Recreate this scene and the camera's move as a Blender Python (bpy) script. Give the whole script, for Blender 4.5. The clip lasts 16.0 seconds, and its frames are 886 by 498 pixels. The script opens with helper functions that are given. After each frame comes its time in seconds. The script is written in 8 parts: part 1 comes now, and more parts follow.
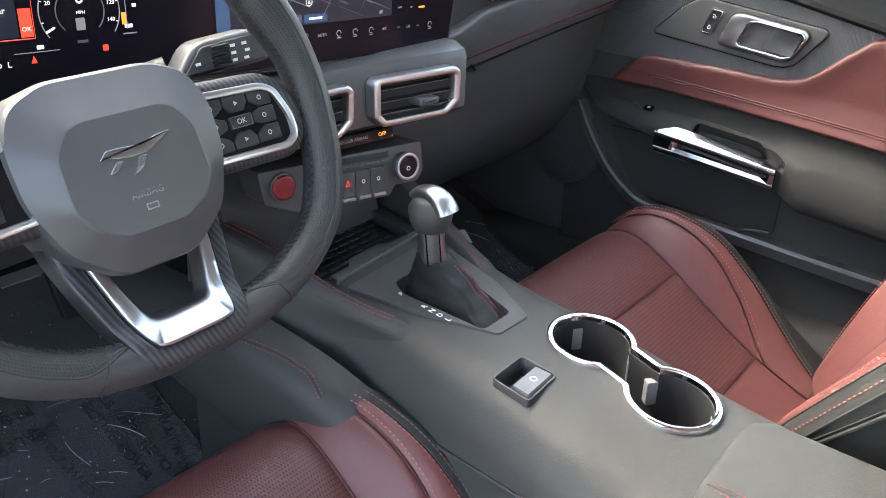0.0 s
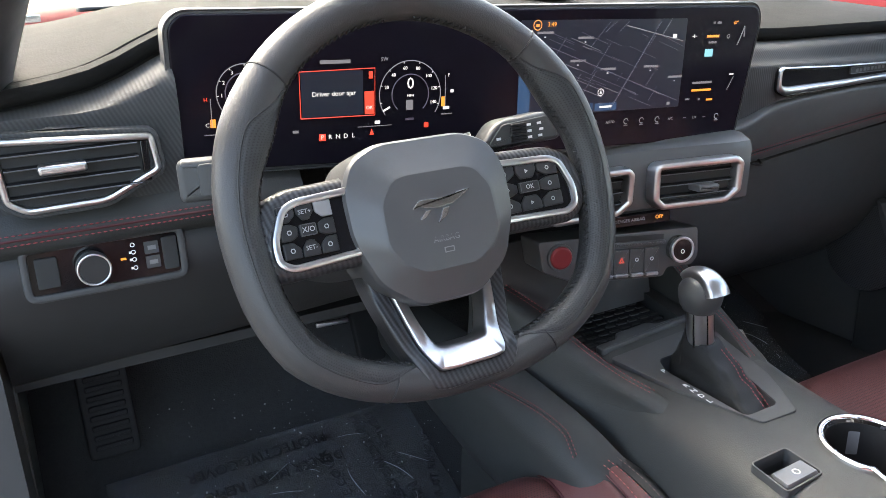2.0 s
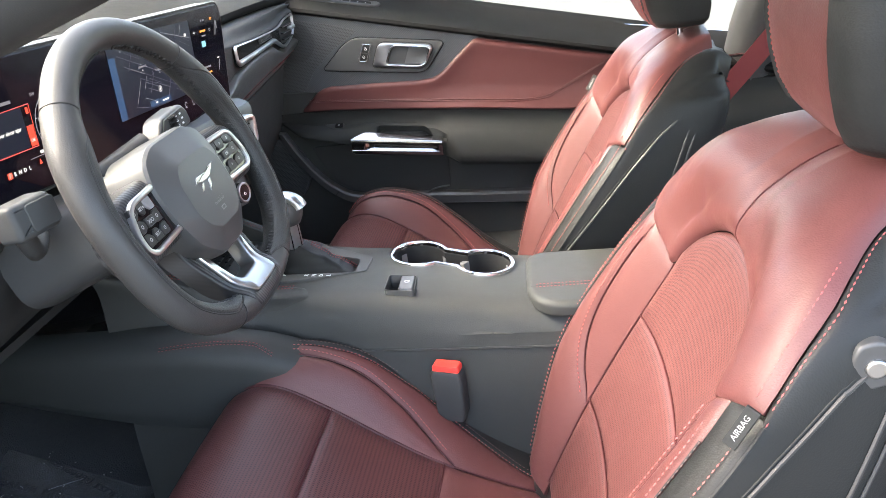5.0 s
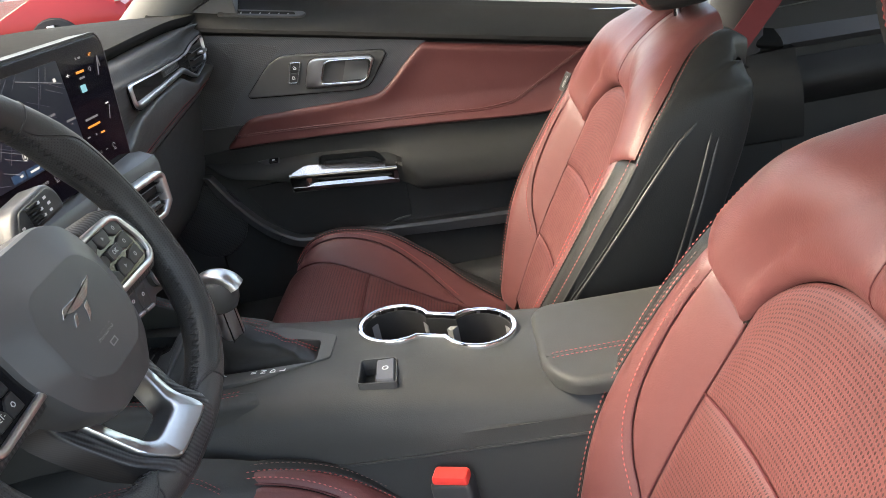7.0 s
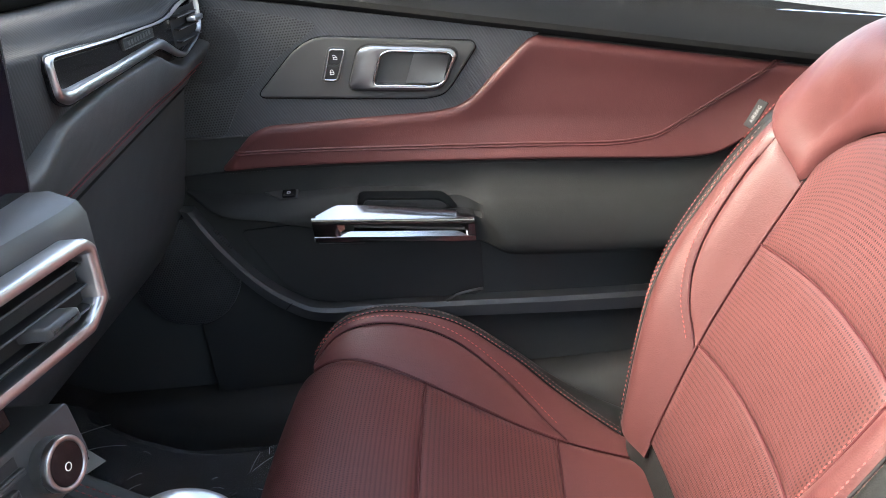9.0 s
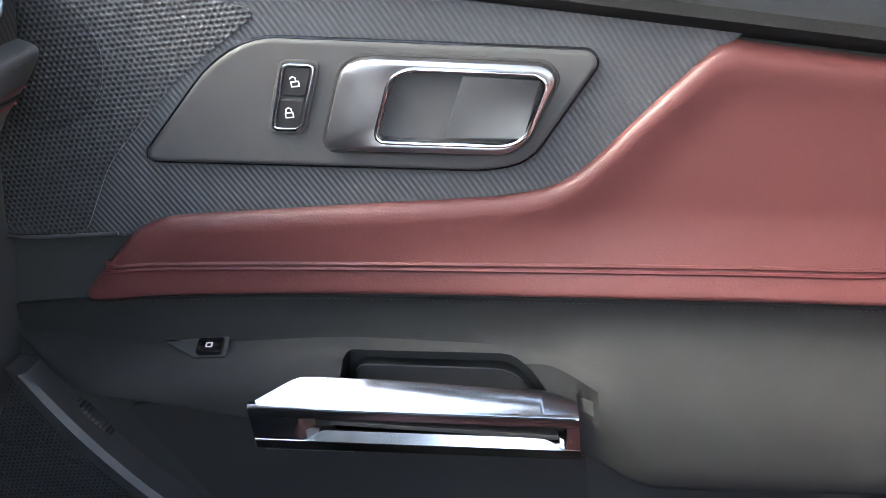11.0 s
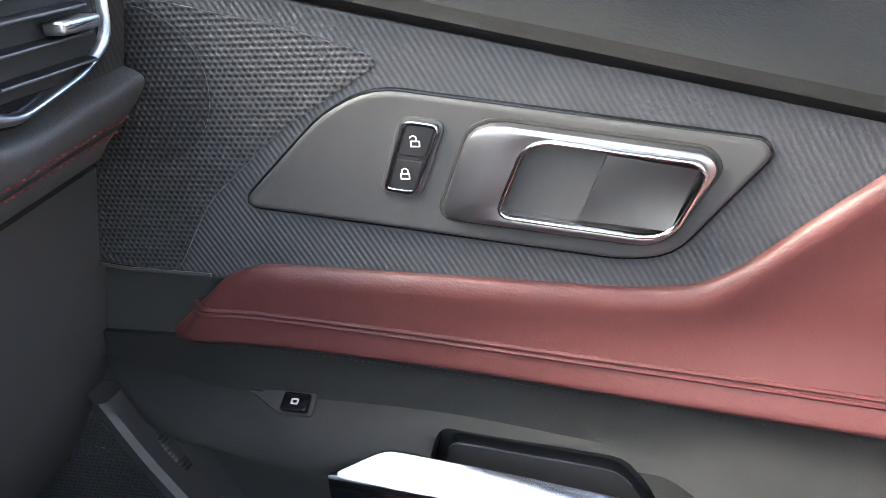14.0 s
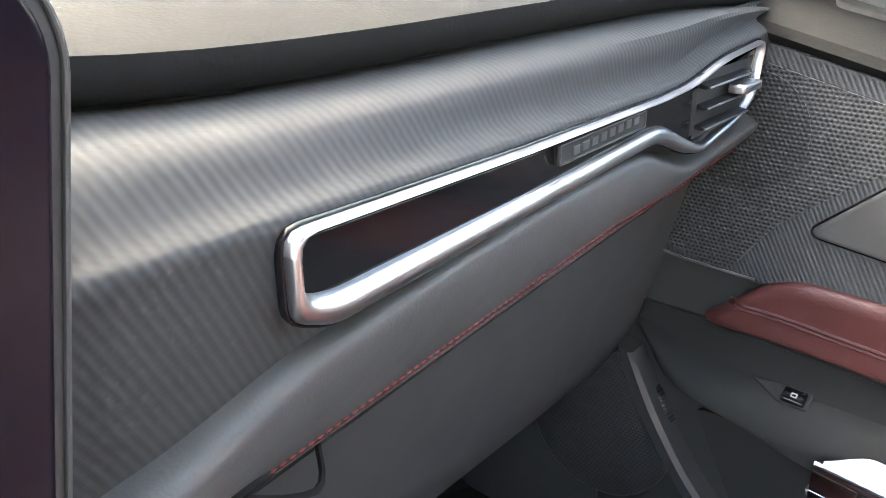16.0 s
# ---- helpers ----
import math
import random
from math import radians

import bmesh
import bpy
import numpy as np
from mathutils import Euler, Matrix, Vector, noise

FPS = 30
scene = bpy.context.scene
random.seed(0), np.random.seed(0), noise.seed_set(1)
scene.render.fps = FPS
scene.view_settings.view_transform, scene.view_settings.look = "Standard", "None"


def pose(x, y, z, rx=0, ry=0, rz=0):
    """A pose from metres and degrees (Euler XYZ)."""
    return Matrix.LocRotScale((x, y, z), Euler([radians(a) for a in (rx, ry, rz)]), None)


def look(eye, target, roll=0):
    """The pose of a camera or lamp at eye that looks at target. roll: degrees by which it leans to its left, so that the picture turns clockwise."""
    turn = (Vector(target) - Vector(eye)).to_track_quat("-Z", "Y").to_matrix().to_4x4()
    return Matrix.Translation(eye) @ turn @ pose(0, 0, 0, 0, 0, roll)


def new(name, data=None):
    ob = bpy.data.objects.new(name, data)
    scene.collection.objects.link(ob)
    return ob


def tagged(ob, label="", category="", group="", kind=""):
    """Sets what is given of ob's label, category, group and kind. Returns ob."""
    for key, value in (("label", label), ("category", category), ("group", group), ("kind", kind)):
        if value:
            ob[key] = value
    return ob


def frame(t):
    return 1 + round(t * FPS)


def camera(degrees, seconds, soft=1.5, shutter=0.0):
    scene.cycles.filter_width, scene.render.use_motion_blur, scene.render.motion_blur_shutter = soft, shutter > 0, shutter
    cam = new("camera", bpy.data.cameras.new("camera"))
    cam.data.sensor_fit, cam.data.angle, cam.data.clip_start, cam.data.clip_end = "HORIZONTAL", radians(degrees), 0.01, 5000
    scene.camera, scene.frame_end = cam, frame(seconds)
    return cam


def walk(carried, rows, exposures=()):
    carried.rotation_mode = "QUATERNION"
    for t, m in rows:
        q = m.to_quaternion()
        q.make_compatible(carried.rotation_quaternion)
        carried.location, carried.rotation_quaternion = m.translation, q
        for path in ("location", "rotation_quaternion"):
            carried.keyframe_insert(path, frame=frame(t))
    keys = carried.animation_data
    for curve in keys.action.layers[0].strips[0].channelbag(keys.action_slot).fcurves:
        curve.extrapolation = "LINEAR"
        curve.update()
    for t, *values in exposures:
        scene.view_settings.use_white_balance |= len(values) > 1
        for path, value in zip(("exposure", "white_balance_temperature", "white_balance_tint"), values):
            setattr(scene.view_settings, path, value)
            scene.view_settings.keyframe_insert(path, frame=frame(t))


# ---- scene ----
cam = camera(58.0, 16.0, 0.85)
PATH = [
    (0, (0.027, -0.002, 1.165), (1.4, 1.148, 0.275), 0.9),
    (0.5, (0.003, -0.042, 1.158), (1.135, 1.436, 0.427), -0.6),
    (1, (-0.012, -0.06, 1.158), (0.977, 1.554, 0.513), -1.2),
    (1.5, (-0.016, -0.064, 1.157), (0.905, 1.586, 0.5), -2.0),
    (2, (-0.016, -0.063, 1.159), (0.893, 1.594, 0.503), -1.7),
    (2.5, (-0.016, -0.062, 1.159), (0.909, 1.59, 0.515), -1.3),
    (3, (-0.03, -0.052, 1.158), (0.907, 1.61, 0.559), -1.2),
    (3.5, (-0.107, -0.025, 1.168), (0.989, 1.537, 0.568), -1.1),
    (4, (-0.297, 0.016, 1.205), (1.223, 1.143, 0.557), -0.8),
    (4.2, (-0.378, 0.033, 1.207), (1.277, 0.911, 0.509), -2.8),
    (4.5, (-0.463, 0.059, 1.219), (1.298, 0.6, 0.439), -3.2),
    (4.7, (-0.494, 0.081, 1.222), (1.302, 0.452, 0.425), -4.8),
    (6.8, (-0.293, 0.183, 1.203), (1.526, 0.356, 0.391), -11.9),
    (7, (-0.212, 0.176, 1.196), (1.604, 0.347, 0.377), -12.3),
    (7.5, (-0.042, 0.2, 1.158), (1.776, 0.357, 0.339), -12.9),
    (8, (0.111, 0.278, 1.109), (1.933, 0.42, 0.296), -11.2),
    (8.5, (0.215, 0.323, 1.091), (2.046, 0.449, 0.297), -7.7),
    (9, (0.328, 0.365, 1.099), (2.156, 0.474, 0.296), -6.9),
    (9.5, (0.496, 0.396, 1.097), (2.321, 0.559, 0.296), -6.0),
    (10, (0.676, 0.379, 1.051), (2.515, 0.632, 0.307), -6.8),
    (10.2, (0.728, 0.375, 1.029), (2.571, 0.631, 0.296), -7.0),
    (12.3, (1.016, 0.411, 1.004), (2.794, 0.723, 0.142), -7.1),
    (12.5, (1.009, 0.411, 1.006), (2.793, 0.716, 0.154), -7.3),
    (13, (1.008, 0.411, 1.006), (2.787, 0.699, 0.139), -6.1),
    (13.5, (1.002, 0.412, 1.008), (2.784, 0.749, 0.166), -4.8),
    (14, (0.971, 0.413, 1.052), (2.719, 0.904, 0.214), -3.9),
    (14.5, (0.924, 0.423, 1.097), (2.592, 1.12, 0.242), -3.2),
    (15, (0.887, 0.44, 1.106), (2.507, 1.252, 0.262), -1.2),
    (15.5, (0.84, 0.464, 1.108), (2.375, 1.445, 0.282), -0.3),
    (16, (0.771, 0.486, 1.118), (2.149, 1.689, 0.309), -0.2),
]
walk(cam, [(t, look(eye, target, roll)) for t, eye, target, roll in PATH], [(0, 3.85, 7400, 10), (1, 3.55, 7500, 10), (2, 3.6, 7500, 10), (3, 3.62, 7600, 10), (3.9, 4.1, 7800, 10), (4.7, 3.9, 7500, 10), (6.8, 3.15, 8000, 10), (8.5, 3.38, 7500, 10), (10, 3.9, 6900, 10), (12.3, 4.35, 7000, 10), (13.5, 4.2, 7100, 10), (14.5, 4.6, 7300, 10), (16, 4.72, 7900, 10)])

# ---- light ----
world = bpy.data.worlds.new("sky")
scene.world = world
world.use_nodes = True
_nt = world.node_tree
_sky = _nt.nodes.new("ShaderNodeTexSky")
_sky.sky_type, _sky.sun_disc = "NISHITA", False
_sky.sun_elevation, _sky.sun_rotation = radians(50), radians(-6)
_sky.dust_density = 3.0
_nt.links.new(_sky.outputs[0], _nt.nodes["Background"].inputs[0])
_nt.nodes["Background"].inputs[1].default_value = 0.15
_sun = bpy.data.lights.new("sun", "SUN")
_sun.energy, _sun.angle, _sun.color = 0.6, radians(18.0), (1.0, 0.97, 0.92)
sun = new("sun", _sun)
sun.matrix_world = look((0.67 - 0.4, 4, 5.17), (0.67, 0, 0.4))

# ---- tools ----


def spline(pts, n, closed=False):
    """n points along a Catmull-Rom curve through pts."""
    p = [Vector(q) for q in pts]
    m = len(p)
    spans = m if closed else m - 1
    out = []
    for i in range(n):
        t = i * spans / (n if closed else n - 1)
        k = min(int(t), spans - 1)
        f = t - k
        if closed:
            a, b, c, d = (p[(k + j) % m] for j in (-1, 0, 1, 2))
        else:
            a, b, c, d = p[max(k - 1, 0)], p[k], p[k + 1], p[min(k + 2, m - 1)]
        out.append(0.5 * ((2 * b) + (c - a) * f + (2 * a - 5 * b + 4 * c - d) * f * f + (3 * b - a - 3 * c + d) * f ** 3))
    return out


def curve1(pairs):
    """A smooth function through (x, y) pairs."""
    xs, ys = [a for a, _ in pairs], [b for _, b in pairs]

    def f(x):
        if x <= xs[0]:
            return ys[0]
        for i in range(len(xs) - 1):
            if x <= xs[i + 1]:
                h = xs[i + 1] - xs[i]
                t = (x - xs[i]) / h
                s0 = (ys[i + 1] - ys[max(i - 1, 0)]) / (xs[i + 1] - xs[max(i - 1, 0)]) * h
                s1 = (ys[min(i + 2, len(xs) - 1)] - ys[i]) / (xs[min(i + 2, len(xs) - 1)] - xs[i]) * h
                return (2 * t**3 - 3 * t**2 + 1) * ys[i] + (t**3 - 2 * t**2 + t) * s0 + (3 * t**2 - 2 * t**3) * ys[i + 1] + (t**3 - t**2) * s1
        return ys[-1]

    return f


def lerp(a, b, t):
    return a + (b - a) * t


def ease(a, b, x):
    t = max(0.0, min(1.0, (x - a) / (b - a)))
    return t * t * (3 - 2 * t)


def basis(o, xd, yd):
    """A map from (u, v, w) to the world: u along xd, v along yd, w towards the viewer."""
    o, xd = Vector(o), Vector(xd).normalized()
    zd = xd.cross(Vector(yd)).normalized()
    yd = zd.cross(xd)
    return lambda u, v, w=0.0: o + xd * u + yd * v + zd * w


def thing(name, at, label, category, group="", kind=""):
    ob = new(name)
    ob.location = at
    ob.empty_display_size = 0.05
    return tagged(ob, label, category, group, kind)


def place(ob, parent):
    if parent is not None:
        ob.parent = parent
        base = parent.location if parent.parent is None else Vector((0, 0, 0))
        ob.matrix_parent_inverse = Matrix.Translation(-base)
    return ob


def part(name, bm, material, parent=None, label="", angle=38, smooth=True, fix=True):
    """Links a bmesh as one mesh object, under a thing or a part."""
    if fix:
        bmesh.ops.recalc_face_normals(bm, faces=bm.faces)
    me = bpy.data.meshes.new(name)
    bm.to_mesh(me)
    bm.free()
    if smooth:
        me.polygons.foreach_set("use_smooth", [True] * len(me.polygons))
        me.set_sharp_from_angle(angle=radians(angle))
    if material is not None:
        me.materials.append(material)
    ob = new(name, me)
    place(ob, parent)
    return tagged(ob, label)


def add_rings(bm, rings, closed=True, caps=True):
    rows = [[bm.verts.new(q) for q in r] for r in rings]
    n = len(rows[0])
    for a, b in zip(rows, rows[1:]):
        for i in range(n if closed else n - 1):
            j = (i + 1) % n
            bm.faces.new((a[i], a[j], b[j], b[i]))
    if caps and closed:
        bm.faces.new(rows[0][::-1])
        bm.faces.new(rows[-1])
    return rows


def loft(rings, closed=True, caps=True):
    bm = bmesh.new()
    add_rings(bm, rings, closed, caps)
    return bm


def rounded(poly, r, n=4):
    """The outline with its corners rounded by about r (a number or one for each corner)."""
    out, m = [], len(poly)
    for i, p in enumerate(poly):
        p, a, b = Vector(p), Vector(poly[i - 1]), Vector(poly[(i + 1) % m])
        ri = r[i] if isinstance(r, (list, tuple)) else r
        da, db = a - p, b - p
        d = min(ri, da.length * 0.48, db.length * 0.48)
        if d < 1e-5:
            out.append(p)
            continue
        s, e = p + da.normalized() * d, p + db.normalized() * d
        for k in range(n + 1):
            t = k / n
            out.append(s * (1 - t) ** 2 + p * 2 * t * (1 - t) + e * t * t)
    return out


def inset(poly, d):
    m = len(poly)
    area = sum(poly[i - 1][0] * poly[i][1] - poly[i][0] * poly[i - 1][1] for i in range(m))
    sign = 1 if area > 0 else -1
    out = []
    for i in range(m):
        p, a, b = Vector(poly[i]), Vector(poly[i - 1]), Vector(poly[(i + 1) % m])
        e1, e2 = (p - a), (b - p)
        e1 = e1.normalized() if e1.length > 1e-9 else e2.normalized()
        e2 = e2.normalized() if e2.length > 1e-9 else e1
        n1, n2 = Vector((-e1.y, e1.x)) * sign, Vector((-e2.y, e2.x)) * sign
        nn = n1 + n2
        if nn.length < 1e-6:
            nn = n1
        nn.normalize()
        out.append(p + nn * d / max(0.5, nn.dot(n1)))
    return out


def sweep(outline, profile, mp, hollow=False, bm=None):
    """Rings of the outline at each (inset, height) of the profile; hollow: a frame, else capped at both ends."""
    own = bm is None
    bm = bmesh.new() if own else bm
    rings = [[mp(q[0], q[1], w) for q in inset(outline, d)] for d, w in profile]
    if hollow:
        rings.append(rings[0])
        rows = [[bm.verts.new(q) for q in r] for r in rings[:-1]]
        rows.append(rows[0])
        n = len(rows[0])
        for a, b in zip(rows, rows[1:]):
            for i in range(n):
                j = (i + 1) % n
                bm.faces.new((a[i], a[j], b[j], b[i]))
    else:
        add_rings(bm, rings)
    return bm


def soft_edge(depth, b, base=0.0, n=3):
    """The profile of a slab with a rounded upper edge."""
    return [(0, base), (0, depth - b)] + [(b * (1 - math.cos(k * math.pi / 2 / n)), depth - b + b * math.sin(k * math.pi / 2 / n)) for k in range(1, n + 1)] + [(b * 1.3, depth)]


def slab(outline, mp, depth, b=0.002, base=0.0, n=3, bm=None):
    return sweep(outline, soft_edge(depth, b, base, n), mp, bm=bm)


def rim(outline, width, mp, depth, b=0.002, base=0.0):
    p = [(0, base), (0, depth - b), (b * 0.3, depth - b * 0.3), (b, depth), (width - b, depth), (width - b * 0.3, depth - b * 0.3), (width, depth - b), (width, base)]
    return sweep(outline, p, mp, hollow=True)


def polar(outline, centre, n):
    """The outline resampled at n even angles round a centre."""
    c = Vector(centre)
    out = []
    m = len(outline)
    for k in range(n):
        a = 2 * math.pi * k / n
        d = Vector((math.cos(a), math.sin(a)))
        best = None
        for i in range(m):
            p, q = Vector(outline[i]) - c, Vector(outline[(i + 1) % m]) - c
            e = q - p
            den = d.x * -e.y + d.y * e.x
            if abs(den) < 1e-12:
                continue
            t = (p.x * -e.y + p.y * e.x) / den
            f = (d.x * p.y - d.y * p.x) / den
            if t > 0 and -1e-6 <= f <= 1 + 1e-6 and (best is None or t > best):
                best = t
        out.append(c + d * (best or 0.0))
    return out


def collar(outer, inner, mp, z0, z1, b=0.002, n=72, centre=None, floor=None):
    """A plate between two outlines: rounded outside, rounded inside, open in the middle."""
    c = centre or tuple(sum((Vector(q) for q in inner), Vector((0, 0))) / len(inner))
    o, i = polar(outer, c, n), polar(inner, c, n)
    f0 = z0 if floor is None else floor
    rings = [[mp(q.x, q.y, w) for q in r] for r, w in ((o, z0), (o, z1 - b), (inset(o, b * 0.3), z1 - b * 0.3), (inset(o, b), z1), (inset(i, -b), z1), (inset(i, -b * 0.3), z1 - b * 0.3), (i, z1 - b), (i, f0))]
    bm = bmesh.new()
    rows = [[bm.verts.new(q) for q in r] for r in rings]
    rows.append(rows[0])
    for ra, rb in zip(rows, rows[1:]):
        for k in range(n):
            j = (k + 1) % n
            bm.faces.new((ra[k], ra[j], rb[j], rb[k]))
    return bm


def rect(x0, y0, x1, y1):
    return [(x0, y0), (x1, y0), (x1, y1), (x0, y1)]


def ring(cx, cy, r, n=24, ry=None):
    return [Vector((cx + r * math.cos(2 * math.pi * k / n), cy + (ry or r) * math.sin(2 * math.pi * k / n))) for k in range(n)]


def tube(pts, r, n=8, closed=False, flat=1.0, bm=None, caps=True):
    """A tube along pts; r: a number, or one for each point. flat squeezes it along its second axis."""
    bm = bm or bmesh.new()
    pts = [Vector(p) for p in pts]
    m = len(pts)
    rr = r if isinstance(r, (list, tuple)) else [r] * m
    up = None
    rings = []
    for i, p in enumerate(pts):
        a = pts[(i - 1) % m] if closed or i else p
        b = pts[(i + 1) % m] if closed or i < m - 1 else p
        d = (b - a).normalized()
        if up is None:
            up = Vector((0, 0, 1)) if abs(d.z) < 0.9 else Vector((1, 0, 0))
        up = (up - d * up.dot(d)).normalized()
        side = d.cross(up)
        rings.append([p + (side * math.cos(k * 2 * math.pi / n) + up * flat * math.sin(k * 2 * math.pi / n)) * rr[i] for k in range(n)])
    if closed:
        rows = [[bm.verts.new(q) for q in g] for g in rings]
        rows.append(rows[0])
        for a, b in zip(rows, rows[1:]):
            for i in range(n):
                j = (i + 1) % n
                bm.faces.new((a[i], a[j], b[j], b[i]))
    else:
        add_rings(bm, rings, caps=caps)
    return bm


CABIN = Vector((0.5, 0.40, 1.15))


def sheet(fn, nu, nv, thick=0.0, size=(1.0, 1.0), wrap=False):
    """A surface fn(u, v) with metric UVs; thick: how far it goes inwards, against its normal."""
    bm = bmesh.new()
    uv = bm.loops.layers.uv.new("UVMap")
    g = [[bm.verts.new(fn(i / nu, j / nv)) for j in range(nv + 1)] for i in range(nu + 1)]
    for i in range(nu):
        for j in range(nv):
            f = bm.faces.new((g[i][j], g[i + 1][j], g[i + 1][j + 1], g[i][j + 1]))
            for lp, (a, b) in zip(f.loops, ((i, j), (i + 1, j), (i + 1, j + 1), (i, j + 1))):
                lp[uv].uv = (a / nu * size[0], b / nv * size[1])
    if thick:
        grid = [[v.co.copy() for v in row] for row in g]
        nor = [[((grid[min(i + 1, nu)][j] - grid[max(i - 1, 0)][j]).cross(grid[i][min(j + 1, nv)] - grid[i][max(j - 1, 0)])) for j in range(nv + 1)] for i in range(nu + 1)]
        total, centre = Vector(), Vector()
        for i in range(nu + 1):
            for j in range(nv + 1):
                total += nor[i][j]
                centre += grid[i][j]
        centre /= (nu + 1) * (nv + 1)
        sign = 1 if total.dot(CABIN - centre) > 0 else -1
        low = [[bm.verts.new(grid[i][j] - (nor[i][j].normalized() if nor[i][j].length > 1e-12 else total.normalized()) * sign * thick) for j in range(nv + 1)] for i in range(nu + 1)]
        for i in range(nu):
            for j in range(nv):
                bm.faces.new((low[i][j], low[i][j + 1], low[i + 1][j + 1], low[i + 1][j]))
        for i in range(nu):
            for j in (0, nv):
                bm.faces.new((g[i][j], low[i][j], low[i + 1][j], g[i + 1][j]))
        for j in range(nv):
            for i in (0, nu):
                bm.faces.new((g[i][j], g[i][j + 1], low[i][j + 1], low[i][j]))
    return bm


def along(pts, step):
    """Points every step metres along a polyline, with their directions."""
    pts = [Vector(p) for p in pts]
    out, left = [], 0.0
    for a, b in zip(pts, pts[1:]):
        d = b - a
        ln = d.length
        if ln < 1e-9:
            continue
        d /= ln
        t = left
        while t < ln:
            out.append((a + d * t, d))
            t += step
        left = t - ln
    return out


def stitches(pts, step=0.0055, length=0.0042, r=0.0008, bm=None):
    """A row of short thread stitches along a line."""
    r *= 0.88
    bm = bm or bmesh.new()
    for p, d in along(pts, step):
        up = Vector((0, 0, 1)) if abs(d.z) < 0.8 else Vector((0, 1, 0))
        s = d.cross(up).normalized()
        n = s.cross(d)
        a, b = bm.verts.new(p - d * length / 2), bm.verts.new(p + d * length / 2)
        mid = [bm.verts.new(p + s * r), bm.verts.new(p + n * r), bm.verts.new(p - s * r), bm.verts.new(p - n * r)]
        for k in range(4):
            bm.faces.new((a, mid[k], mid[(k + 1) % 4]))
            bm.faces.new((b, mid[(k + 1) % 4], mid[k]))
    return bm


def seam(name, pts, material, parent, r=0.0012, label=""):
    return part(name, tube(pts, r, 6), material, parent, label)


def cut(ob, bm):
    """Takes the solid bm away from ob."""
    bmesh.ops.recalc_face_normals(bm, faces=bm.faces)
    me = bpy.data.meshes.new("cutter")
    bm.to_mesh(me)
    bm.free()
    tool = new("cutter", me)
    mod = ob.modifiers.new("cut", "BOOLEAN")
    mod.object, mod.operation, mod.solver = tool, "DIFFERENCE", "EXACT"
    bpy.context.view_layer.update()
    done = bpy.data.meshes.new_from_object(ob.evaluated_get(bpy.context.evaluated_depsgraph_get()))
    ob.modifiers.clear()
    bpy.data.objects.remove(tool)
    if len(done.polygons) > 8:
        done.name = ob.name
        ob.data = done
        done.polygons.foreach_set("use_smooth", [True] * len(done.polygons))
        done.set_sharp_from_angle(angle=radians(32))
    return ob


def letters(words, size, mp, material, parent, name="lettering", align="CENTER", depth=0.0002, turn=0.0):
    """Raised lettering in the built-in font on the map mp, at its origin."""
    cu = bpy.data.curves.new("lettering", "FONT")
    cu.body, cu.size, cu.align_x, cu.align_y, cu.extrude, cu.resolution_u = words, size, align, "CENTER", depth, 2
    tmp = new("tmp", cu)
    bpy.context.view_layer.update()
    me = bpy.data.meshes.new_from_object(tmp.evaluated_get(bpy.context.evaluated_depsgraph_get()))
    bpy.data.objects.remove(tmp)
    c, s = math.cos(turn), math.sin(turn)
    for v in me.vertices:
        x, y, z = v.co
        v.co = mp(x * c - y * s, x * s + y * c, z)
    me.materials.clear()
    me.materials.append(material)
    return place(new(name, me), parent)


def at(mp, u, v, w=0.0):
    return lambda a, b, c=0.0: mp(u + a, v + b, w + c)


# ---- materials ----


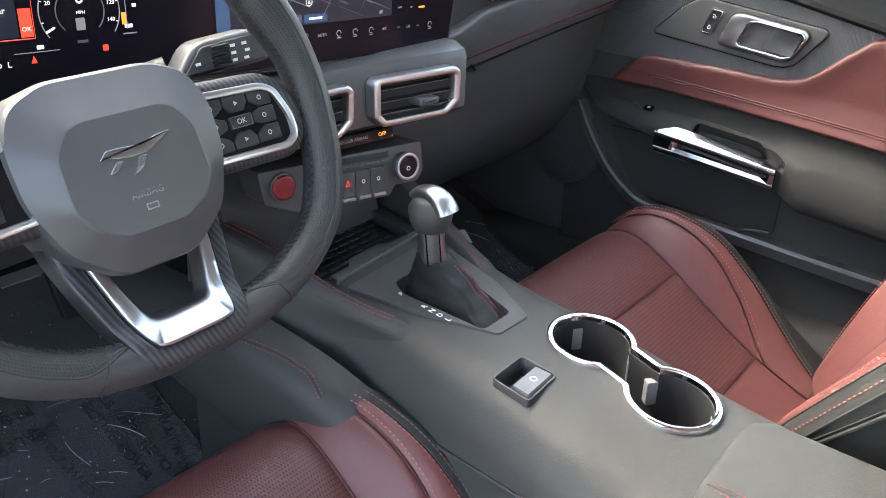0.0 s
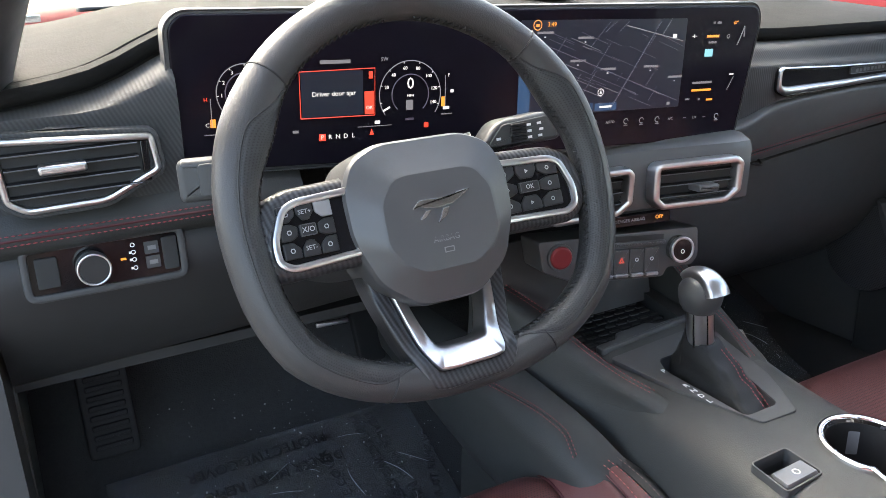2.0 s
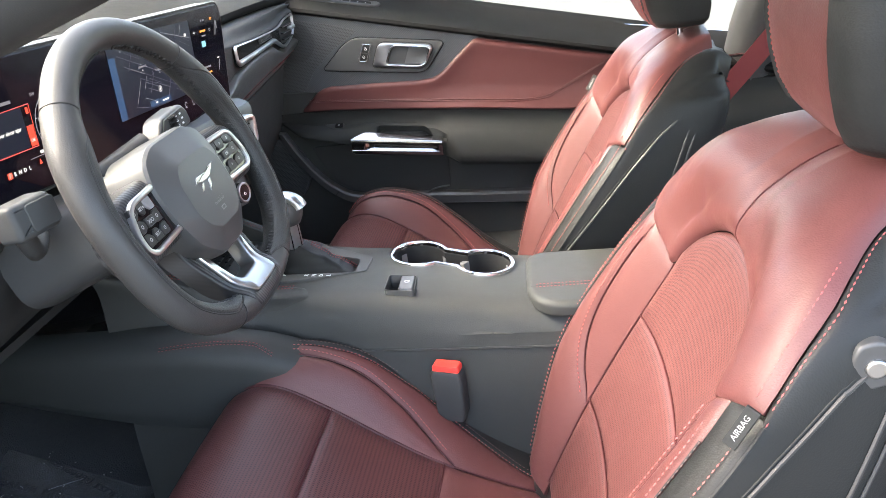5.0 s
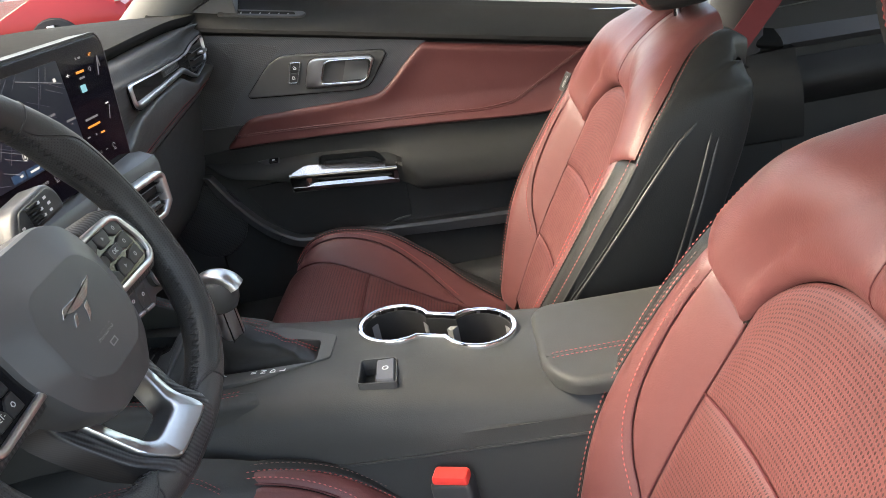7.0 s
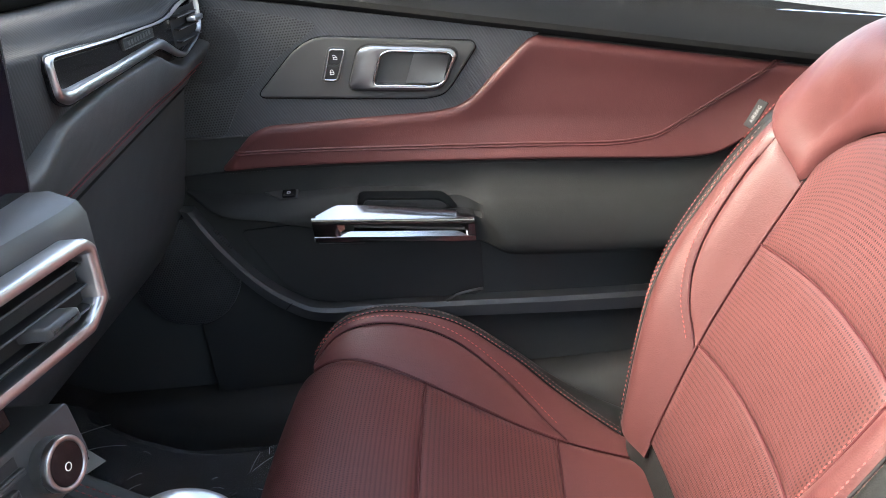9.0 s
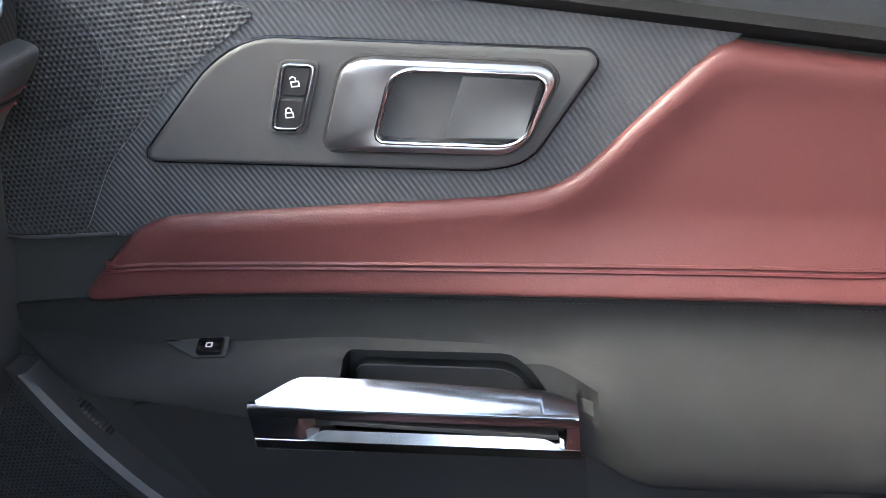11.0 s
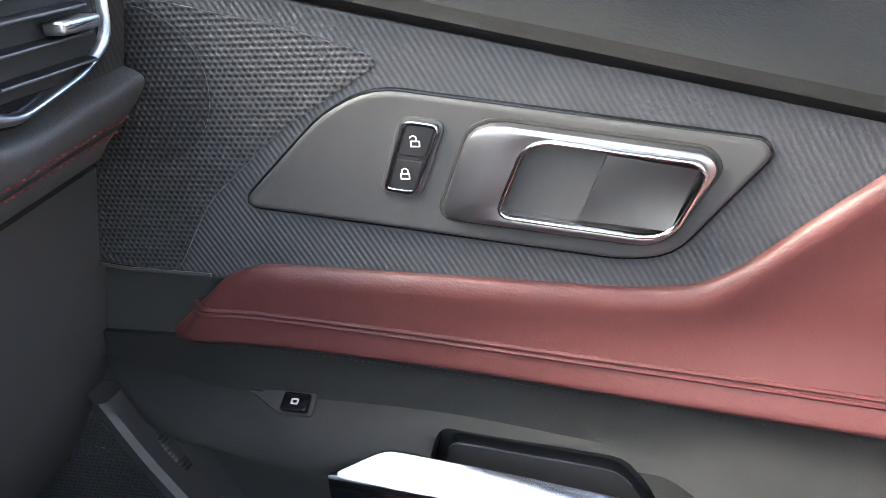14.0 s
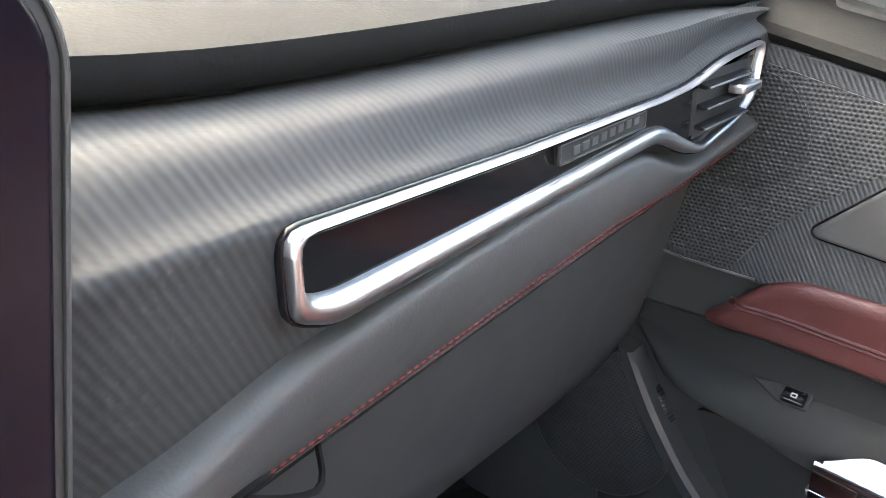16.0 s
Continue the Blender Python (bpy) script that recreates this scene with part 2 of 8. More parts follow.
class Nodes:
    """A short way to wire a node material."""

    def __init__(self, name):
        self.m = bpy.data.materials.new(name)
        self.m.use_nodes = True
        self.t = self.m.node_tree
        self.b = self.t.nodes["Principled BSDF"]
        self.co = self.t.nodes.new("ShaderNodeTexCoord")

    def node(self, kind, **sets):
        n = self.t.nodes.new("ShaderNode" + kind)
        for k, v in sets.items():
            if k == "operation":
                n.operation = v
            elif k == "blend_type":
                n.blend_type = v
            elif k == "data_type":
                n.data_type = v
            elif k == "feature":
                n.feature = v
        return n

    def link(self, a, b):
        self.t.links.new(a, b)

    def math(self, op, a, b=0.0):
        n = self.node("Math", operation=op)
        for s, v in zip(n.inputs, (a, b)):
            if isinstance(v, (int, float)):
                s.default_value = v
            else:
                self.link(v, s)
        return n.outputs[0]

    def noise(self, scale, detail=3.0, rough=0.55, vec=None):
        n = self.node("TexNoise")
        n.inputs["Scale"].default_value, n.inputs["Detail"].default_value, n.inputs["Roughness"].default_value = scale, detail, rough
        self.link(vec or self.co.outputs["Object"], n.inputs["Vector"])
        return n.outputs["Fac"]

    def cells(self, scale, feature="F1", vec=None):
        n = self.node("TexVoronoi", feature=feature)
        n.inputs["Scale"].default_value = scale
        self.link(vec or self.co.outputs["Object"], n.inputs["Vector"])
        return n.outputs["Distance"]

    def dot(self, d, vec=None):
        n = self.node("VectorMath", operation="DOT_PRODUCT")
        self.link(vec or self.co.outputs["Object"], n.inputs[0])
        n.inputs[1].default_value = d
        return n.outputs["Value"]

    def mix(self, fac, a, b):
        n = self.node("Mix", data_type="RGBA")
        for s, v in ((n.inputs[0], fac), (n.inputs[6], a), (n.inputs[7], b)):
            if isinstance(v, (int, float)):
                s.default_value = v
            elif isinstance(v, tuple):
                s.default_value = (*v, 1)[:4]
            else:
                self.link(v, s)
        return n.outputs[2]

    def bump(self, height, distance, strength=1.0, after=None):
        n = self.node("Bump")
        n.inputs["Strength"].default_value, n.inputs["Distance"].default_value = strength, distance
        self.link(height, n.inputs["Height"])
        if after is not None:
            self.link(after, n.inputs["Normal"])
        self.link(n.outputs[0], self.b.inputs["Normal"])
        return n.outputs[0]

    def colour(self, base, amount=0.15, big=7.0, small=90.0):
        """Base colour that varies at two scales."""
        f = self.math("ADD", self.math("MULTIPLY", self.noise(big), 0.6), self.math("MULTIPLY", self.noise(small), 0.4))
        lo, hi = tuple(c * (1 - amount) for c in base), tuple(min(1, c * (1 + amount)) for c in base)
        c = self.mix(f, lo, hi)
        self.link(c, self.b.inputs["Base Color"])
        return c

    def roughness(self, r, amount=0.12, scale=25.0):
        v = self.math("ADD", self.math("MULTIPLY", self.noise(scale), amount * 2), r - amount)
        self.link(v, self.b.inputs["Roughness"])

    def set(self, **kw):
        for k, v in kw.items():
            self.b.inputs[k.replace("_", " ")].default_value = v
        return self


def leather(name, base, rough=0.5, cell=520, depth=0.00025, amount=0.1, spec=0.4):
    k = Nodes(name)
    k.colour(base, amount, 9, 160)
    k.roughness(rough, 0.06, 40)
    h = k.math("ADD", k.cells(cell), k.math("MULTIPLY", k.noise(cell * 0.6), 0.7))
    a = k.bump(h, depth, 0.55)
    k.bump(k.noise(30, 2), 0.0012, 0.35, a)
    return k.set(Specular_IOR_Level=spec).m


def perforated(name, base, rough=0.5, pitch=0.0036, hole=0.27):
    """Leather with rows of pinholes, by the metric UVs."""
    k = Nodes(name)
    sep = k.node("SeparateXYZ")
    k.link(k.co.outputs["UV"], sep.inputs[0])
    v = k.math("DIVIDE", sep.outputs[1], pitch)
    row = k.math("MULTIPLY", k.math("MODULO", k.math("FLOOR", v), 2.0), 0.5)
    u = k.math("ADD", k.math("DIVIDE", sep.outputs[0], pitch), row)
    du, dv = k.math("SUBTRACT", k.math("FRACT", u), 0.5), k.math("SUBTRACT", k.math("FRACT", v), 0.5)
    r = k.math("SQRT", k.math("ADD", k.math("MULTIPLY", du, du), k.math("MULTIPLY", dv, dv)))
    hit = k.math("LESS_THAN", r, hole)
    c = k.colour(base, 0.1, 9, 160)
    k.link(k.mix(hit, c, tuple(q * 0.30 for q in base)), k.b.inputs["Base Color"])
    k.roughness(rough, 0.06, 40)
    a = k.bump(k.math("SUBTRACT", k.cells(520), hit), 0.0003, 0.6)
    k.bump(k.noise(24, 2), 0.0015, 0.35, a)
    return k.set(Specular_IOR_Level=0.4).m


def weave(name, base, d1, d2, pitch=0.0064, rough=0.42, depth=0.0005, tone=0.30):
    """Ribbed technical cloth: slanting ribs, crossed by a fine twill."""
    k = Nodes(name)
    ribs = k.math("MULTIPLY", k.dot(Vector(d1).normalized()), 2 * math.pi / pitch)
    fine = k.math("MULTIPLY", k.dot(Vector(d2).normalized()), 2 * math.pi / (pitch * 0.42))
    low = k.math("MULTIPLY", k.math("ADD", k.math("SINE", ribs), 1.0), 0.5)
    high = k.math("MULTIPLY", k.math("ADD", k.math("SINE", k.math("ADD", fine, k.math("MULTIPLY", k.math("SINE", ribs), 0.5))), 1.0), 0.5)
    h = k.math("ADD", k.math("MULTIPLY", low, 0.86), k.math("MULTIPLY", high, 0.14))
    c = k.mix(h, tuple(q * (1 - tone) for q in base), tuple(q * (1 + tone) for q in base))
    k.link(k.mix(k.math("MULTIPLY", k.noise(10), 0.35), c, base), k.b.inputs["Base Color"])
    k.roughness(rough, 0.08, 30)
    k.bump(h, depth, 0.7)
    return k.set(Specular_IOR_Level=0.3).m


def grille(name, base, pitch=0.0042, hole=0.30):
    """Moulded speaker mesh: staggered holes over the door's plane."""
    k = Nodes(name)
    sep = k.node("SeparateXYZ")
    k.link(k.co.outputs["Object"], sep.inputs[0])
    v = k.math("DIVIDE", sep.outputs[2], pitch * 0.87)
    row = k.math("MULTIPLY", k.math("MODULO", k.math("ADD", k.math("FLOOR", v), 1000.0), 2.0), 0.5)
    u = k.math("ADD", k.math("DIVIDE", sep.outputs[1], pitch), row)
    du, dv = k.math("SUBTRACT", k.math("FRACT", u), 0.5), k.math("SUBTRACT", k.math("FRACT", v), 0.5)
    r = k.math("SQRT", k.math("ADD", k.math("MULTIPLY", du, du), k.math("MULTIPLY", dv, dv)))
    hit = k.math("LESS_THAN", r, hole)
    c = k.colour(base, 0.12, 12, 120)
    k.link(k.mix(hit, c, (0.004, 0.004, 0.005)), k.b.inputs["Base Color"])
    k.roughness(0.45, 0.06)
    k.bump(k.math("MINIMUM", r, 0.5), 0.0012, 0.9)
    return k.m


def plain(name, base, rough=0.4, metal=0.0, grain=600, depth=0.00008, amount=0.08, spec=0.5, coat=0.0):
    k = Nodes(name)
    k.colour(base, amount, 8, 140)
    k.roughness(rough, min(0.06, rough * 0.5), 35)
    if depth:
        k.bump(k.noise(grain, 2), depth, 0.6)
    return k.set(Metallic=metal, Specular_IOR_Level=spec, Coat_Weight=coat).m


def glow(name, colour, strength):
    k = Nodes(name)
    k.set(Base_Color=(0, 0, 0, 1), Roughness=0.3)
    k.b.inputs["Emission Color"].default_value = (*colour, 1)
    k.b.inputs["Emission Strength"].default_value = strength
    return k.m


def glass(name, tint=(0.9, 0.95, 0.93), rough=0.0):
    k = Nodes(name)
    return k.set(Base_Color=(*tint, 1), Roughness=rough, IOR=1.45, Transmission_Weight=1.0).m


BLACK = (0.032, 0.0335, 0.0335)
RED = (0.097, 0.0335, 0.0325)
black_vinyl = leather("black_soft_vinyl", BLACK, 0.52, 700, 0.00018, spec=0.25)
pad_vinyl = leather("soft_pad_vinyl", (0.070, 0.072, 0.074), 0.5, 700, 0.00018, spec=0.42)
dash_vinyl = leather("grained_dashboard_vinyl", (0.0140, 0.0145, 0.0148), 0.80, 420, 0.00022, spec=0.05)
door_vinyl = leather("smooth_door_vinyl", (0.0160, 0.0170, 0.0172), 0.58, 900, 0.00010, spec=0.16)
boot_leather = leather("soft_boot_leather", (0.010, 0.010, 0.0105), 0.48, 600, 0.0002, spec=0.22)
black_leather = leather("black_leather", (0.014, 0.0148, 0.0150), 0.50, 560, spec=0.26)
wheel_leather = leather("steering_wheel_leather", (0.033, 0.0325, 0.033), 0.44, 900, 0.0002, spec=0.40)
red_leather = leather("oxblood_red_leather", RED, 0.42, 560, spec=0.36)
door_red = leather("oxblood_door_leather", (0.072, 0.0225, 0.0222), 0.46, 640, 0.00018, spec=0.30)
red_perforated = perforated("perforated_red_leather", RED, 0.45)
black_perforated = perforated("perforated_black_leather", (0.024, 0.025, 0.026), 0.5, 0.0024, 0.27)
hard_plastic = plain("black_moulded_plastic", (0.045, 0.046, 0.047), 0.5, grain=900, depth=0.00012, spec=0.3)
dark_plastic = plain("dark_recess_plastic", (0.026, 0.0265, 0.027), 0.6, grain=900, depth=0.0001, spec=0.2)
lower_grey = plain("grey_black_lower_plastic", (0.075, 0.078, 0.077), 0.6, grain=900, depth=0.00012, spec=0.3)
knee_plastic = plain("grained_knee_plastic", (0.030, 0.0305, 0.032), 0.55, grain=1100, depth=0.00018, spec=0.28)
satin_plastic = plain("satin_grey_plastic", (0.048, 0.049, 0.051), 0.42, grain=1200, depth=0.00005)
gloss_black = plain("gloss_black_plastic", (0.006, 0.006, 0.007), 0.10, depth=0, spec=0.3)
chrome = plain("polished_chrome", (0.82, 0.82, 0.84), 0.07, 1.0, depth=0, amount=0.03)
satin_silver = plain("satin_silver_paint", (0.50, 0.505, 0.52), 0.31, 1.0, grain=1800, depth=0.00003, amount=0.05)
slat_black = plain("black_vent_plastic", (0.010, 0.010, 0.011), 0.45, grain=900, depth=0.00005, spec=0.2)
rubber = plain("black_rubber", (0.016, 0.016, 0.017), 0.66, grain=500, depth=0.0002, spec=0.15)
carpet = plain("black_carpet", (0.060, 0.060, 0.061), 0.95, grain=420, depth=0.003, amount=0.4, spec=0.08)
carbon_door = weave("ribbed_carbon_cloth", (0.046, 0.049, 0.054), (0, 0.87, -0.5), (0, 0.5, 0.85), 0.0034, 0.40, 0.0005, 0.24)
carbon_dash = weave("carbon_pattern_trim", (0.037, 0.039, 0.041), (0.90, -0.15, 0.42), (0.25, 0.8, -0.5), 0.0037, 0.80, 0.0003, 0.22)
carbon_wheel = weave("carbon_pattern_spoke", (0.030, 0.030, 0.032), (0.95, 0.1, 0.28), (0.3, 0.1, -0.9), 0.0042, 0.34, 0.0003, 0.75)
mesh_grille = grille("speaker_mesh", (0.040, 0.042, 0.045), 0.0038)
mesh_dark = grille("speaker_mesh_over_cone", (0.026, 0.027, 0.029), 0.0038)
red_thread = plain("red_thread", (0.27, 0.036, 0.042), 0.6, grain=3000, depth=0.0002)
seat_thread = plain("bright_red_thread", (0.38, 0.080, 0.074), 0.6, grain=3000, depth=0.0002)
grey_thread = plain("grey_thread", (0.13, 0.070, 0.062), 0.6, grain=3000, depth=0.0002)
black_thread = plain("black_thread", (0.012, 0.012, 0.013), 0.6, grain=3000, depth=0.0002)
red_seam = plain("dark_red_seam", (0.06, 0.008, 0.010), 0.6)
button_black = plain("satin_black_button", (0.016, 0.016, 0.017), 0.42, depth=0.00004, spec=0.3)
switch_grey = plain("metallic_grey_switch", (0.10, 0.10, 0.105), 0.38, 0.4)
red_button = plain("red_anodised_button", (0.20, 0.022, 0.026), 0.35, 0.5)
red_plastic = plain("bright_red_plastic", (0.75, 0.05, 0.04), 0.35)
print_white = plain("white_print", (0.75, 0.75, 0.75), 0.5, depth=0)
print_soft = plain("soft_white_print", (0.34, 0.34, 0.34), 0.5, depth=0)
print_grey = plain("grey_print", (0.16, 0.16, 0.165), 0.55, depth=0)
paper = plain("white_label_paper", (0.7, 0.7, 0.68), 0.6)
ui_white = glow("lit_white", (0.85, 0.88, 0.95), 0.119)
ui_grey = glow("lit_grey", (0.30, 0.31, 0.38), 0.070)
ui_dim = glow("lit_dim_violet", (0.10, 0.09, 0.15), 0.070)
ui_red = glow("lit_red", (0.95, 0.08, 0.05), 0.112)
ui_orange = glow("lit_orange", (1.0, 0.36, 0.06), 0.126)
ui_blue = glow("lit_blue", (0.03, 0.09, 0.22), 0.084)
ui_cyan = glow("lit_cyan", (0.25, 0.65, 0.85), 0.112)
ui_navy = glow("lit_navy", (0.010, 0.018, 0.045), 0.06)
screen_glass = plain("display_glass", (0.006, 0.005, 0.008), 0.08, depth=0, spec=0.14)
window_glass = glass("window_glass")
film = Nodes("clear_protective_film")
film.set(Base_Color=(0.27, 0.275, 0.285, 1), Roughness=0.20, Alpha=0.34)
film.bump(film.noise(34, 8, 0.75), 0.03, 1.0)
film = film.m
film_print = plain("faint_black_print", (0.012, 0.012, 0.013), 0.5, depth=0)

# ---- the shell of the car and what lies outside ----
MID = 0.67          # the car's middle plane


def floor_z(y):
    return 0.37 + 0.42 * max(0.0, y - 0.84) + 0.35 * max(0.0, y - 1.12)


ground_mat = plain("worn_grey_asphalt", (0.078, 0.075, 0.067), 0.85, grain=40, depth=0.004, amount=0.18)
tagged(part("ground", sheet(lambda u, v: Vector((-200 + 400 * u, 200 - 400 * v, 0.0)), 8, 8, 0), ground_mat, None, "worn pale grey asphalt lot under the car"), kind="structure")
tagged(part("floor", sheet(lambda u, v: Vector((-0.06 + 1.47 * u, -0.9 + 2.35 * v, floor_z(-0.9 + 2.35 * v))), 8, 40, 0.03), carpet, None, "black carpeted car floor rising to the firewall"), kind="structure")
head_mat = plain("black_headliner_cloth", (0.03, 0.03, 0.032), 0.9, grain=700, depth=0.0004)
roof_mat = plain("pale_headliner_cloth", (0.5, 0.49, 0.47), 0.9, grain=700, depth=0.0004)
tagged(part("ceiling", sheet(lambda u, v: Vector((lerp(0.10, 1.24, u), lerp(0.30, -1.0, v), 1.335 - 0.05 * (2 * u - 1) ** 2 - 0.06 * v * v)), 10, 10, 0.025), roof_mat, None, "pale grey cloth car headliner"), kind="structure")


def pillar(name, pts, rad, mat, flat=0.6):
    return tagged(part(name, tube(spline(pts, 16), rad, 12, flat=flat), mat, None, "black windscreen pillar trim"), kind="structure")


pillar("pillar_1", [(-0.050, 0.78, 1.085), (-0.030, 0.60, 1.166), (-0.012, 0.40, 1.236), (0.010, 0.20, 1.30), (0.03, -0.05, 1.36), (0.05, -0.4, 1.37)], 0.052, hard_plastic, 1.0)
pillar("pillar_2", [(1.46, 0.86, 1.02), (1.43, 0.68, 1.140), (1.37, 0.44, 1.240), (1.28, 0.12, 1.335), (1.25, -0.4, 1.345)], 0.056, lower_grey, 1.0)
pillar("pillar_3", [(1.45, -0.335, 0.6), (1.44, -0.34, 0.82), (1.40, -0.375, 0.98), (1.33, -0.44, 1.18), (1.26, -0.47, 1.32)], 0.055, hard_plastic, 1.0)
pillar("header_rail", [(0.02, 0.24, 1.30), (0.35, 0.31, 1.345), (0.67, 0.33, 1.355), (1.0, 0.31, 1.345), (1.30, 0.24, 1.30)], 0.035, head_mat, 1.0)

wind = part("window_1", sheet(lambda u, v: Vector((lerp(lerp(-0.02, 0.06, v), lerp(1.42, 1.28, v), u), lerp(1.30, 0.34, v) - 0.12 * (2 * u - 1) ** 2, lerp(1.09, 1.36, v) + 0.02 * math.sin(math.pi * v))), 14, 10, 0.004), window_glass, None, "raked laminated windscreen")
wind.visible_shadow = False
tagged(wind, kind="structure")
side = part("window_2", sheet(lambda u, v: Vector((lerp(1.475, 1.30, v), lerp(0.62 - 0.42 * v, -0.34, u), lerp(1.02 - 0.16 * u, 1.32, v))), 10, 6, 0.004), window_glass, None, "raised passenger side window")
side.visible_shadow = False
tagged(side, kind="structure")

for nm, lb, f in (
    ("firewall", "black firewall under the dashboard", lambda u, v: Vector((-0.06 + 1.47 * u, 1.34 - 0.1 * v, 0.45 + 0.62 * v))),
    ("side_trim", "black kick panel of the passenger footwell", lambda u, v: Vector((1.40 - 0.01 * v, 0.72 + 0.7 * u, 0.36 + 0.66 * v))),
    ("side_wall", "black kick panel of the driver footwell", lambda u, v: Vector((-0.06 + 0.01 * v, 0.86 + 0.6 * u, 0.36 + 0.66 * v))),
    ("rear_bulkhead", "black rear of the cabin", lambda u, v: Vector((-0.06 + 1.5 * u, -0.92 - 0.1 * v, 0.36 + 0.56 * v))),
):
    tagged(part(nm, sheet(f, 6, 6, 0.012), lower_grey if nm != "firewall" else carpet, None, lb), kind="structure")

tagged(part("hinge_pillar", slab(rounded([(0.80, 0.28), (0.72, 0.62), (0.715, 0.90), (0.70, 1.03), (0.80, 1.08), (1.4, 1.05), (1.4, 0.28)], 0.03), lambda y, z, w=0: Vector((-0.058 - w, y, z)), 0.10, 0.01), hard_plastic, None, "black hinge pillar trim at the dashboard end"), kind="structure")
pane = part("window_3", sheet(lambda u, v: Vector((lerp(0.02, 1.32, u), lerp(-1.0, -1.75, v), lerp(1.27, 0.98, v))), 8, 6, 0.004), window_glass, None, "sloping rear window")
pane.visible_shadow = False
tagged(pane, kind="structure")
tagged(part("parcel_shelf", sheet(lambda u, v: Vector((lerp(-0.06, 1.44, u), lerp(-0.95, -1.8, v), 0.93)), 6, 4, 0.02), carpet, None, "black shelf under the rear window"), kind="structure")
tagged(part("sill_cover", loft([[Vector((x + 0.02 * math.exp(-((y - 0.62) / 0.05) ** 2), y, z)) for x, z in ((1.42, 0.36), (1.30, 0.36), (1.305, 0.405), (1.325, 0.432), (1.35, 0.44), (1.42, 0.43))] for y in [1.1 - 1.9 * k / 30 for k in range(31)]]), dark_plastic, None, "black plastic sill cover on the passenger side"), kind="structure")

# sill on the driver's side
tagged(part("door_sill", loft([[Vector((x, y, z)) for x, z in ((-0.14, 0.30), (-0.14, 0.40), (-0.10, 0.425), (-0.05, 0.42), (-0.03, 0.38), (-0.03, 0.30))] for y in (-0.9, 0.0, 0.5, 0.86)]), hard_plastic, None, "black plastic door sill"), kind="structure")

# rear side trim behind the passenger seat
rear = thing("rear_side_trim", (1.42, -0.6, 0.4), "black moulded side trim beside the rear seat", "car trim")
part("panel", sheet(lambda u, v: Vector((1.45 - 0.03 * math.sin(v * 3) * (1 - v) - 0.01 * u, -0.30 - 0.75 * u, lerp(0.36, 0.84, v))), 10, 16, 0.02), black_vinyl, rear)
part("armrest", sheet(lambda u, v: Vector((1.425 - 0.03 * math.sin(math.pi * v), -0.32 - 0.7 * u, lerp(0.64, 0.745 - 0.02 * u, v))), 10, 10, 0.02), black_leather, rear)
part("ledge", sheet(lambda u, v: Vector((1.42 + 0.05 * v, -0.32 - 0.7 * u, 0.775 + 0.05 * v - 0.02 * u)), 10, 4, 0.02), satin_plastic, rear)
part("quarter_panel", sheet(lambda u, v: Vector((1.46 - 0.12 * v, -0.40 - 0.62 * u, lerp(0.84, 1.3, v))), 6, 6, 0.01), head_mat, rear)
rs = thing("rear_seat", (MID, -0.75, 0.4), "red leather rear seat bench with black sides", "car seat")
part("cushion", sheet(lambda u, v: Vector((lerp(0.02, 1.34, u), lerp(-0.42, -0.85, v), 0.50 + 0.06 * math.sin(math.pi * min(1, v * 1.6)) + 0.03 * math.cos(4 * math.pi * u))), 20, 10, 0.08), red_leather, rs)
part("backrest", sheet(lambda u, v: Vector((lerp(0.02, 1.34, u), lerp(-0.74, -0.92, v), lerp(0.5, 0.93, v) + 0.02 * math.cos(4 * math.pi * u))), 20, 10, 0.06), red_leather, rs)
belt = thing("seat_belt", (1.40, -0.38, 0.5), "red woven seat belt hanging on the door pillar", "seat belt")
part("webbing", sheet(lambda u, v: Vector((1.375 - 0.02 * v, -0.337 - 0.84 * (lerp(0.68, 1.06, v) - 0.786) + 0.035 * u, lerp(0.68, 1.06, v) + 0.029 * u)), 2, 12, 0.002), plain("red_webbing", (0.13, 0.014, 0.018), 0.7, grain=900, depth=0.0006), belt)
part("guide", slab(rounded(rect(-0.03, -0.02, 0.03, 0.02), 0.01), basis((1.355, -0.585, 1.07), (0, -1, 0), (0, 0, 1)), 0.012, 0.003), hard_plastic, belt)


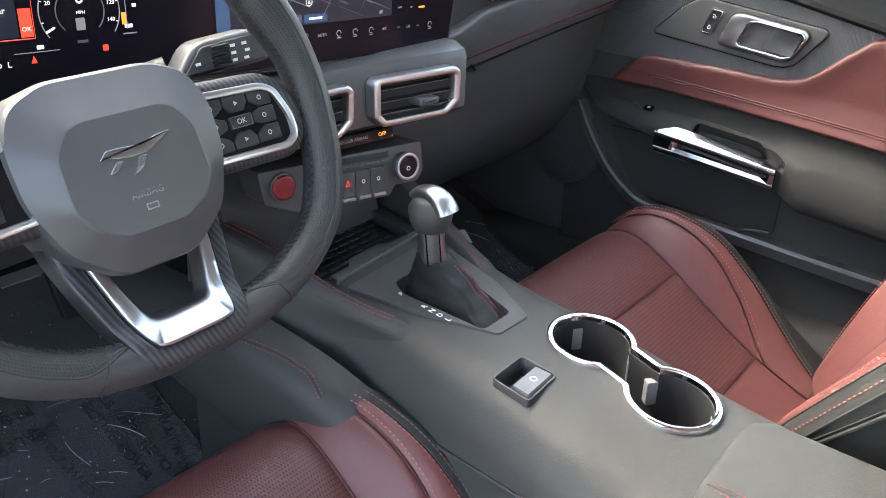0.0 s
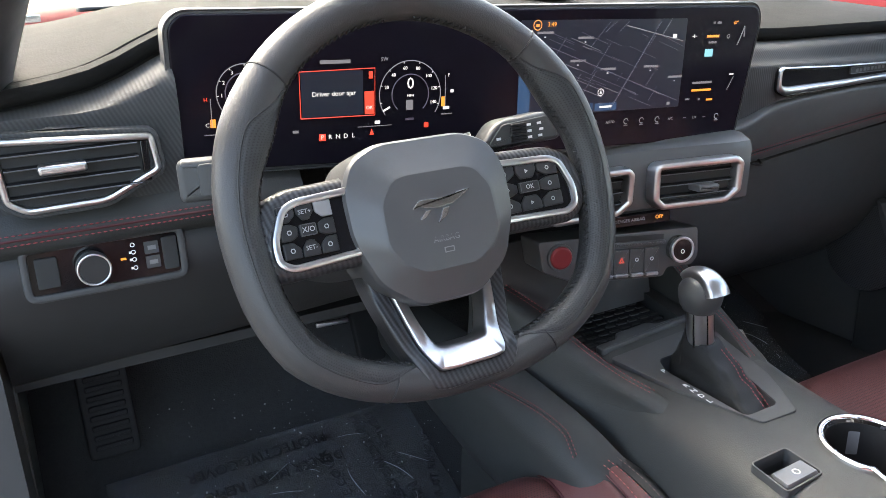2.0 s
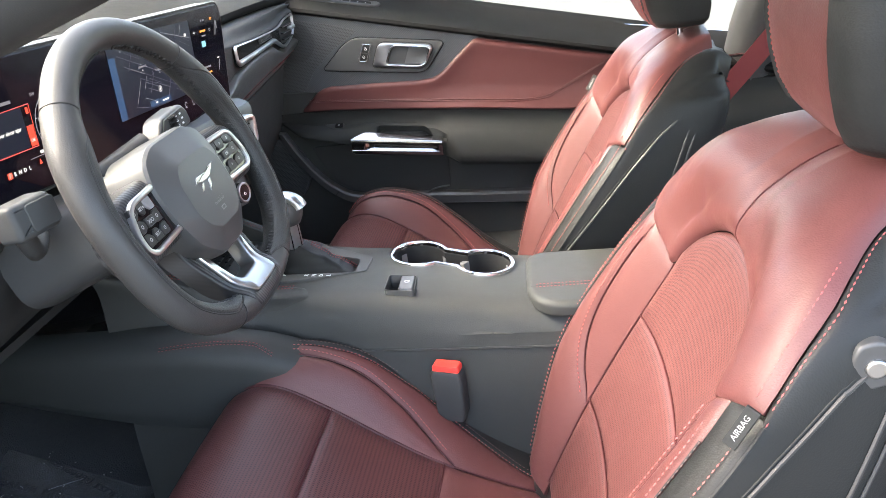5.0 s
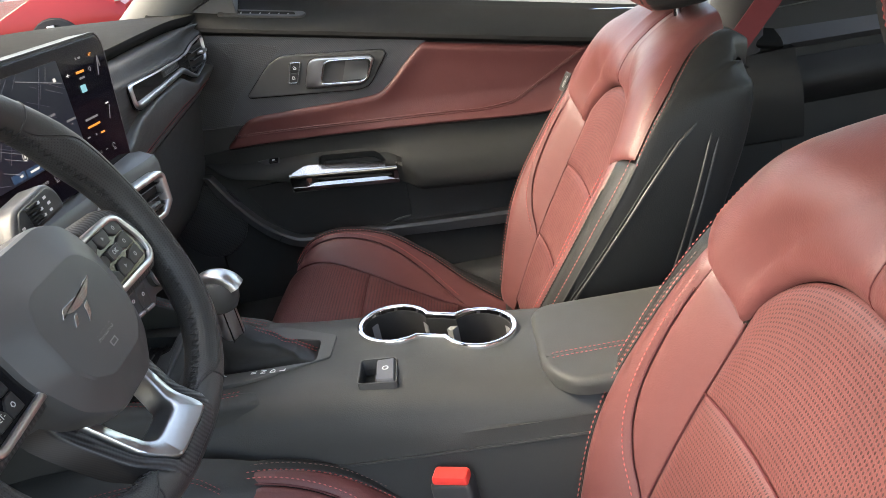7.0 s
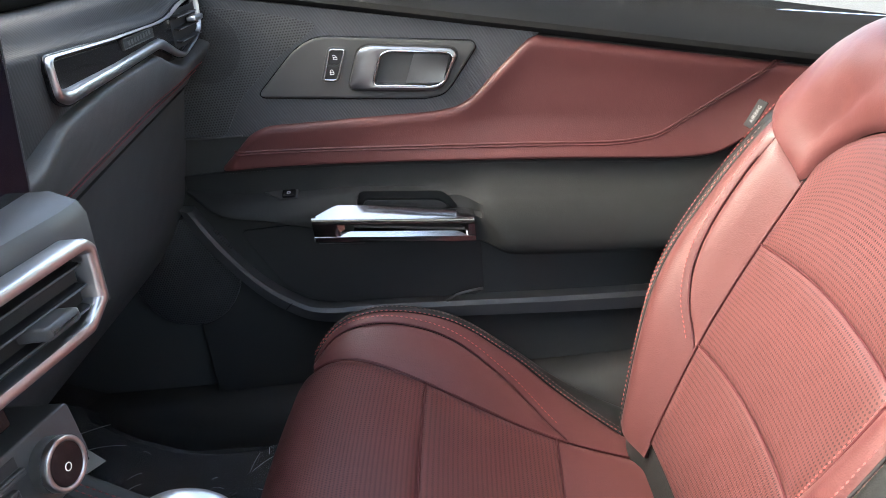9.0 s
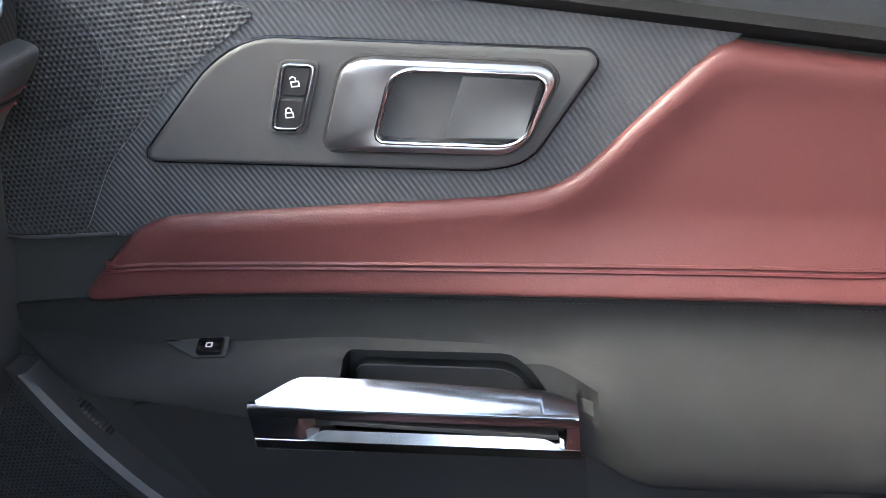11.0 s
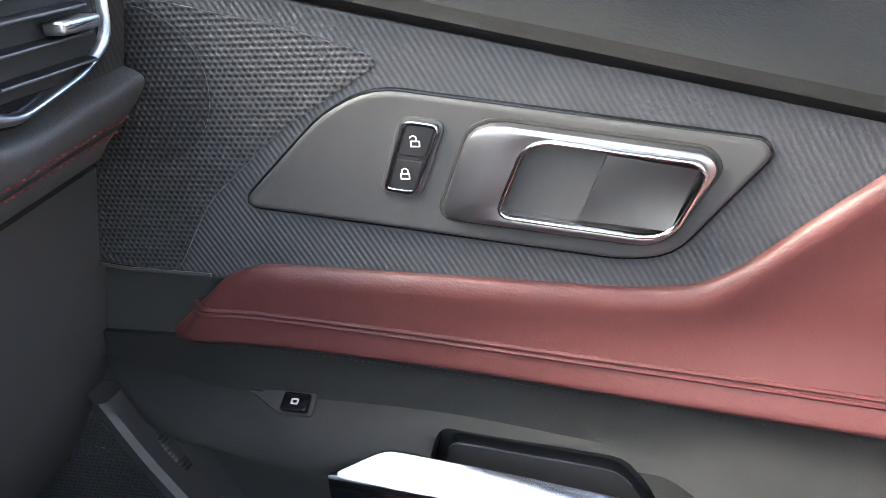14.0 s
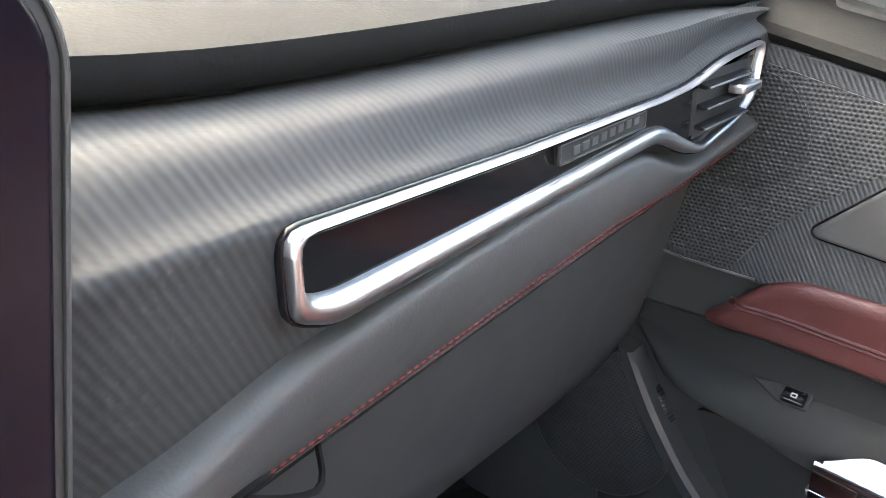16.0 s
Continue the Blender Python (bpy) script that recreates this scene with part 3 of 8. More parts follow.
def parked_car(name, at_, turn, paint, label):
    """A saloon at some metres: body, glasshouse, four wheels, lamps."""
    m = pose(*at_, 0, 0, turn)
    th = thing(name, at_, label, "car")
    top = curve1([(-2.25, 0.62), (-2.1, 0.82), (-1.2, 0.92), (-0.6, 0.98), (0.9, 1.0), (1.7, 0.98), (2.1, 0.92), (2.25, 0.7)])
    rings = []
    for i in range(25):
        x = -2.25 + 4.5 * i / 24
        w = 0.88 * (1 - 0.12 * (abs(x) / 2.25) ** 4)
        t = top(x)
        lo = 0.22
        rings.append([m @ Vector((x, y, z)) for y, z in ((-w * 0.9, lo), (-w, 0.45), (-w * 0.98, t - 0.2), (-w * 0.88, t), (0, t + 0.04), (w * 0.88, t), (w * 0.98, t - 0.2), (w, 0.45), (w * 0.9, lo))])
    part("body", loft(rings), paint, th)
    cab = []
    for z, a, b, w in ((0.95, -0.95, 1.65, 0.76), (1.2, -0.35, 1.15, 0.66), (1.34, 0.0, 0.75, 0.56), (1.36, 0.1, 0.65, 0.4)):
        cab.append([m @ Vector((x, y, z)) for x, y in rounded([(a, -w), (b, -w), (b, w), (a, w)], 0.12)])
    part("glasshouse", loft(cab), gloss_black, th)
    part("roof", slab(rounded(rect(0.0, -0.55, 0.8, 0.55), 0.1), lambda u, v, w=0: m @ Vector((u, v, 1.345 + w)), 0.03, 0.01), paint, th)
    for x in (-1.38, 1.38):
        for s in (-1, 1):
            wheel = part("wheel", sweep(ring(x, 0.33, 0.33, 28), [(0.1, 0.0), (0, 0.01), (0, 0.17), (0.02, 0.2), (0.08, 0.21), (0.09, 0.18)], lambda u, v, w=0, s=s: m @ Vector((u, s * (0.68 + w), v))), rubber, th)
            bm = bmesh.new()
            for k in range(5):
                c, d = math.cos(k * 2 * math.pi / 5 + 0.3), math.sin(k * 2 * math.pi / 5 + 0.3)
                ol = [(x + c * a - d * b, 0.33 + d * a + c * b) for a, b in ((0.0, -0.035), (0.245, -0.045), (0.245, 0.045), (0.0, 0.035))]
                slab(ol, lambda u, v, w=0, s=s: m @ Vector((u, s * (0.87 + w), v)), 0.03, 0.006, bm=bm)
            part("rim", bm, satin_silver, wheel)
    for s in (-1, 1):
        part("headlight", slab(rounded(rect(-0.14, -0.05, 0.14, 0.05), 0.03), lambda u, v, w=0, s=s: m @ Vector((-2.16 - w, s * 0.62 + u, 0.72 + v)), 0.05, 0.01), chrome, th)
    part("marker_light", slab(rounded(rect(-0.05, -0.03, 0.05, 0.03), 0.01), lambda u, v, w=0: m @ Vector((-2.0 + u, -0.80 - w, 0.62 + v)), 0.06, 0.01), ui_orange_plastic, th)
    return th


ui_orange_plastic = plain("orange_lens", (0.8, 0.22, 0.02), 0.2, depth=0)
blue_paint = plain("blue_car_paint", (0.003, 0.022, 0.16), 0.35, depth=0, spec=0.3)
red_paint = plain("red_car_paint", (0.22, 0.010, 0.010), 0.35, depth=0, spec=0.3)
white_paint = plain("white_car_paint", (0.75, 0.75, 0.74), 0.2, depth=0, coat=0.8)
parked_car("parked_car", (13.66, 2.88, 0), -22, red_paint, "glossy red coupe parked nose out on the lot")
parked_car("parked_car", (13.2, 0.35, 0), -22, blue_paint, "glossy blue coupe parked beside the red one")
parked_car("parked_car", (10.2, 6.6, 0), 98, red_paint, "glossy red coupe parked on the lot")
parked_car("parked_car", (7.2, 13.0, 0), 80, white_paint, "white coupe parked across the lot")
parked_car("parked_car", (1.2, 14.5, 0), 90, red_paint, "red coupe parked ahead of the windscreen")
parked_car("parked_car", (-2.6, 15.0, 0), 90, blue_paint, "blue coupe parked ahead of the windscreen")

# small loudspeaker on the pillar and the black corner piece under it
tw = thing("pillar_speaker", (1.372, 0.645, 1.125), "black oval loudspeaker grille on the windscreen pillar", "speaker")
tw_mp = basis((1.369, 0.640, 1.126), (0.03, -1.0, 0.20), (0.10, 0.20, 1.0))
tw_ol = [(0.056 * math.copysign(abs(math.cos(a)) ** 0.62, math.cos(a)) + 0.10 * 0.017 * math.sin(a), 0.0165 * math.copysign(abs(math.sin(a)) ** 0.62, math.sin(a))) for a in (k * math.pi / 24 for k in range(48))]
part("bezel", slab(tw_ol, tw_mp, 0.006, 0.004, -0.05), hard_plastic, tw)
part("grille", slab(inset(tw_ol, 0.0035), tw_mp, 0.0072, 0.001, 0.0), mesh_dark, tw)
for k in range(6):
    v = -0.0095 + 0.0038 * k
    part("slat", tube([tw_mp(-0.046 + 0.004 * abs(k - 2.5), v, 0.0076), tw_mp(0.046 - 0.004 * abs(k - 2.5), v, 0.0076)], 0.0008, 5), dark_plastic, tw)
sail = thing("corner_cover", (1.41, 0.67, 1.03), "black plastic corner cover below the windscreen pillar", "car trim")
part("cover", slab(rounded([(0.800, 1.035), (0.628, 1.030), (0.632, 1.098), (0.700, 1.075)], 0.006), lambda y, z, w=0: Vector((1.425 - w, y, z)), 0.012, 0.003, -0.03), satin_plastic, sail)

mirror = thing("side_mirror", (1.62, 0.60, 1.03), "white door mirror outside the passenger window", "mirror")
mir = basis((1.62, 0.548, 1.080), (0.83, -0.55, 0), (-0.066, -0.100, 1))
mir_ol = rounded([(-0.075, -0.038), (0.060, -0.046), (0.078, -0.026), (0.080, 0.026), (0.066, 0.046), (-0.066, 0.043), (-0.078, 0.018)], 0.016)
part("housing", sweep(inset(mir_ol, -0.014), [(0.055, -0.11), (0.030, -0.095), (0.006, -0.06), (0.0, -0.03), (0.0, 0.0)], mir), white_paint, mirror)
part("frame", rim(inset(mir_ol, -0.013), 0.014, mir, 0.008, 0.004, -0.004), hard_plastic, mirror)
part("mirror_glass", slab(mir_ol, mir, 0.002, 0.0005), chrome, mirror)
part("foot", tube([(1.47, 0.66, 1.02), (1.53, 0.65, 1.04), (1.60, 0.64, 1.06)], 0.022, 10), hard_plastic, mirror)

# ---- passenger door ----


def door_x(y, z=0.9):
    return 1.373 + 0.035 * (0.65 - y)


def on_door(y, z, w=0.0):
    return Vector((door_x(y) - w, y, z))


def belt_z(y):
    return 0.862 + 0.2275 * y


door = thing("passenger_door", (1.42, 0.2, 0.36), "closed passenger door with black vinyl, ribbed cloth and red leather trim", "car door")
inner = part("inner_panel", slab([(0.80, 0.34), (0.80, 0.80), (0.735, belt_z(0.735)), (-0.40, belt_z(-0.40)), (-0.44, 0.36)], lambda y, z, w=0: on_door(y, z, w - 0.06), 0.058, 0.004), black_vinyl, door)
# sill cap under the window
cap = [[Vector((door_x(y) + dx, y, belt_z(y) + dz)) for dx, dz in ((0.03, -0.01), (-0.006, 0.003), (-0.013, 0.009), (-0.011, 0.016), (0.0, 0.0235), (0.04, 0.036), (0.072, 0.054), (0.090, 0.070), (0.105, 0.066), (0.11, 0.0))] for y in [0.80 - 1.22 * k / 24 for k in range(25)]]
part("sill_cap", loft(cap), dash_vinyl, door, "grained black window sill cap")
dv = part("demister_vent", slab(rounded([(0.665, -0.018), (0.505, -0.014), (0.495, 0.004), (0.515, 0.016), (0.665, 0.012)], 0.008), lambda y, q, w=0: Vector((door_x(y) + 0.045 + q, y, belt_z(y) + 0.0355 + 0.28 * q + w)), 0.006, 0.002), dark_plastic, door)
cut(dv, sweep(rounded([(0.655, -0.010), (0.515, -0.007), (0.520, 0.006), (0.655, 0.004)], 0.004), [(0, 0.001), (0, 0.02)], lambda y, q, w=0: Vector((door_x(y) + 0.045 + q, y, belt_z(y) + 0.0355 + 0.28 * q + w))))
for k in range(7):
    part("slat", slab(rect(-0.0015, -0.008, 0.0015, 0.005), lambda a, q, w=0, y=0.64 - 0.018 * k: Vector((door_x(y) + 0.045 + q, y + a, belt_z(y) + 0.0355 + 0.28 * q + w)), 0.004, 0.0005), satin_plastic, dv)

# ribbed cloth, with the lower edge that follows the red pad
RED_TOP = [(0.712, 0.7950), (0.692, 0.8120), (0.664, 0.838), (0.640, 0.846), (0.523, 0.843), (0.420, 0.840), (0.385, 0.843), (0.362, 0.856), (0.331, 0.884), (0.279, 0.9275)]
cloth = [(0.79, 0.845), (0.672, 0.833)] + [(y, z - 0.008) for y, z in RED_TOP[3:]] + [(0.27, belt_z(0.279) + 0.001), (0.74, belt_z(0.74) + 0.001), (0.79, 1.02)]
part("cloth_panel", slab(cloth, on_door, 0.004, 0.002), carbon_door, door, "black ribbed carbon-look cloth")
part("speaker_grille", slab(rounded([(0.792, 0.86), (0.70, 0.835), (0.668, 0.885), (0.615, 0.93), (0.55, 0.968), (0.60, 0.985), (0.742, 1.018), (0.79, 1.01)], 0.012), on_door, 0.0048, 0.0004), mesh_grille, door, "black perforated speaker mesh")
part("speaker_cone", slab(ring(0.700, 0.955, 0.046, 40), on_door, 0.0052, 0.0002, 0.004), mesh_dark, door)
# red pad: a soft cushion between its upper and its lower edge
low_pts = [(0.712, 0.7925), (0.66, 0.7915), (0.573, 0.7865), (0.4124, 0.7742), (0.256, 0.7605), (0.115, 0.745), (0.066, 0.742), (0.04, 0.745), (0.010, 0.759), (-0.06, 0.793), (-0.14, 0.818), (-0.32, 0.828)]
pad_low = curve1(low_pts[::-1])


def pad_top(y):
    if y < 0.279:
        return min(belt_z(y) - 0.002, 0.9275 + (0.279 - y) * 0.12) if y > 0.2 else belt_z(y) - 0.002
    pts = RED_TOP[::-1]
    for (a, za), (b, zb) in zip(pts, pts[1:]):
        if a <= y <= b:
            return lerp(za, zb, (y - a) / (b - a))
    return RED_TOP[0][1]


def pad_edge(y):
    """The upper edge, eased round its corners."""
    return sum(pad_top(y + d) for d in (-0.008, -0.004, 0.0, 0.004, 0.008)) / 5 if y < 0.69 else pad_top(y)


def pad_foot(y):
    """How far the foot of the cushion stands out: more towards the rear, where the armrest swells."""
    return 0.004 + 0.017 * ease(0.62, 0.2, y)


def pad_w(z, y):
    """How far the cushion stands out at a height: a full upper edge, a hollow, and a foot that comes forward."""
    a, b = pad_low(y) - 0.001, pad_edge(y)
    f = max(0.0, min(1.0, (z - a) / 0.055))
    up, lo = min(1.0, max(0.0, b - z) / 0.013), min(1.0, max(0.0, z - a) / 0.006)
    front = min(1.0, max(0.0, (0.712 - y) / 0.03))
    roll = 0.010 * math.sqrt(1 - (1 - up) ** 2) * (0.5 + 0.5 * math.exp(-((b - z) / 0.030) ** 2))
    foot = pad_foot(y) * (1 - f) ** 1.5 * (0.72 + 0.28 * math.sqrt(1 - (1 - lo) ** 2))
    return 0.002 + (roll + foot) * math.sqrt(1 - (1 - front) ** 2)


def pad_at(u, v):
    y = lerp(0.711, -0.32, u ** 1.15)
    a, b = pad_low(y) - 0.001, max(pad_edge(y), pad_low(y) + 0.0015)
    z = lerp(a, b, 0.5 - 0.5 * math.cos(math.pi * v) * (0.6 + 0.4 * abs(2 * v - 1)))
    return on_door(y, z, pad_w(z, y))


part("red_pad", sheet(pad_at, 110, 34, 0.004), door_red, door, "oxblood red leather pad", angle=70)
seam_pts = [(0.692, 0.8115), (0.66, 0.8105), (0.60, 0.806), (0.463, 0.795), (0.28, 0.7795), (0.19, 0.7705), (0.14, 0.7705), (0.106, 0.778), (0.03, 0.8165), (-0.025, 0.8455), (-0.06, 0.858)]
part("seam", tube([on_door(q.x, q.y, pad_w(q.y, q.x) - 0.0002) for q in (Vector((a.x, a.y)) for a in spline([(y, z, 0) for y, z in seam_pts], 90))], 0.0015, 6), red_seam, door)
part("seam", tube([on_door(q.x, q.y + 0.0036, pad_w(q.y + 0.0036, q.x) - 0.0004) for q in (Vector((a.x, a.y)) for a in spline([(y, z, 0) for y, z in seam_pts], 90))], 0.0017, 6), door_red, door)
part("piping", tube([on_door(q.x, q.y - 0.003, 0.0022 + 0.74 * pad_foot(q.x) * ease(0.715, 0.690, q.x)) for q in spline([(y, z, 0) for y, z in low_pts], 70)], 0.0020, 6), black_leather, door)
part("stitching", stitches([on_door(q.x, q.y - 0.0068, 0.0032 + 0.74 * pad_foot(q.x) * ease(0.715, 0.690, q.x)) for q in spline([(y, z, 0) for y, z in low_pts[:9]], 70)], 0.0042, 0.0032, 0.00045), black_thread, door, "fine black stitching")

# armrest: a sloping shelf with the switch and the pull handle, which swells into a long bulge at the rear
shelf_top = curve1([(-0.45, 0.76), (0.33, 0.727), (0.42, 0.733), (0.53, 0.745), (0.63, 0.747), (0.70, 0.753), (0.765, 0.768)])
shelf_low = curve1([(0.33, 0.655), (0.38, 0.662), (0.594, 0.705), (0.66, 0.722), (0.724, 0.737), (0.765, 0.763)])
bulge_low = curve1([(-0.45, 0.59), (0.076, 0.617), (0.348, 0.640), (0.40, 0.655)])
pull_t = curve1([(0.378, 0.7070), (0.56, 0.7330), (0.578, 0.7300), (0.596, 0.7245)])
pull_f = curve1([(0.378, 0.6990), (0.596, 0.7228)])
pull_b = curve1([(0.378, 0.6630), (0.596, 0.6865)])


def arm_section(y):
    zb = pad_low(max(y, -0.02)) - 0.0045
    w0 = 0.002 + 0.74 * pad_foot(y) * ease(0.715, 0.690, y)
    zt, lo = min(shelf_top(y), zb - 0.012), shelf_low(y)
    e = max(lo + 0.006, zt - 0.024)
    taper = 0.12 + 0.88 * ease(0.775, 0.70, y) ** 0.6
    top = [(w * taper, lerp(zt, e, k)) for w, k in ((0.019, 0.02), (0.025, 0.20), (0.031, 0.44), (0.0365, 0.70), (0.0402, 1.0))]
    if 0.366 < y < 0.605:
        wb = lerp(0.031, 0.0478, ease(0.556, 0.597, y))
        top = [(w, min(z, lerp(pull_t(y), pull_f(y), (w - wb) / (0.0483 - wb)) - 0.004)) if w > wb - 0.002 else (w, z) for w, z in top]
    fore = [(-0.02, zb), (w0, zb), (w0 + 0.0004, lerp(zb, zt, 0.3)), (w0 + 0.0012, lerp(zb, zt, 0.62)), (w0 + 0.004 * taper, lerp(zb, zt, 0.9))] + top + [(0.0412 * taper, lerp(e, lo, 0.5)), (0.0412 * taper, lo + 0.002), (0.039 * taper, lo), (0.006, lo - 0.004), (-0.02, lo - 0.004)]
    bl = bulge_low(y)
    zc = zb - 0.088
    aft = [(-0.02, zb), (w0, zb), (w0 + 0.001, zb - 0.010), (w0 + 0.004, zb - 0.021), (w0 + 0.011, zb - 0.034), (0.0385, zb - 0.046), (0.0470, zb - 0.058), (0.0530, zb - 0.072), (0.0570, zc), (0.0585, lerp(zc, bl, 0.35)), (0.0580, lerp(zc, bl, 0.68)), (0.0550, bl + 0.006), (0.0480, bl), (0.006, bl - 0.004), (-0.02, bl - 0.004)]
    out = []
    for a, b in zip(fore, aft):
        yt = 0.362 + 0.036 * max(0.0, min(1.0, (a[1] - 0.70) / 0.045))
        k = ease(yt + 0.018, yt - 0.034, y)
        out.append(Vector((door_x(y) - lerp(a[0], b[0], k), y, lerp(a[1], b[1], k))))
    return out


arm_rows = sorted([0.768 - 1.21 * k / 90 for k in range(91)] + [0.326 + 0.0035 * k for k in range(27)], reverse=True)
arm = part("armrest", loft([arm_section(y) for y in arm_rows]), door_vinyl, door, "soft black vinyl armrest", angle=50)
CUBBY = rounded([(0.545, 0.690), (0.532, 0.7445), (0.412, 0.7315), (0.386, 0.690)], [0.0, 0.007, 0.014, 0.0], 5)
cut(arm, sweep(CUBBY, [(0.0, 0.0010), (0.0, 0.070)], on_door))
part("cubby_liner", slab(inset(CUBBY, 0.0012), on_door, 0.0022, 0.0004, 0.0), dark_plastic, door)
STEP = rounded([(0.539, 0.688), (0.527, 0.7275), (0.421, 0.7160), (0.402, 0.688)], [0.0, 0.006, 0.012, 0.0], 5)
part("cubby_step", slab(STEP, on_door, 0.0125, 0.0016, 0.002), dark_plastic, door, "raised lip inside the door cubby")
# thin paler line that draws the soft highlight along the step's edge
part("cubby_lip_highlight", tube([on_door(q[0], q[1] + 0.0004, 0.0128 + 0.0) for q in STEP[1:-1]], 0.0006, 5), satin_plastic, door)
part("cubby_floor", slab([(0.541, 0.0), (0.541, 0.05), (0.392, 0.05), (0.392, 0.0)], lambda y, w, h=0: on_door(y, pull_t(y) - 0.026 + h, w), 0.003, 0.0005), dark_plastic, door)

bright_trim = plain("bright_satin_chrome", (0.33, 0.327, 0.33), 0.16, 1.0, grain=14, depth=0.0008, amount=0.03)
# pull handle: a sloping bright top that runs to a point, and a front with a long framed slot
PULL_Y = [0.378, 0.3795, 0.386, 0.3885, 0.400, 0.404, 0.42, 0.45, 0.48, 0.51, 0.54, 0.548, 0.552, 0.560, 0.563, 0.568, 0.574, 0.582, 0.590, 0.596]


def slot_deep(y):
    return 0.0 if y < 0.387 or y > 0.5615 else (1.0 if 0.402 < y < 0.550 else (y - 0.387) / 0.015 if y < 0.402 else (0.5615 - y) / 0.0115)


psec = []
for y in PULL_Y:
    t, f, b_, d = pull_t(y), pull_f(y), pull_b(y), slot_deep(y)
    tip = ease(0.556, 0.597, y)
    wb = lerp(0.031, 0.0478, tip)
    zu, zl = f - 0.0085, b_ + 0.0095
    psec.append([on_door(y, z, w) for w, z in ((min(wb, 0.030), t - 0.012), (wb - 0.0006, t - 0.002), (wb + 0.0002, t - 0.0004), (wb + 0.0012, t - 0.0006), (0.0482, f + 0.0010), (0.0494, f - 0.0004), (0.0500, f - 0.0020), (0.0502, zu + 0.0012), (0.0496, zu), (0.0496 - 0.014 * d, zu - 0.0030 * d), (0.0492 - 0.014 * d, lerp(zl, zu, 0.42)), (0.0488 - 0.003 * d, lerp(zl, zu, 0.36 * d + 0.02)), (0.0492, zl), (0.0490, zl - 0.0010), (0.0482, b_ + 0.002), (0.0462, b_), (0.014, b_))])
pull = part("pull_handle", loft(psec), bright_trim, door, "bright chrome pull handle", angle=24)
# black sheet in the slot: its inner shade put in as colour
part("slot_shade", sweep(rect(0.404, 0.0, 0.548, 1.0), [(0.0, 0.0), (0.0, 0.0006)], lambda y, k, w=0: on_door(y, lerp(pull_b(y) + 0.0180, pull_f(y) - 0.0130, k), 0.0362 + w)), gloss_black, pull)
part("top_line", tube([on_door(y, pull_f(y) - 0.0012, 0.0500) for y in (0.380, 0.42, 0.5, 0.590)], 0.0006, 6), gloss_black, pull)
part("lower_guard", slab(rounded([(0.600, 0.692), (0.53, 0.684), (0.53, 0.677), (0.592, 0.683)], 0.002), on_door, 0.0455, 0.003, 0.02), satin_plastic, pull)

# inside door handle with its bezel
paddle_metal = plain("scratched_satin_silver", (0.17, 0.169, 0.17), 0.32, 1.0, grain=60, depth=0.0002, amount=0.10)
satin_dark = plain("brushed_nickel", (0.36, 0.355, 0.36), 0.30, 1.0, grain=1800, depth=0.00003, amount=0.06)
bezel_ol = inset(rounded([(0.640, 0.887), (0.586, 0.938), (0.557, 0.951), (0.360, 0.923), (0.357, 0.918), (0.400, 0.864), (0.425, 0.861)], [0.006, 0.02, 0.02, 0.006, 0.004, 0.012, 0.012]), -0.003)
bez = part("handle_bezel", slab(bezel_ol, on_door, 0.0085, 0.003), hard_plastic, door, "satin black handle surround")
part("bezel_edge", rim(inset(bezel_ol, -0.0012), 0.003, on_door, 0.0068, 0.001), gloss_black, bez)
hnd_ol = inset(rounded([(0.522, 0.884), (0.504, 0.930), (0.492, 0.934), (0.386, 0.919), (0.381, 0.912), (0.402, 0.876), (0.413, 0.871)], [0.006, 0.012, 0.008, 0.006, 0.006, 0.012, 0.01]), -0.0025)
hole = rounded([(0.490, 0.8865), (0.476, 0.921), (0.466, 0.925), (0.391, 0.9145), (0.387, 0.909), (0.4005, 0.880), (0.412, 0.8765)], 0.006)
part("handle_well", rim(inset(hnd_ol, -0.0022), 0.0026, on_door, 0.0092, 0.0006, 0.004), dark_plastic, bez)
hnd = part("door_handle", collar(hnd_ol, hole, on_door, 0.006, 0.0150, 0.0035, 90, floor=0.0095), satin_dark, door, "satin silver door handle")
part("handle_cup", slab(inset(hole, -0.002), on_door, 0.0096, 0.0003, 0.007), hard_plastic, hnd)
part("chrome_lip", rim(inset(hole, -0.0032), 0.0026, on_door, 0.0162, 0.0012, 0.012), chrome, hnd)


def paddle_at(u, v):
    """A plate between four corners, dished a little and tipped into the cup."""
    hi, lo = lerp(Vector((0.434, 0.9190)), Vector((0.3890, 0.9125)), u), lerp(Vector((0.449, 0.8825)), Vector((0.4010, 0.8785)), u)
    p = lerp(hi, lo, v)
    return on_door(p.x, p.y, lerp(0.0116, 0.0150, u ** 1.6) - 0.0016 * u * math.sin(math.pi * v))


part("paddle", sheet(paddle_at, 14, 10, 0.004), paddle_metal, hnd, "brushed silver pull paddle")

LOCK = [(0.5418, 0.9375), (0.5208, 0.9345), (0.5368, 0.8945), (0.5563, 0.8970)]
lk = part("lock_switch", rim(rounded(LOCK, 0.0055), 0.0024, on_door, 0.0112, 0.0006, 0.004), chrome, door, "chrome-edged lock switch")
part("lock_seat", rim(rounded(inset(LOCK, -0.0022), 0.007), 0.0026, on_door, 0.0098, 0.0008, 0.004), hard_plastic, lk)


def lock_at(a, t):
    """a 0 to 1 across, t 0 to 1 up the switch."""
    lo, hi = lerp(Vector(LOCK[3]), Vector(LOCK[2]), a), lerp(Vector(LOCK[0]), Vector(LOCK[1]), a)
    return tuple(lerp(lo, hi, t))


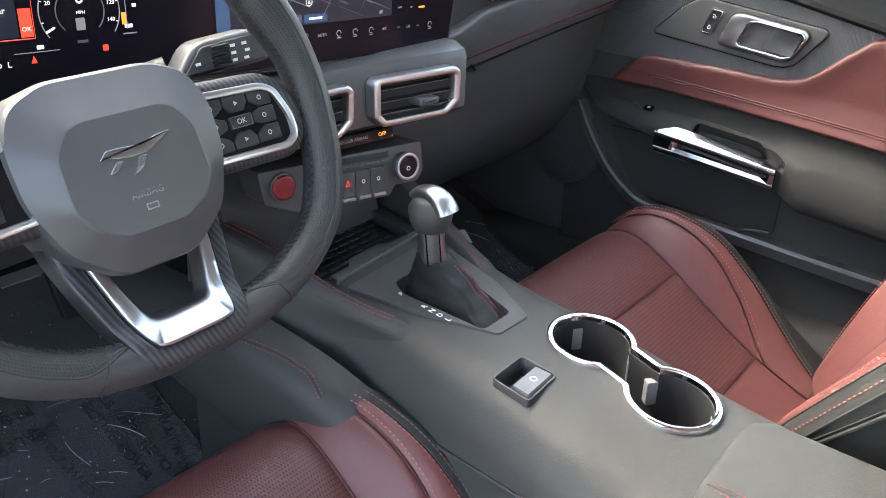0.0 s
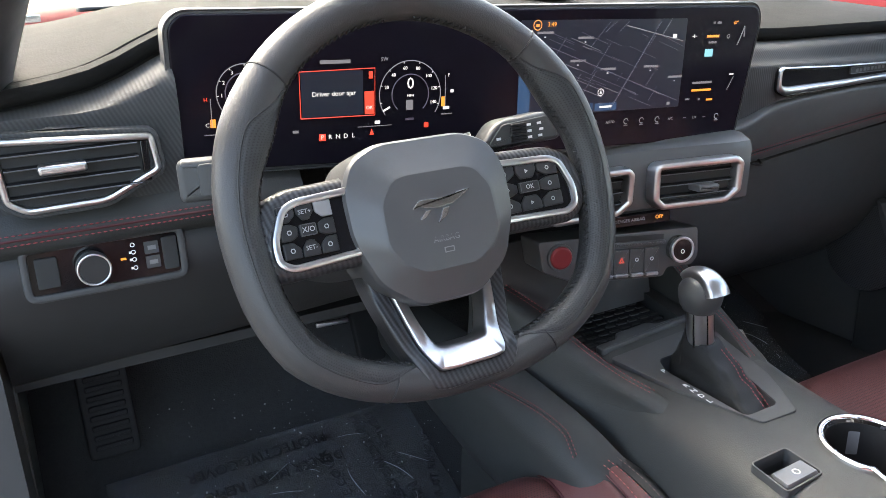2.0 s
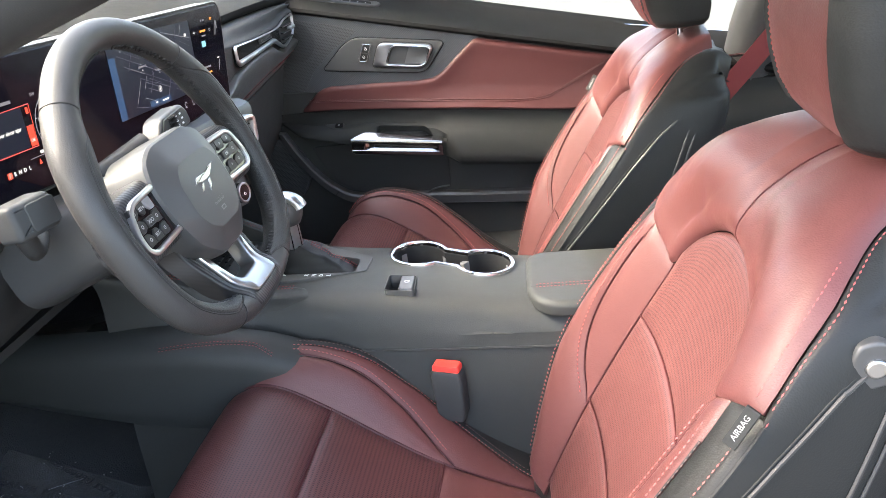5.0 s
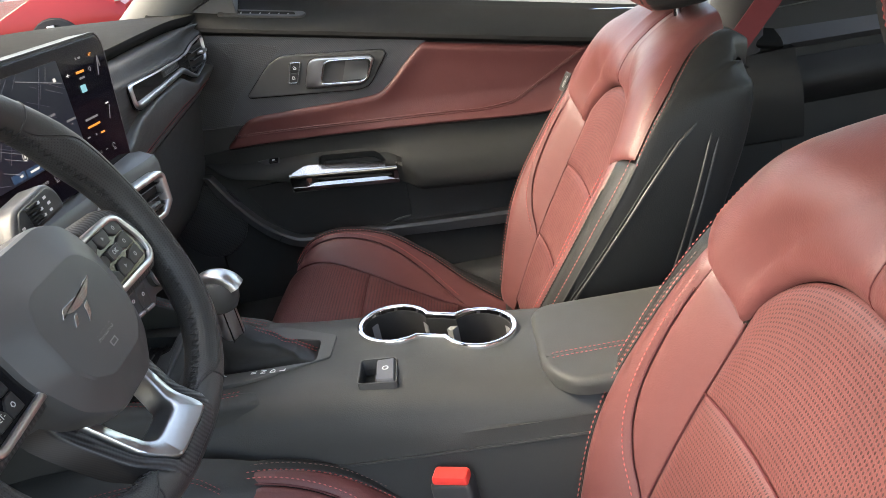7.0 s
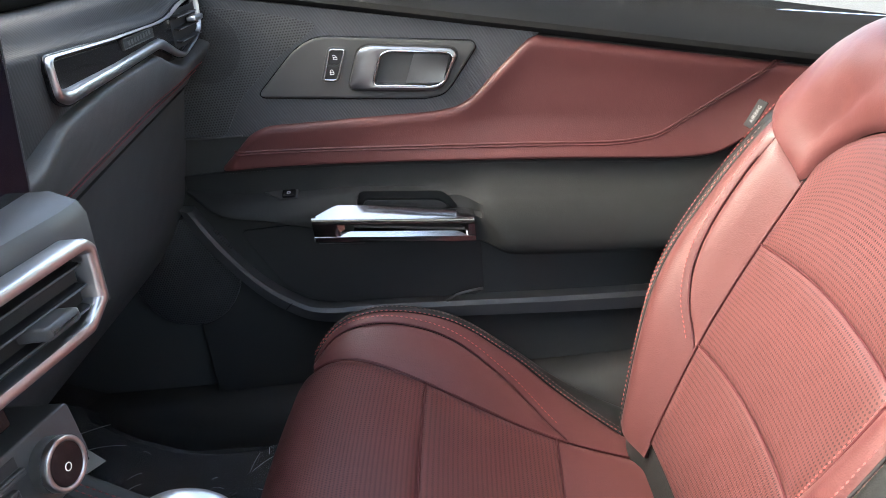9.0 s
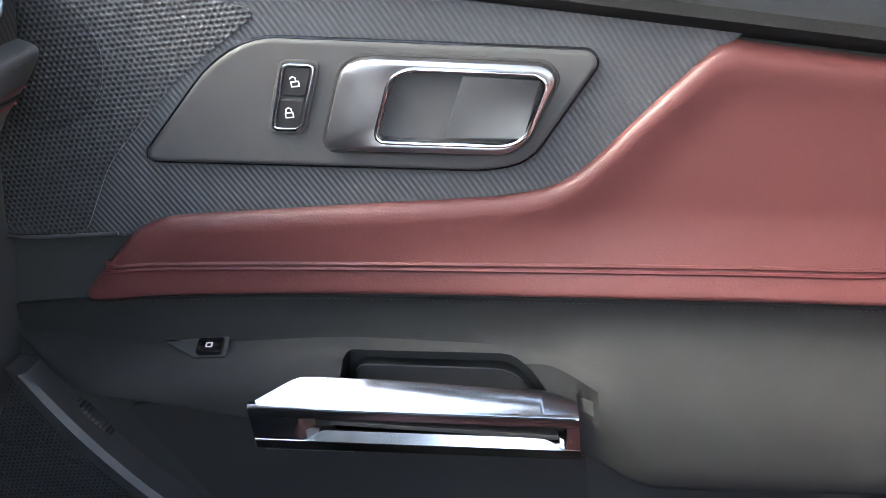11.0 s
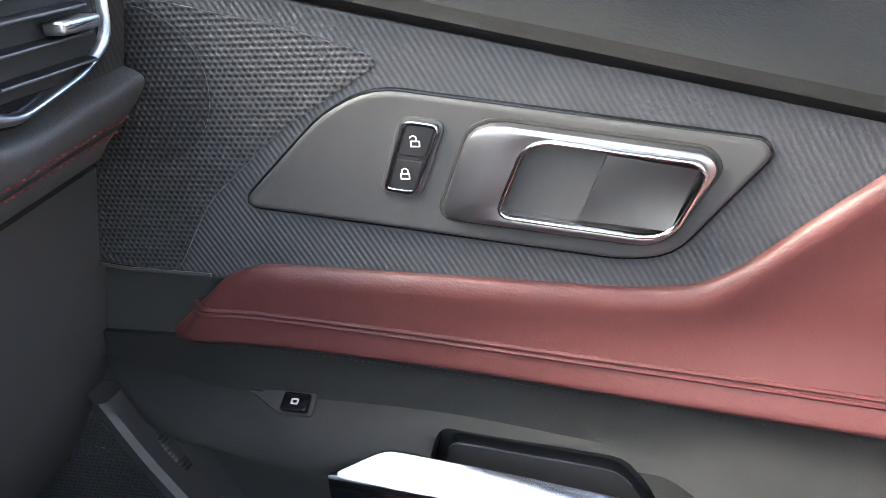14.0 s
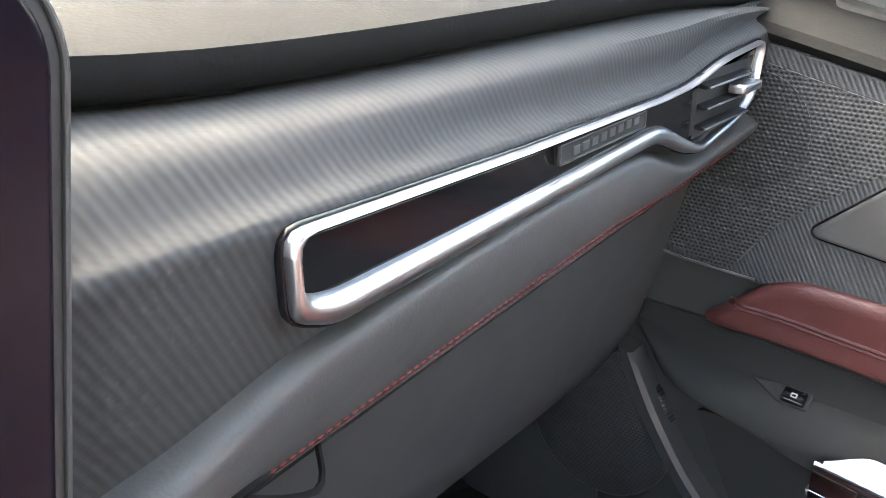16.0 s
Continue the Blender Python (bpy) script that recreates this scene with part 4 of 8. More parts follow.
for t0, t1 in ((0.52, 0.955), (0.045, 0.48)):
    part("button", slab(rounded([lock_at(a, t) for a, t in ((0.11, t0), (0.89, t0), (0.89, t1), (0.11, t1))], 0.003), on_door, 0.0105, 0.001, 0.004), button_black, lk)
for (yc, zc), op in ((lock_at(0.5, 0.72), 1), (lock_at(0.5, 0.26), 0)):
    part("padlock_symbol", rim(rounded(rect(yc - 0.0027, zc - 0.0024, yc + 0.0027, zc + 0.0012), 0.0004), 0.0007, on_door, 0.0109, 0.0001, 0.010), print_white, lk)
    part("shackle_symbol", tube([on_door(yc + a + 0.001 * op, zc + b, 0.0107) for a, b in ((-0.0018, 0.001), (-0.0016, 0.0032), (0.0, 0.0040), (0.0016, 0.0032), (0.0018, 0.001 + 0.0016 * op))], 0.00038, 5), print_white, lk)

def sw_mp(y, q, w=0.0):
    """A map on the armrest's upper face: q from the door outwards."""
    y -= 0.009
    a, b = arm_section(y)[4], arm_section(y)[7]
    d = (b - a).normalized()
    n = Vector((-0.68, 0.0, 0.73))
    n = (n - d * n.dot(d)).normalized()
    return a + d * (q + 0.001) + n * (w + 0.0016)


sw = part("window_switch", slab(rounded([(0.672, -0.001), (0.647, -0.0035), (0.624, -0.0035), (0.624, 0.0125), (0.647, 0.0125)], 0.0025), sw_mp, 0.0016, 0.0008), dark_plastic, door, "black window switch")
part("rocker", slab(rounded([(0.645, -0.002), (0.627, -0.002), (0.627, 0.0110), (0.645, 0.0110)], 0.002), lambda y, q, w=0: sw_mp(y, q, w + 0.0022 * (q + 0.002) / 0.013), 0.0042, 0.0012), gloss_black, sw)
part("window_symbol", rim(rounded(rect(0.6335, 0.0025, 0.6385, 0.0068), 0.001), 0.0011, lambda y, q, w=0: sw_mp(y, q, w + 0.0022 * (q + 0.002) / 0.013), 0.0046, 0.0001, 0.004), print_soft, sw)

# the pocket below, and the rounded frame round it
frame_o = spline([(0.783, 0.745), (0.762, 0.690), (0.71, 0.615), (0.665, 0.572), (0.61, 0.546), (0.50, 0.538), (0.17, 0.513), (-0.3, 0.49)], 40)
frame_i = spline([(0.765, 0.742), (0.735, 0.687), (0.694, 0.629), (0.649, 0.590), (0.606, 0.572), (0.50, 0.567), (0.18, 0.546), (-0.3, 0.53)], 40)
part("pocket_frame", loft([[on_door(a.x, a.y, -0.02), on_door(a.x, a.y, 0.010), on_door(lerp(a.x, b.x, 0.12), lerp(a.y, b.y, 0.12), 0.018), on_door(lerp(a.x, b.x, 0.8), lerp(a.y, b.y, 0.8), 0.024), on_door(b.x, b.y, 0.020), on_door(b.x, b.y, -0.02)] for a, b in zip(((Vector((p[0], p[1]))) for p in frame_o), ((Vector((p[0], p[1]))) for p in frame_i))]), satin_plastic, door, "grey moulded edge of the door pocket")
part("pocket", slab(rounded([(0.71, 0.70), (0.66, 0.605), (0.61, 0.574), (0.385, 0.560), (0.374, 0.568), (0.372, 0.655), (0.5, 0.672), (0.62, 0.700)], 0.012), on_door, 0.004, 0.001), dark_plastic, door, "open black door pocket")
part("pocket_lip", tube(spline([on_door(0.43, 0.563, 0.02), on_door(0.415, 0.572, 0.022), on_door(0.395, 0.576, 0.022), on_door(0.376, 0.576, 0.018)], 12), 0.002, 6), satin_plastic, door)
part("lower_speaker", slab(ring(0.80, 0.645, 0.078, 36, 0.085), lambda y, z, w=0: on_door(y, z, w - 0.006), 0.014, 0.004), mesh_grille, door, "black lower speaker grille")
part("trim_joint", tube([on_door(0.652, 0.588, 0.024), on_door(0.668, 0.572, 0.016)], 0.0012, 5), dark_plastic, door)
part("panel_joint", tube([on_door(0.79, 0.845, 0.004), on_door(0.735, 0.838, 0.0045), on_door(0.676, 0.836, 0.005)], 0.0014, 5), satin_plastic, door)

# ---- dashboard ----
dash = thing("dashboard", (MID, 0.95, 0.5), "black soft-touch dashboard with carbon-pattern trim and red stitching", "dashboard")
edge_y = curve1([(-0.06, 0.70), (0.06, 0.715), (0.16, 0.74), (0.5, 0.75), (0.80, 0.715), (0.92, 0.708), (1.15, 0.712), (1.28, 0.708), (1.40, 0.70)])
edge_z = curve1([(-0.06, 1.062), (0.06, 1.078), (0.16, 1.112), (0.5, 1.112), (0.80, 1.078), (0.92, 1.066), (1.15, 1.062), (1.28, 1.060), (1.40, 1.052)])
crown = curve1([(-0.06, 0.0), (0.1, 0.012), (0.35, 0.012), (0.65, 0.014), (0.9, 0.016), (1.2, 0.012), (1.40, 0.0)])


def top_pad(u, v):
    x = lerp(-0.06, 1.40, u)
    y0, z0 = edge_y(x), edge_z(x)
    if v < 0.25:
        a = v / 0.25
        ang = math.pi * 0.62 * a
        return Vector((x, y0 + 0.018 - 0.010 * math.sin(ang), z0 - 0.0095 + 0.0132 * (1 - math.cos(ang))))
    a = (v - 0.25) / 0.75
    ys, zs = y0 + 0.018 - 0.010 * math.sin(math.pi * 0.62), z0 - 0.0095 + 0.0132 * (1 - math.cos(math.pi * 0.62))
    return Vector((x, lerp(ys, 1.32, a), lerp(zs, 1.10, a) + crown(x) * math.sin(math.pi * min(1, a * 1.1)) + 0.010 * math.sin(math.pi * a)))


part("top_pad", sheet(top_pad, 60, 30, 0.02), dash_vinyl, dash, "grained grey-black dashboard top")
part("top_speaker", slab(rounded(ring(0.64, 0.90, 0.085, 28, 0.06), 0.001), lambda x, y, w=0: Vector((x, y, 1.121 + w - 0.05 * (y - 0.9))), 0.012, 0.004), dash_vinyl, dash)
part("defroster_grille", slab(rounded(rect(0.10, 1.12, 1.20, 1.16), 0.01), lambda x, y, w=0: Vector((x, y, 1.125 + w)), 0.006, 0.002), hard_plastic, dash)
part("light_sensor", slab(ring(0.66, 0.84, 0.010, 16), lambda x, y, w=0: Vector((x, y, 1.130 + w)), 0.012, 0.004), gloss_black, dash)

trim_y = curve1([(0.80, 0.668), (0.92, 0.672), (1.05, 0.684), (1.20, 0.695), (1.30, 0.697), (1.40, 0.69)])
trim_top = curve1([(0.80, 1.030), (0.915, 1.027), (1.05, 1.020), (1.20, 1.014), (1.245, 1.015), (1.29, 1.024), (1.35, 1.030), (1.40, 1.028)])


def shelf(u, v):
    """Carbon shelf above the passenger vent, rolling over into its upright face."""
    x = lerp(0.80, 1.40, u)
    y0, zt = trim_y(x), trim_top(x)
    c = spline([(edge_y(x) + 0.022, edge_z(x) - 0.011), (lerp(edge_y(x), y0, 0.35), lerp(edge_z(x) - 0.010, zt, 0.35) + 0.005), (y0 + 0.010, zt + 0.007), (y0 + 0.001, zt), (y0 + 0.002, zt - 0.012), (y0 + 0.005, 0.990), (y0 + 0.018, 0.945)], 25)[round(v * 24)]
    return Vector((x, c[0], c[1]))


part("carbon_trim", sheet(shelf, 50, 24, 0.010), carbon_dash, dash, "black carbon-pattern trim shelf")

stitch_y = curve1([(0.80, 0.735), (1.1, 0.735), (1.36, 0.733), (1.42, 0.734)])
stitch_z = curve1([(0.80, 0.878), (0.9, 0.885), (1.1, 0.902), (1.3, 0.919), (1.42, 0.928)])
pad_head = curve1([(0.80, 0.950), (0.86, 0.958), (0.925, 0.976), (1.19, 0.979), (1.225, 0.968), (1.27, 0.956), (1.32, 0.962), (1.41, 0.972)])


def lower_pad(u, v):
    x = lerp(0.80, 1.41, u)
    ya, za = trim_y(x) + 0.004, pad_head(x)
    yb, zb = stitch_y(x), stitch_z(x)
    c = spline([(ya + 0.010, za + 0.002), (ya - 0.004, za - 0.006), (lerp(ya, yb, 0.34) - 0.010, lerp(za, zb, 0.42)), (lerp(ya, yb, 0.70) - 0.009, lerp(za, zb, 0.76)), (yb - 0.007, zb - 0.002), (yb + 0.003, zb - 0.013), (yb + 0.020, zb - 0.018)], 151)[round(v * 150)]
    return Vector((x, c[0], c[1]))


part("lower_pad", sheet(lower_pad, 60, 75, 0.010), pad_vinyl, dash, "soft black leather-look pad")


def pad_row(x, up):
    """A point on the pad's face, up metres over its lower edge."""
    u, z = (x - 0.80) / 0.61, stitch_z(x) + up
    a = lower_pad(u, 50 / 150)
    for k in range(51, 120):
        b = lower_pad(u, k / 150)
        if b.z <= z:
            break
        a = b
    return lerp(a, b, max(0.0, min(1.0, (a.z - z) / max(1e-6, a.z - b.z)))) + Vector((0, -0.0022, 0.0010))


for off in (0.0040, 0.0135):
    part("stitching", stitches([pad_row(0.81 + 0.585 * k / 60, off) for k in range(61)], 0.0052, 0.0046, 0.0010), red_thread, dash, "red twin stitching")
part("seam", tube([pad_row(0.81 + 0.58 * k / 40, 0.0087) + Vector((0, 0.0006, 0)) for k in range(41)], 0.0011, 5), dark_plastic, dash)


def glove(u, v):
    x = lerp(0.76, 1.405, u)
    c = spline([(stitch_y(x) + 0.020, stitch_z(x) - 0.014), (0.775, 0.82), (0.80, 0.74), (0.86, 0.66), (0.98, 0.58), (1.15, 0.56)], 21)[round(v * 20)]
    return Vector((x, c[0], c[1]))


part("glovebox", sheet(glove, 20, 20, 0.015), hard_plastic, dash, "black glovebox and underside")

# bezel, insert and vent in the passenger trim
bezel_line = [(0.907, 1.025), (1.05, 1.016), (1.20, 1.010), (1.243, 1.011), (1.288, 1.020), (1.348, 1.026), (1.343, 0.985), (1.318, 0.972), (1.268, 0.961), (1.245, 0.966), (1.200, 0.9835), (1.05, 0.9835), (0.925, 0.9850), (0.907, 0.993)]
trim_mp = lambda x, z, w=0.0: Vector((x, trim_y(x) + 0.002 - w, z))  # noqa: E731
BZ_IN = [(0.9120, 1.0222), (1.05, 1.0138), (1.20, 1.0078), (1.2435, 1.0088), (1.289, 1.0178), (1.3435, 1.0230), (1.3385, 0.9880), (1.3155, 0.9765), (1.2690, 0.9665), (1.2480, 0.9745), (1.2035, 0.9945), (1.05, 0.9950), (0.9270, 0.9975), (0.9125, 1.0010)]
BZ_R = [0.008, 0, 0.01, 0.012, 0.012, 0.006, 0.01, 0.01, 0.008, 0.01, 0.014, 0, 0.006, 0.006]


def band(outer, inner, mp, depth, base=0.0, n=7):
    """A rounded bar between two outlines of as many points."""
    rows = []
    for k in range(n):
        t = math.pi * k / (n - 1)
        f = 0.5 - 0.5 * math.cos(t)
        rows.append([mp(lerp(p.x, q.x, f), lerp(p.y, q.y, f), lerp(base, depth, 0.35 + 0.65 * math.sin(t))) for p, q in zip(outer, inner)])
    rows = [[mp(p.x, p.y, base) for p in outer]] + rows + [[mp(q.x, q.y, base) for q in inner]]
    return loft([[r[i] for r in rows] for i in list(range(len(outer))) + [0]], caps=False)


bz = rounded(bezel_line, BZ_R, 3)
vb = part("vent_bezel", band(bz, rounded(BZ_IN, BZ_R, 3), trim_mp, 0.0085), satin_silver, dash, "satin silver vent surround", angle=60)
part("bezel_lip", rim(inset(bz, -0.0012), 0.0016, trim_mp, 0.0035, 0.0005), gloss_black, vb)
part("insert", slab(inset(bz, 0.0045), trim_mp, 0.0032, 0.0004, 0.001), gloss_black, vb, "gloss black trim insert")
part("badge", slab(rounded([(1.078, 1.0115), (1.176, 1.0085), (1.176, 0.9985), (1.078, 1.001)], 0.001), trim_mp, 0.0066, 0.001, 0.002), dark_plastic, dash, "embossed dark metal badge")
part("badge_frame", rim(rounded([(1.078, 1.0115), (1.176, 1.0085), (1.176, 0.9985), (1.078, 1.001)], 0.001), 0.0008, trim_mp, 0.0076, 0.0003, 0.005), satin_plastic, dash)
for k in range(8):
    xx = 1.092 + 0.0098 * k
    part("raised_bar", slab(rect(xx, 1.0028, xx + 0.0066, 1.0072), trim_mp, 0.0072, 0.0003, 0.006), satin_plastic, dash)


def vent_slats(owner, mp, x0, x1, z0, z1, n, tilt=0.5, depth=0.035):
    """Dark box, slats and a silver tab inside an air vent."""
    b = part("vent_box", sweep(rect(x0, z0, x1, z1), [(-0.001, 0.001), (-0.001, 0.0012)], mp), dark_plastic, owner)
    for k in range(n):
        z = lerp(z0, z1, (k + 0.5) / n)
        h = (z1 - z0) / n * 0.13
        bm = loft([[mp(x, z + a * h, w) for a, w in ((-0.8, 0.0015), (-1.0, 0.006), (-0.3, 0.0085), (0.4, 0.007), (0.9, 0.0015))] for x in (x0 + 0.001, (x0 + x1) / 2, x1 - 0.001)])
        part("slat", bm, slat_black, owner)
        part("slat_edge", tube([mp(x0 + 0.001, z - h * 0.2, 0.0086), mp(x1 - 0.001, z - h * 0.2, 0.0086)], 0.0007, 5), switch_grey, owner)
    return b


pv = part("air_vent", slab([(1.252, 0.975), (1.335, 0.985), (1.338, 1.016), (1.25, 1.005)], trim_mp, 0.0038, 0.0004, 0.002), dark_plastic, dash, "passenger side air vent")
vent_slats(pv, lambda x, z, w=0: trim_mp(x, z, w + 0.003), 1.256, 1.325, 0.974, 1.014, 3)
part("tab", slab(rounded(rect(1.296, 0.9965, 1.324, 1.003), 0.002), trim_mp, 0.019, 0.002, 0.008), satin_silver, pv)

# driver's side: carbon cowl, vent, stitched band, knee panel
left_y = 0.688


def left_cowl(u, v):
    x = lerp(-0.055, 0.128, u)
    zt = edge_z(x) - 0.012
    pts = spline([(edge_y(x) + 0.02, zt), (left_y + 0.008, zt - 0.010), (left_y + 0.001, 1.052), (left_y + 0.003, 1.034), (left_y + 0.007, 1.0), (left_y + 0.014, 0.965)], 17)[round(v * 16)]
    return Vector((x, pts[0], pts[1]))


part("carbon_trim", sheet(left_cowl, 16, 16, 0.012), carbon_dash, dash, "black carbon-pattern cowl round the vent")
lv_mp = lambda x, z, w=0.0: Vector((x, left_y - 0.007 - w, z))  # noqa: E731
lv = rounded([(-0.030, 1.041), (0.1, 1.032), (0.104, 0.998), (0.055, 0.975), (-0.010, 0.974), (-0.026, 0.985)], [0.005, 0.005, 0.006, 0.008, 0.006, 0.006], 3)
lvb = part("vent_bezel", rim(lv, 0.006, lv_mp, 0.009, 0.0025, -0.012), satin_silver, dash, "satin silver vent surround")
part("bezel_lip", rim(inset(lv, -0.0045), 0.0055, lv_mp, 0.0045, 0.002, -0.016), carbon_dash, lvb)
lav = part("air_vent", slab(inset(lv, 0.005), lv_mp, 0.003, 0.0004, 0.001), dark_plastic, dash, "driver side air vent")
vent_slats(lav, lambda x, z, w=0: lv_mp(x, z, w + 0.002), -0.022, 0.086, 0.984, 1.032, 4)
part("tab", slab(rounded(rect(0.004, 1.008, 0.042, 1.016), 0.003), lv_mp, 0.018, 0.002, 0.006), satin_silver, lav)
part("side_slot", slab(rect(0.088, 0.990, 0.094, 1.026), lv_mp, 0.006, 0.001, 0.002), gloss_black, lav)


def left_band(u, v):
    x = lerp(-0.055, 0.24, u)
    pts = spline([(0.715, 0.995), (0.702, 0.972), (0.690, 0.952), (0.694, 0.938), (0.708, 0.928)], 13)[round(v * 12)]
    return Vector((x, pts[0], pts[1]))


part("stitched_band", sheet(left_band, 16, 12, 0.012), black_vinyl, dash)
for z, y in ((0.9545, 0.6892), (0.9455, 0.6890)):
    part("stitching", stitches([(lerp(-0.055, 0.15, k / 10), y, z) for k in range(11)], 0.0052, 0.0044, 0.0009), red_thread, dash, "red twin stitching")
part("seam", tube([(-0.055, 0.6895, 0.950), (0.24, 0.6895, 0.950)], 0.0013, 5), red_seam, dash)


def knee(u, v):
    x = lerp(-0.055, 0.46, u)
    pts = spline([(0.712, 0.935), (0.702, 0.915), (0.708, 0.885), (0.745, 0.83), (0.80, 0.775), (0.83, 0.752), (0.85, 0.752)], 19)[round(v * 18)]
    return Vector((x, pts[0] + 0.03 * max(0, (x - 0.2)) * v, pts[1] + 0.02 * u * v))


part("knee_panel", sheet(knee, 16, 18, 0.015), knee_plastic, dash, "grey-black knee panel under the wheel")
part("underside", sheet(lambda u, v: Vector((lerp(-0.055, 0.76, u), lerp(0.84, 1.25, v), lerp(0.752, 0.70, v))), 8, 8, 0.012), dark_plastic, dash)

# light switch panel
lsp = thing("light_switch_panel", (0.05, 0.71, 0.912), "black light switch panel with a silver-ringed rotary knob", "switch panel")
ls_mp = basis((0.048, 0.7025, 0.912), (1, 0, -0.01), (0, 0.1, 1))
part("surround", rim(rounded(rect(-0.073, -0.0265, 0.071, 0.0265), 0.012), 0.007, ls_mp, 0.005, 0.002, -0.01), hard_plastic, lsp)
part("face", slab(rounded(rect(-0.068, -0.022, 0.066, 0.022), 0.006), ls_mp, 0.002, 0.0006, -0.01), gloss_black, lsp)
part("button", slab(rounded(rect(-0.061, -0.014, -0.042, 0.014), 0.002), ls_mp, 0.005, 0.001), dark_plastic, lsp)
kb = part("knob", slab(ring(-0.014, 0.0, 0.0142, 32), ls_mp, 0.020, 0.003), hard_plastic, lsp)
part("knob_ring", rim(ring(-0.014, 0.0, 0.0150, 32), 0.0022, ls_mp, 0.0225, 0.001, 0.010), satin_silver, kb)
part("knob_face", slab(ring(-0.014, 0.0, 0.0132, 32), ls_mp, 0.0212, 0.001, 0.018), button_black, kb)
part("indicator_light", slab(rect(0.011, 0.0, 0.016, 0.002), ls_mp, 0.0026, 0.0002), ui_orange, lsp, "lit orange indicator")
for k, z in enumerate((0.013, 0.006, -0.001, -0.009)):
    part("symbol", rim(ring(0.023, z, 0.0022, 10), 0.0007, ls_mp, 0.0026, 0.0001, 0.001), print_white, lsp)
    if k:
        part("symbol_bar", slab(rect(0.019, z - 0.0012, 0.0208, z + 0.0012), ls_mp, 0.0026, 0.0002), print_white, lsp)
for z in (0.008, -0.006):
    part("button", slab(rounded(rect(0.033, z - 0.006, 0.046, z + 0.006), 0.001), ls_mp, 0.0034, 0.0006), hard_plastic, lsp)
    part("symbol", slab(rect(0.036, z - 0.002, 0.0435, z + 0.002), ls_mp, 0.0038, 0.0001), print_grey, lsp)
part("blank_plate", slab(rounded(rect(0.049, -0.016, 0.063, 0.016), 0.002), ls_mp, 0.0034, 0.001), dark_plastic, lsp)

# ---- display ----
disp = thing("curved_display", (0.48, 0.70, 1.03), "wide gloss black glass display with lit instruments and map", "display")
D0, D1 = Vector((0.132, 0.706, 0.972)), Vector((0.843, 0.664, 0.944))
scr = basis(D0, D1 - D0, (0.0, -0.02, 1))
DW, DH = (D1 - D0).length, 0.158
ol = rounded([(-0.009, 0.095 * DH), (DW * 0.5, 0.03 * DH), (DW * 0.965, -0.012 * DH), (DW * 0.994, 0.94 * DH), (DW * 0.982, 1.035 * DH), (0.002, 1.0 * DH), (-0.009, 0.93 * DH)], [0.012, 0.02, 0.014, 0.01, 0.01, 0.01, 0.01])
part("housing", slab(inset(ol, -0.004), lambda u, v, w=0: scr(u, v, w), 0.004, 0.003, -0.026), hard_plastic, disp)
part("bright_edge", rim(inset(ol, -0.0045), 0.0016, scr, 0.0048, 0.0008, 0.001), satin_plastic, disp)
part("glass", slab(ol, scr, 0.0065, 0.0015, 0.001), screen_glass, disp, "gloss black cover glass")
GW = 0.0072


def px(u, v):
    """Place on the glass: u, v from 0 to 1 over its width and height."""
    return at(scr, u * DW, v * DH, GW + 0.00045)


def bar(u0, v0, u1, v1, m, nm="lit_bar", r=0.0):
    o = rect(u0 * DW, v0 * DH, u1 * DW, v1 * DH)
    deep = {"message_panel": 0.00010, "map_area": 0.00010, "map_side_bar": 0.00020, "map_button": 0.00030}.get(nm, 0.0004)
    return part(nm, slab(rounded(o, r) if r else o, lambda a, b, w=0: scr(a, b, w + GW), deep, 0.00003), m, disp)


def line(pts, m, r=0.0005, nm="lit_line"):
    return part(nm, tube([px(u, v)(0, 0, 0.0001) for u, v in pts], r, 4), m, disp)


def arc(cu, cv, rad, a0, a1, m, r=0.0005, n=30, nm="lit_arc"):
    c = (cu * DW, cv * DH)
    return part(nm, tube([scr(c[0] + rad * math.cos(radians(lerp(a0, a1, k / n))), c[1] + rad * math.sin(radians(lerp(a0, a1, k / n))), GW) for k in range(n + 1)], r, 4), m, disp)


# tachometer
TU, TV, TR = 0.080, 0.545, 0.0275
arc(TU, TV, TR, 215, -35, ui_grey)
arc(TU, TV, TR * 0.70, 225, -45, ui_dim, 0.0006)
arc(TU, TV, TR * 0.84, 15, -30, ui_red, 0.0018)
for k in range(9):
    a = radians(lerp(215, -35, k / 8))
    c, s = math.cos(a), math.sin(a)
    part("tick", tube([scr(TU * DW + c * TR * 0.93, TV * DH + s * TR * 0.93, GW), scr(TU * DW + c * TR, TV * DH + s * TR, GW)], 0.0004, 4), ui_white if k < 7 else ui_red, disp)
    letters(str(k), 0.0052, at(scr, TU * DW + c * TR * 0.82, TV * DH + s * TR * 0.82, GW), ui_white, disp, "numeral")
bar(0.046, 0.385, 0.064, 0.43, ui_orange)
letters("x1000", 0.0036, px(0.082, 0.43), ui_grey, disp)
for k, w in enumerate(("H", "C")):
    letters(w, 0.0052, px(0.027, 0.515 - 0.15 * k), ui_red if k == 0 else ui_white, disp, "numeral")
line([(0.033, 0.35), (0.033, 0.52)], ui_grey, 0.0004)
bar(0.031, 0.35, 0.038, 0.40, ui_orange)
bar(0.022, 0.305, 0.052, 0.310, ui_grey)
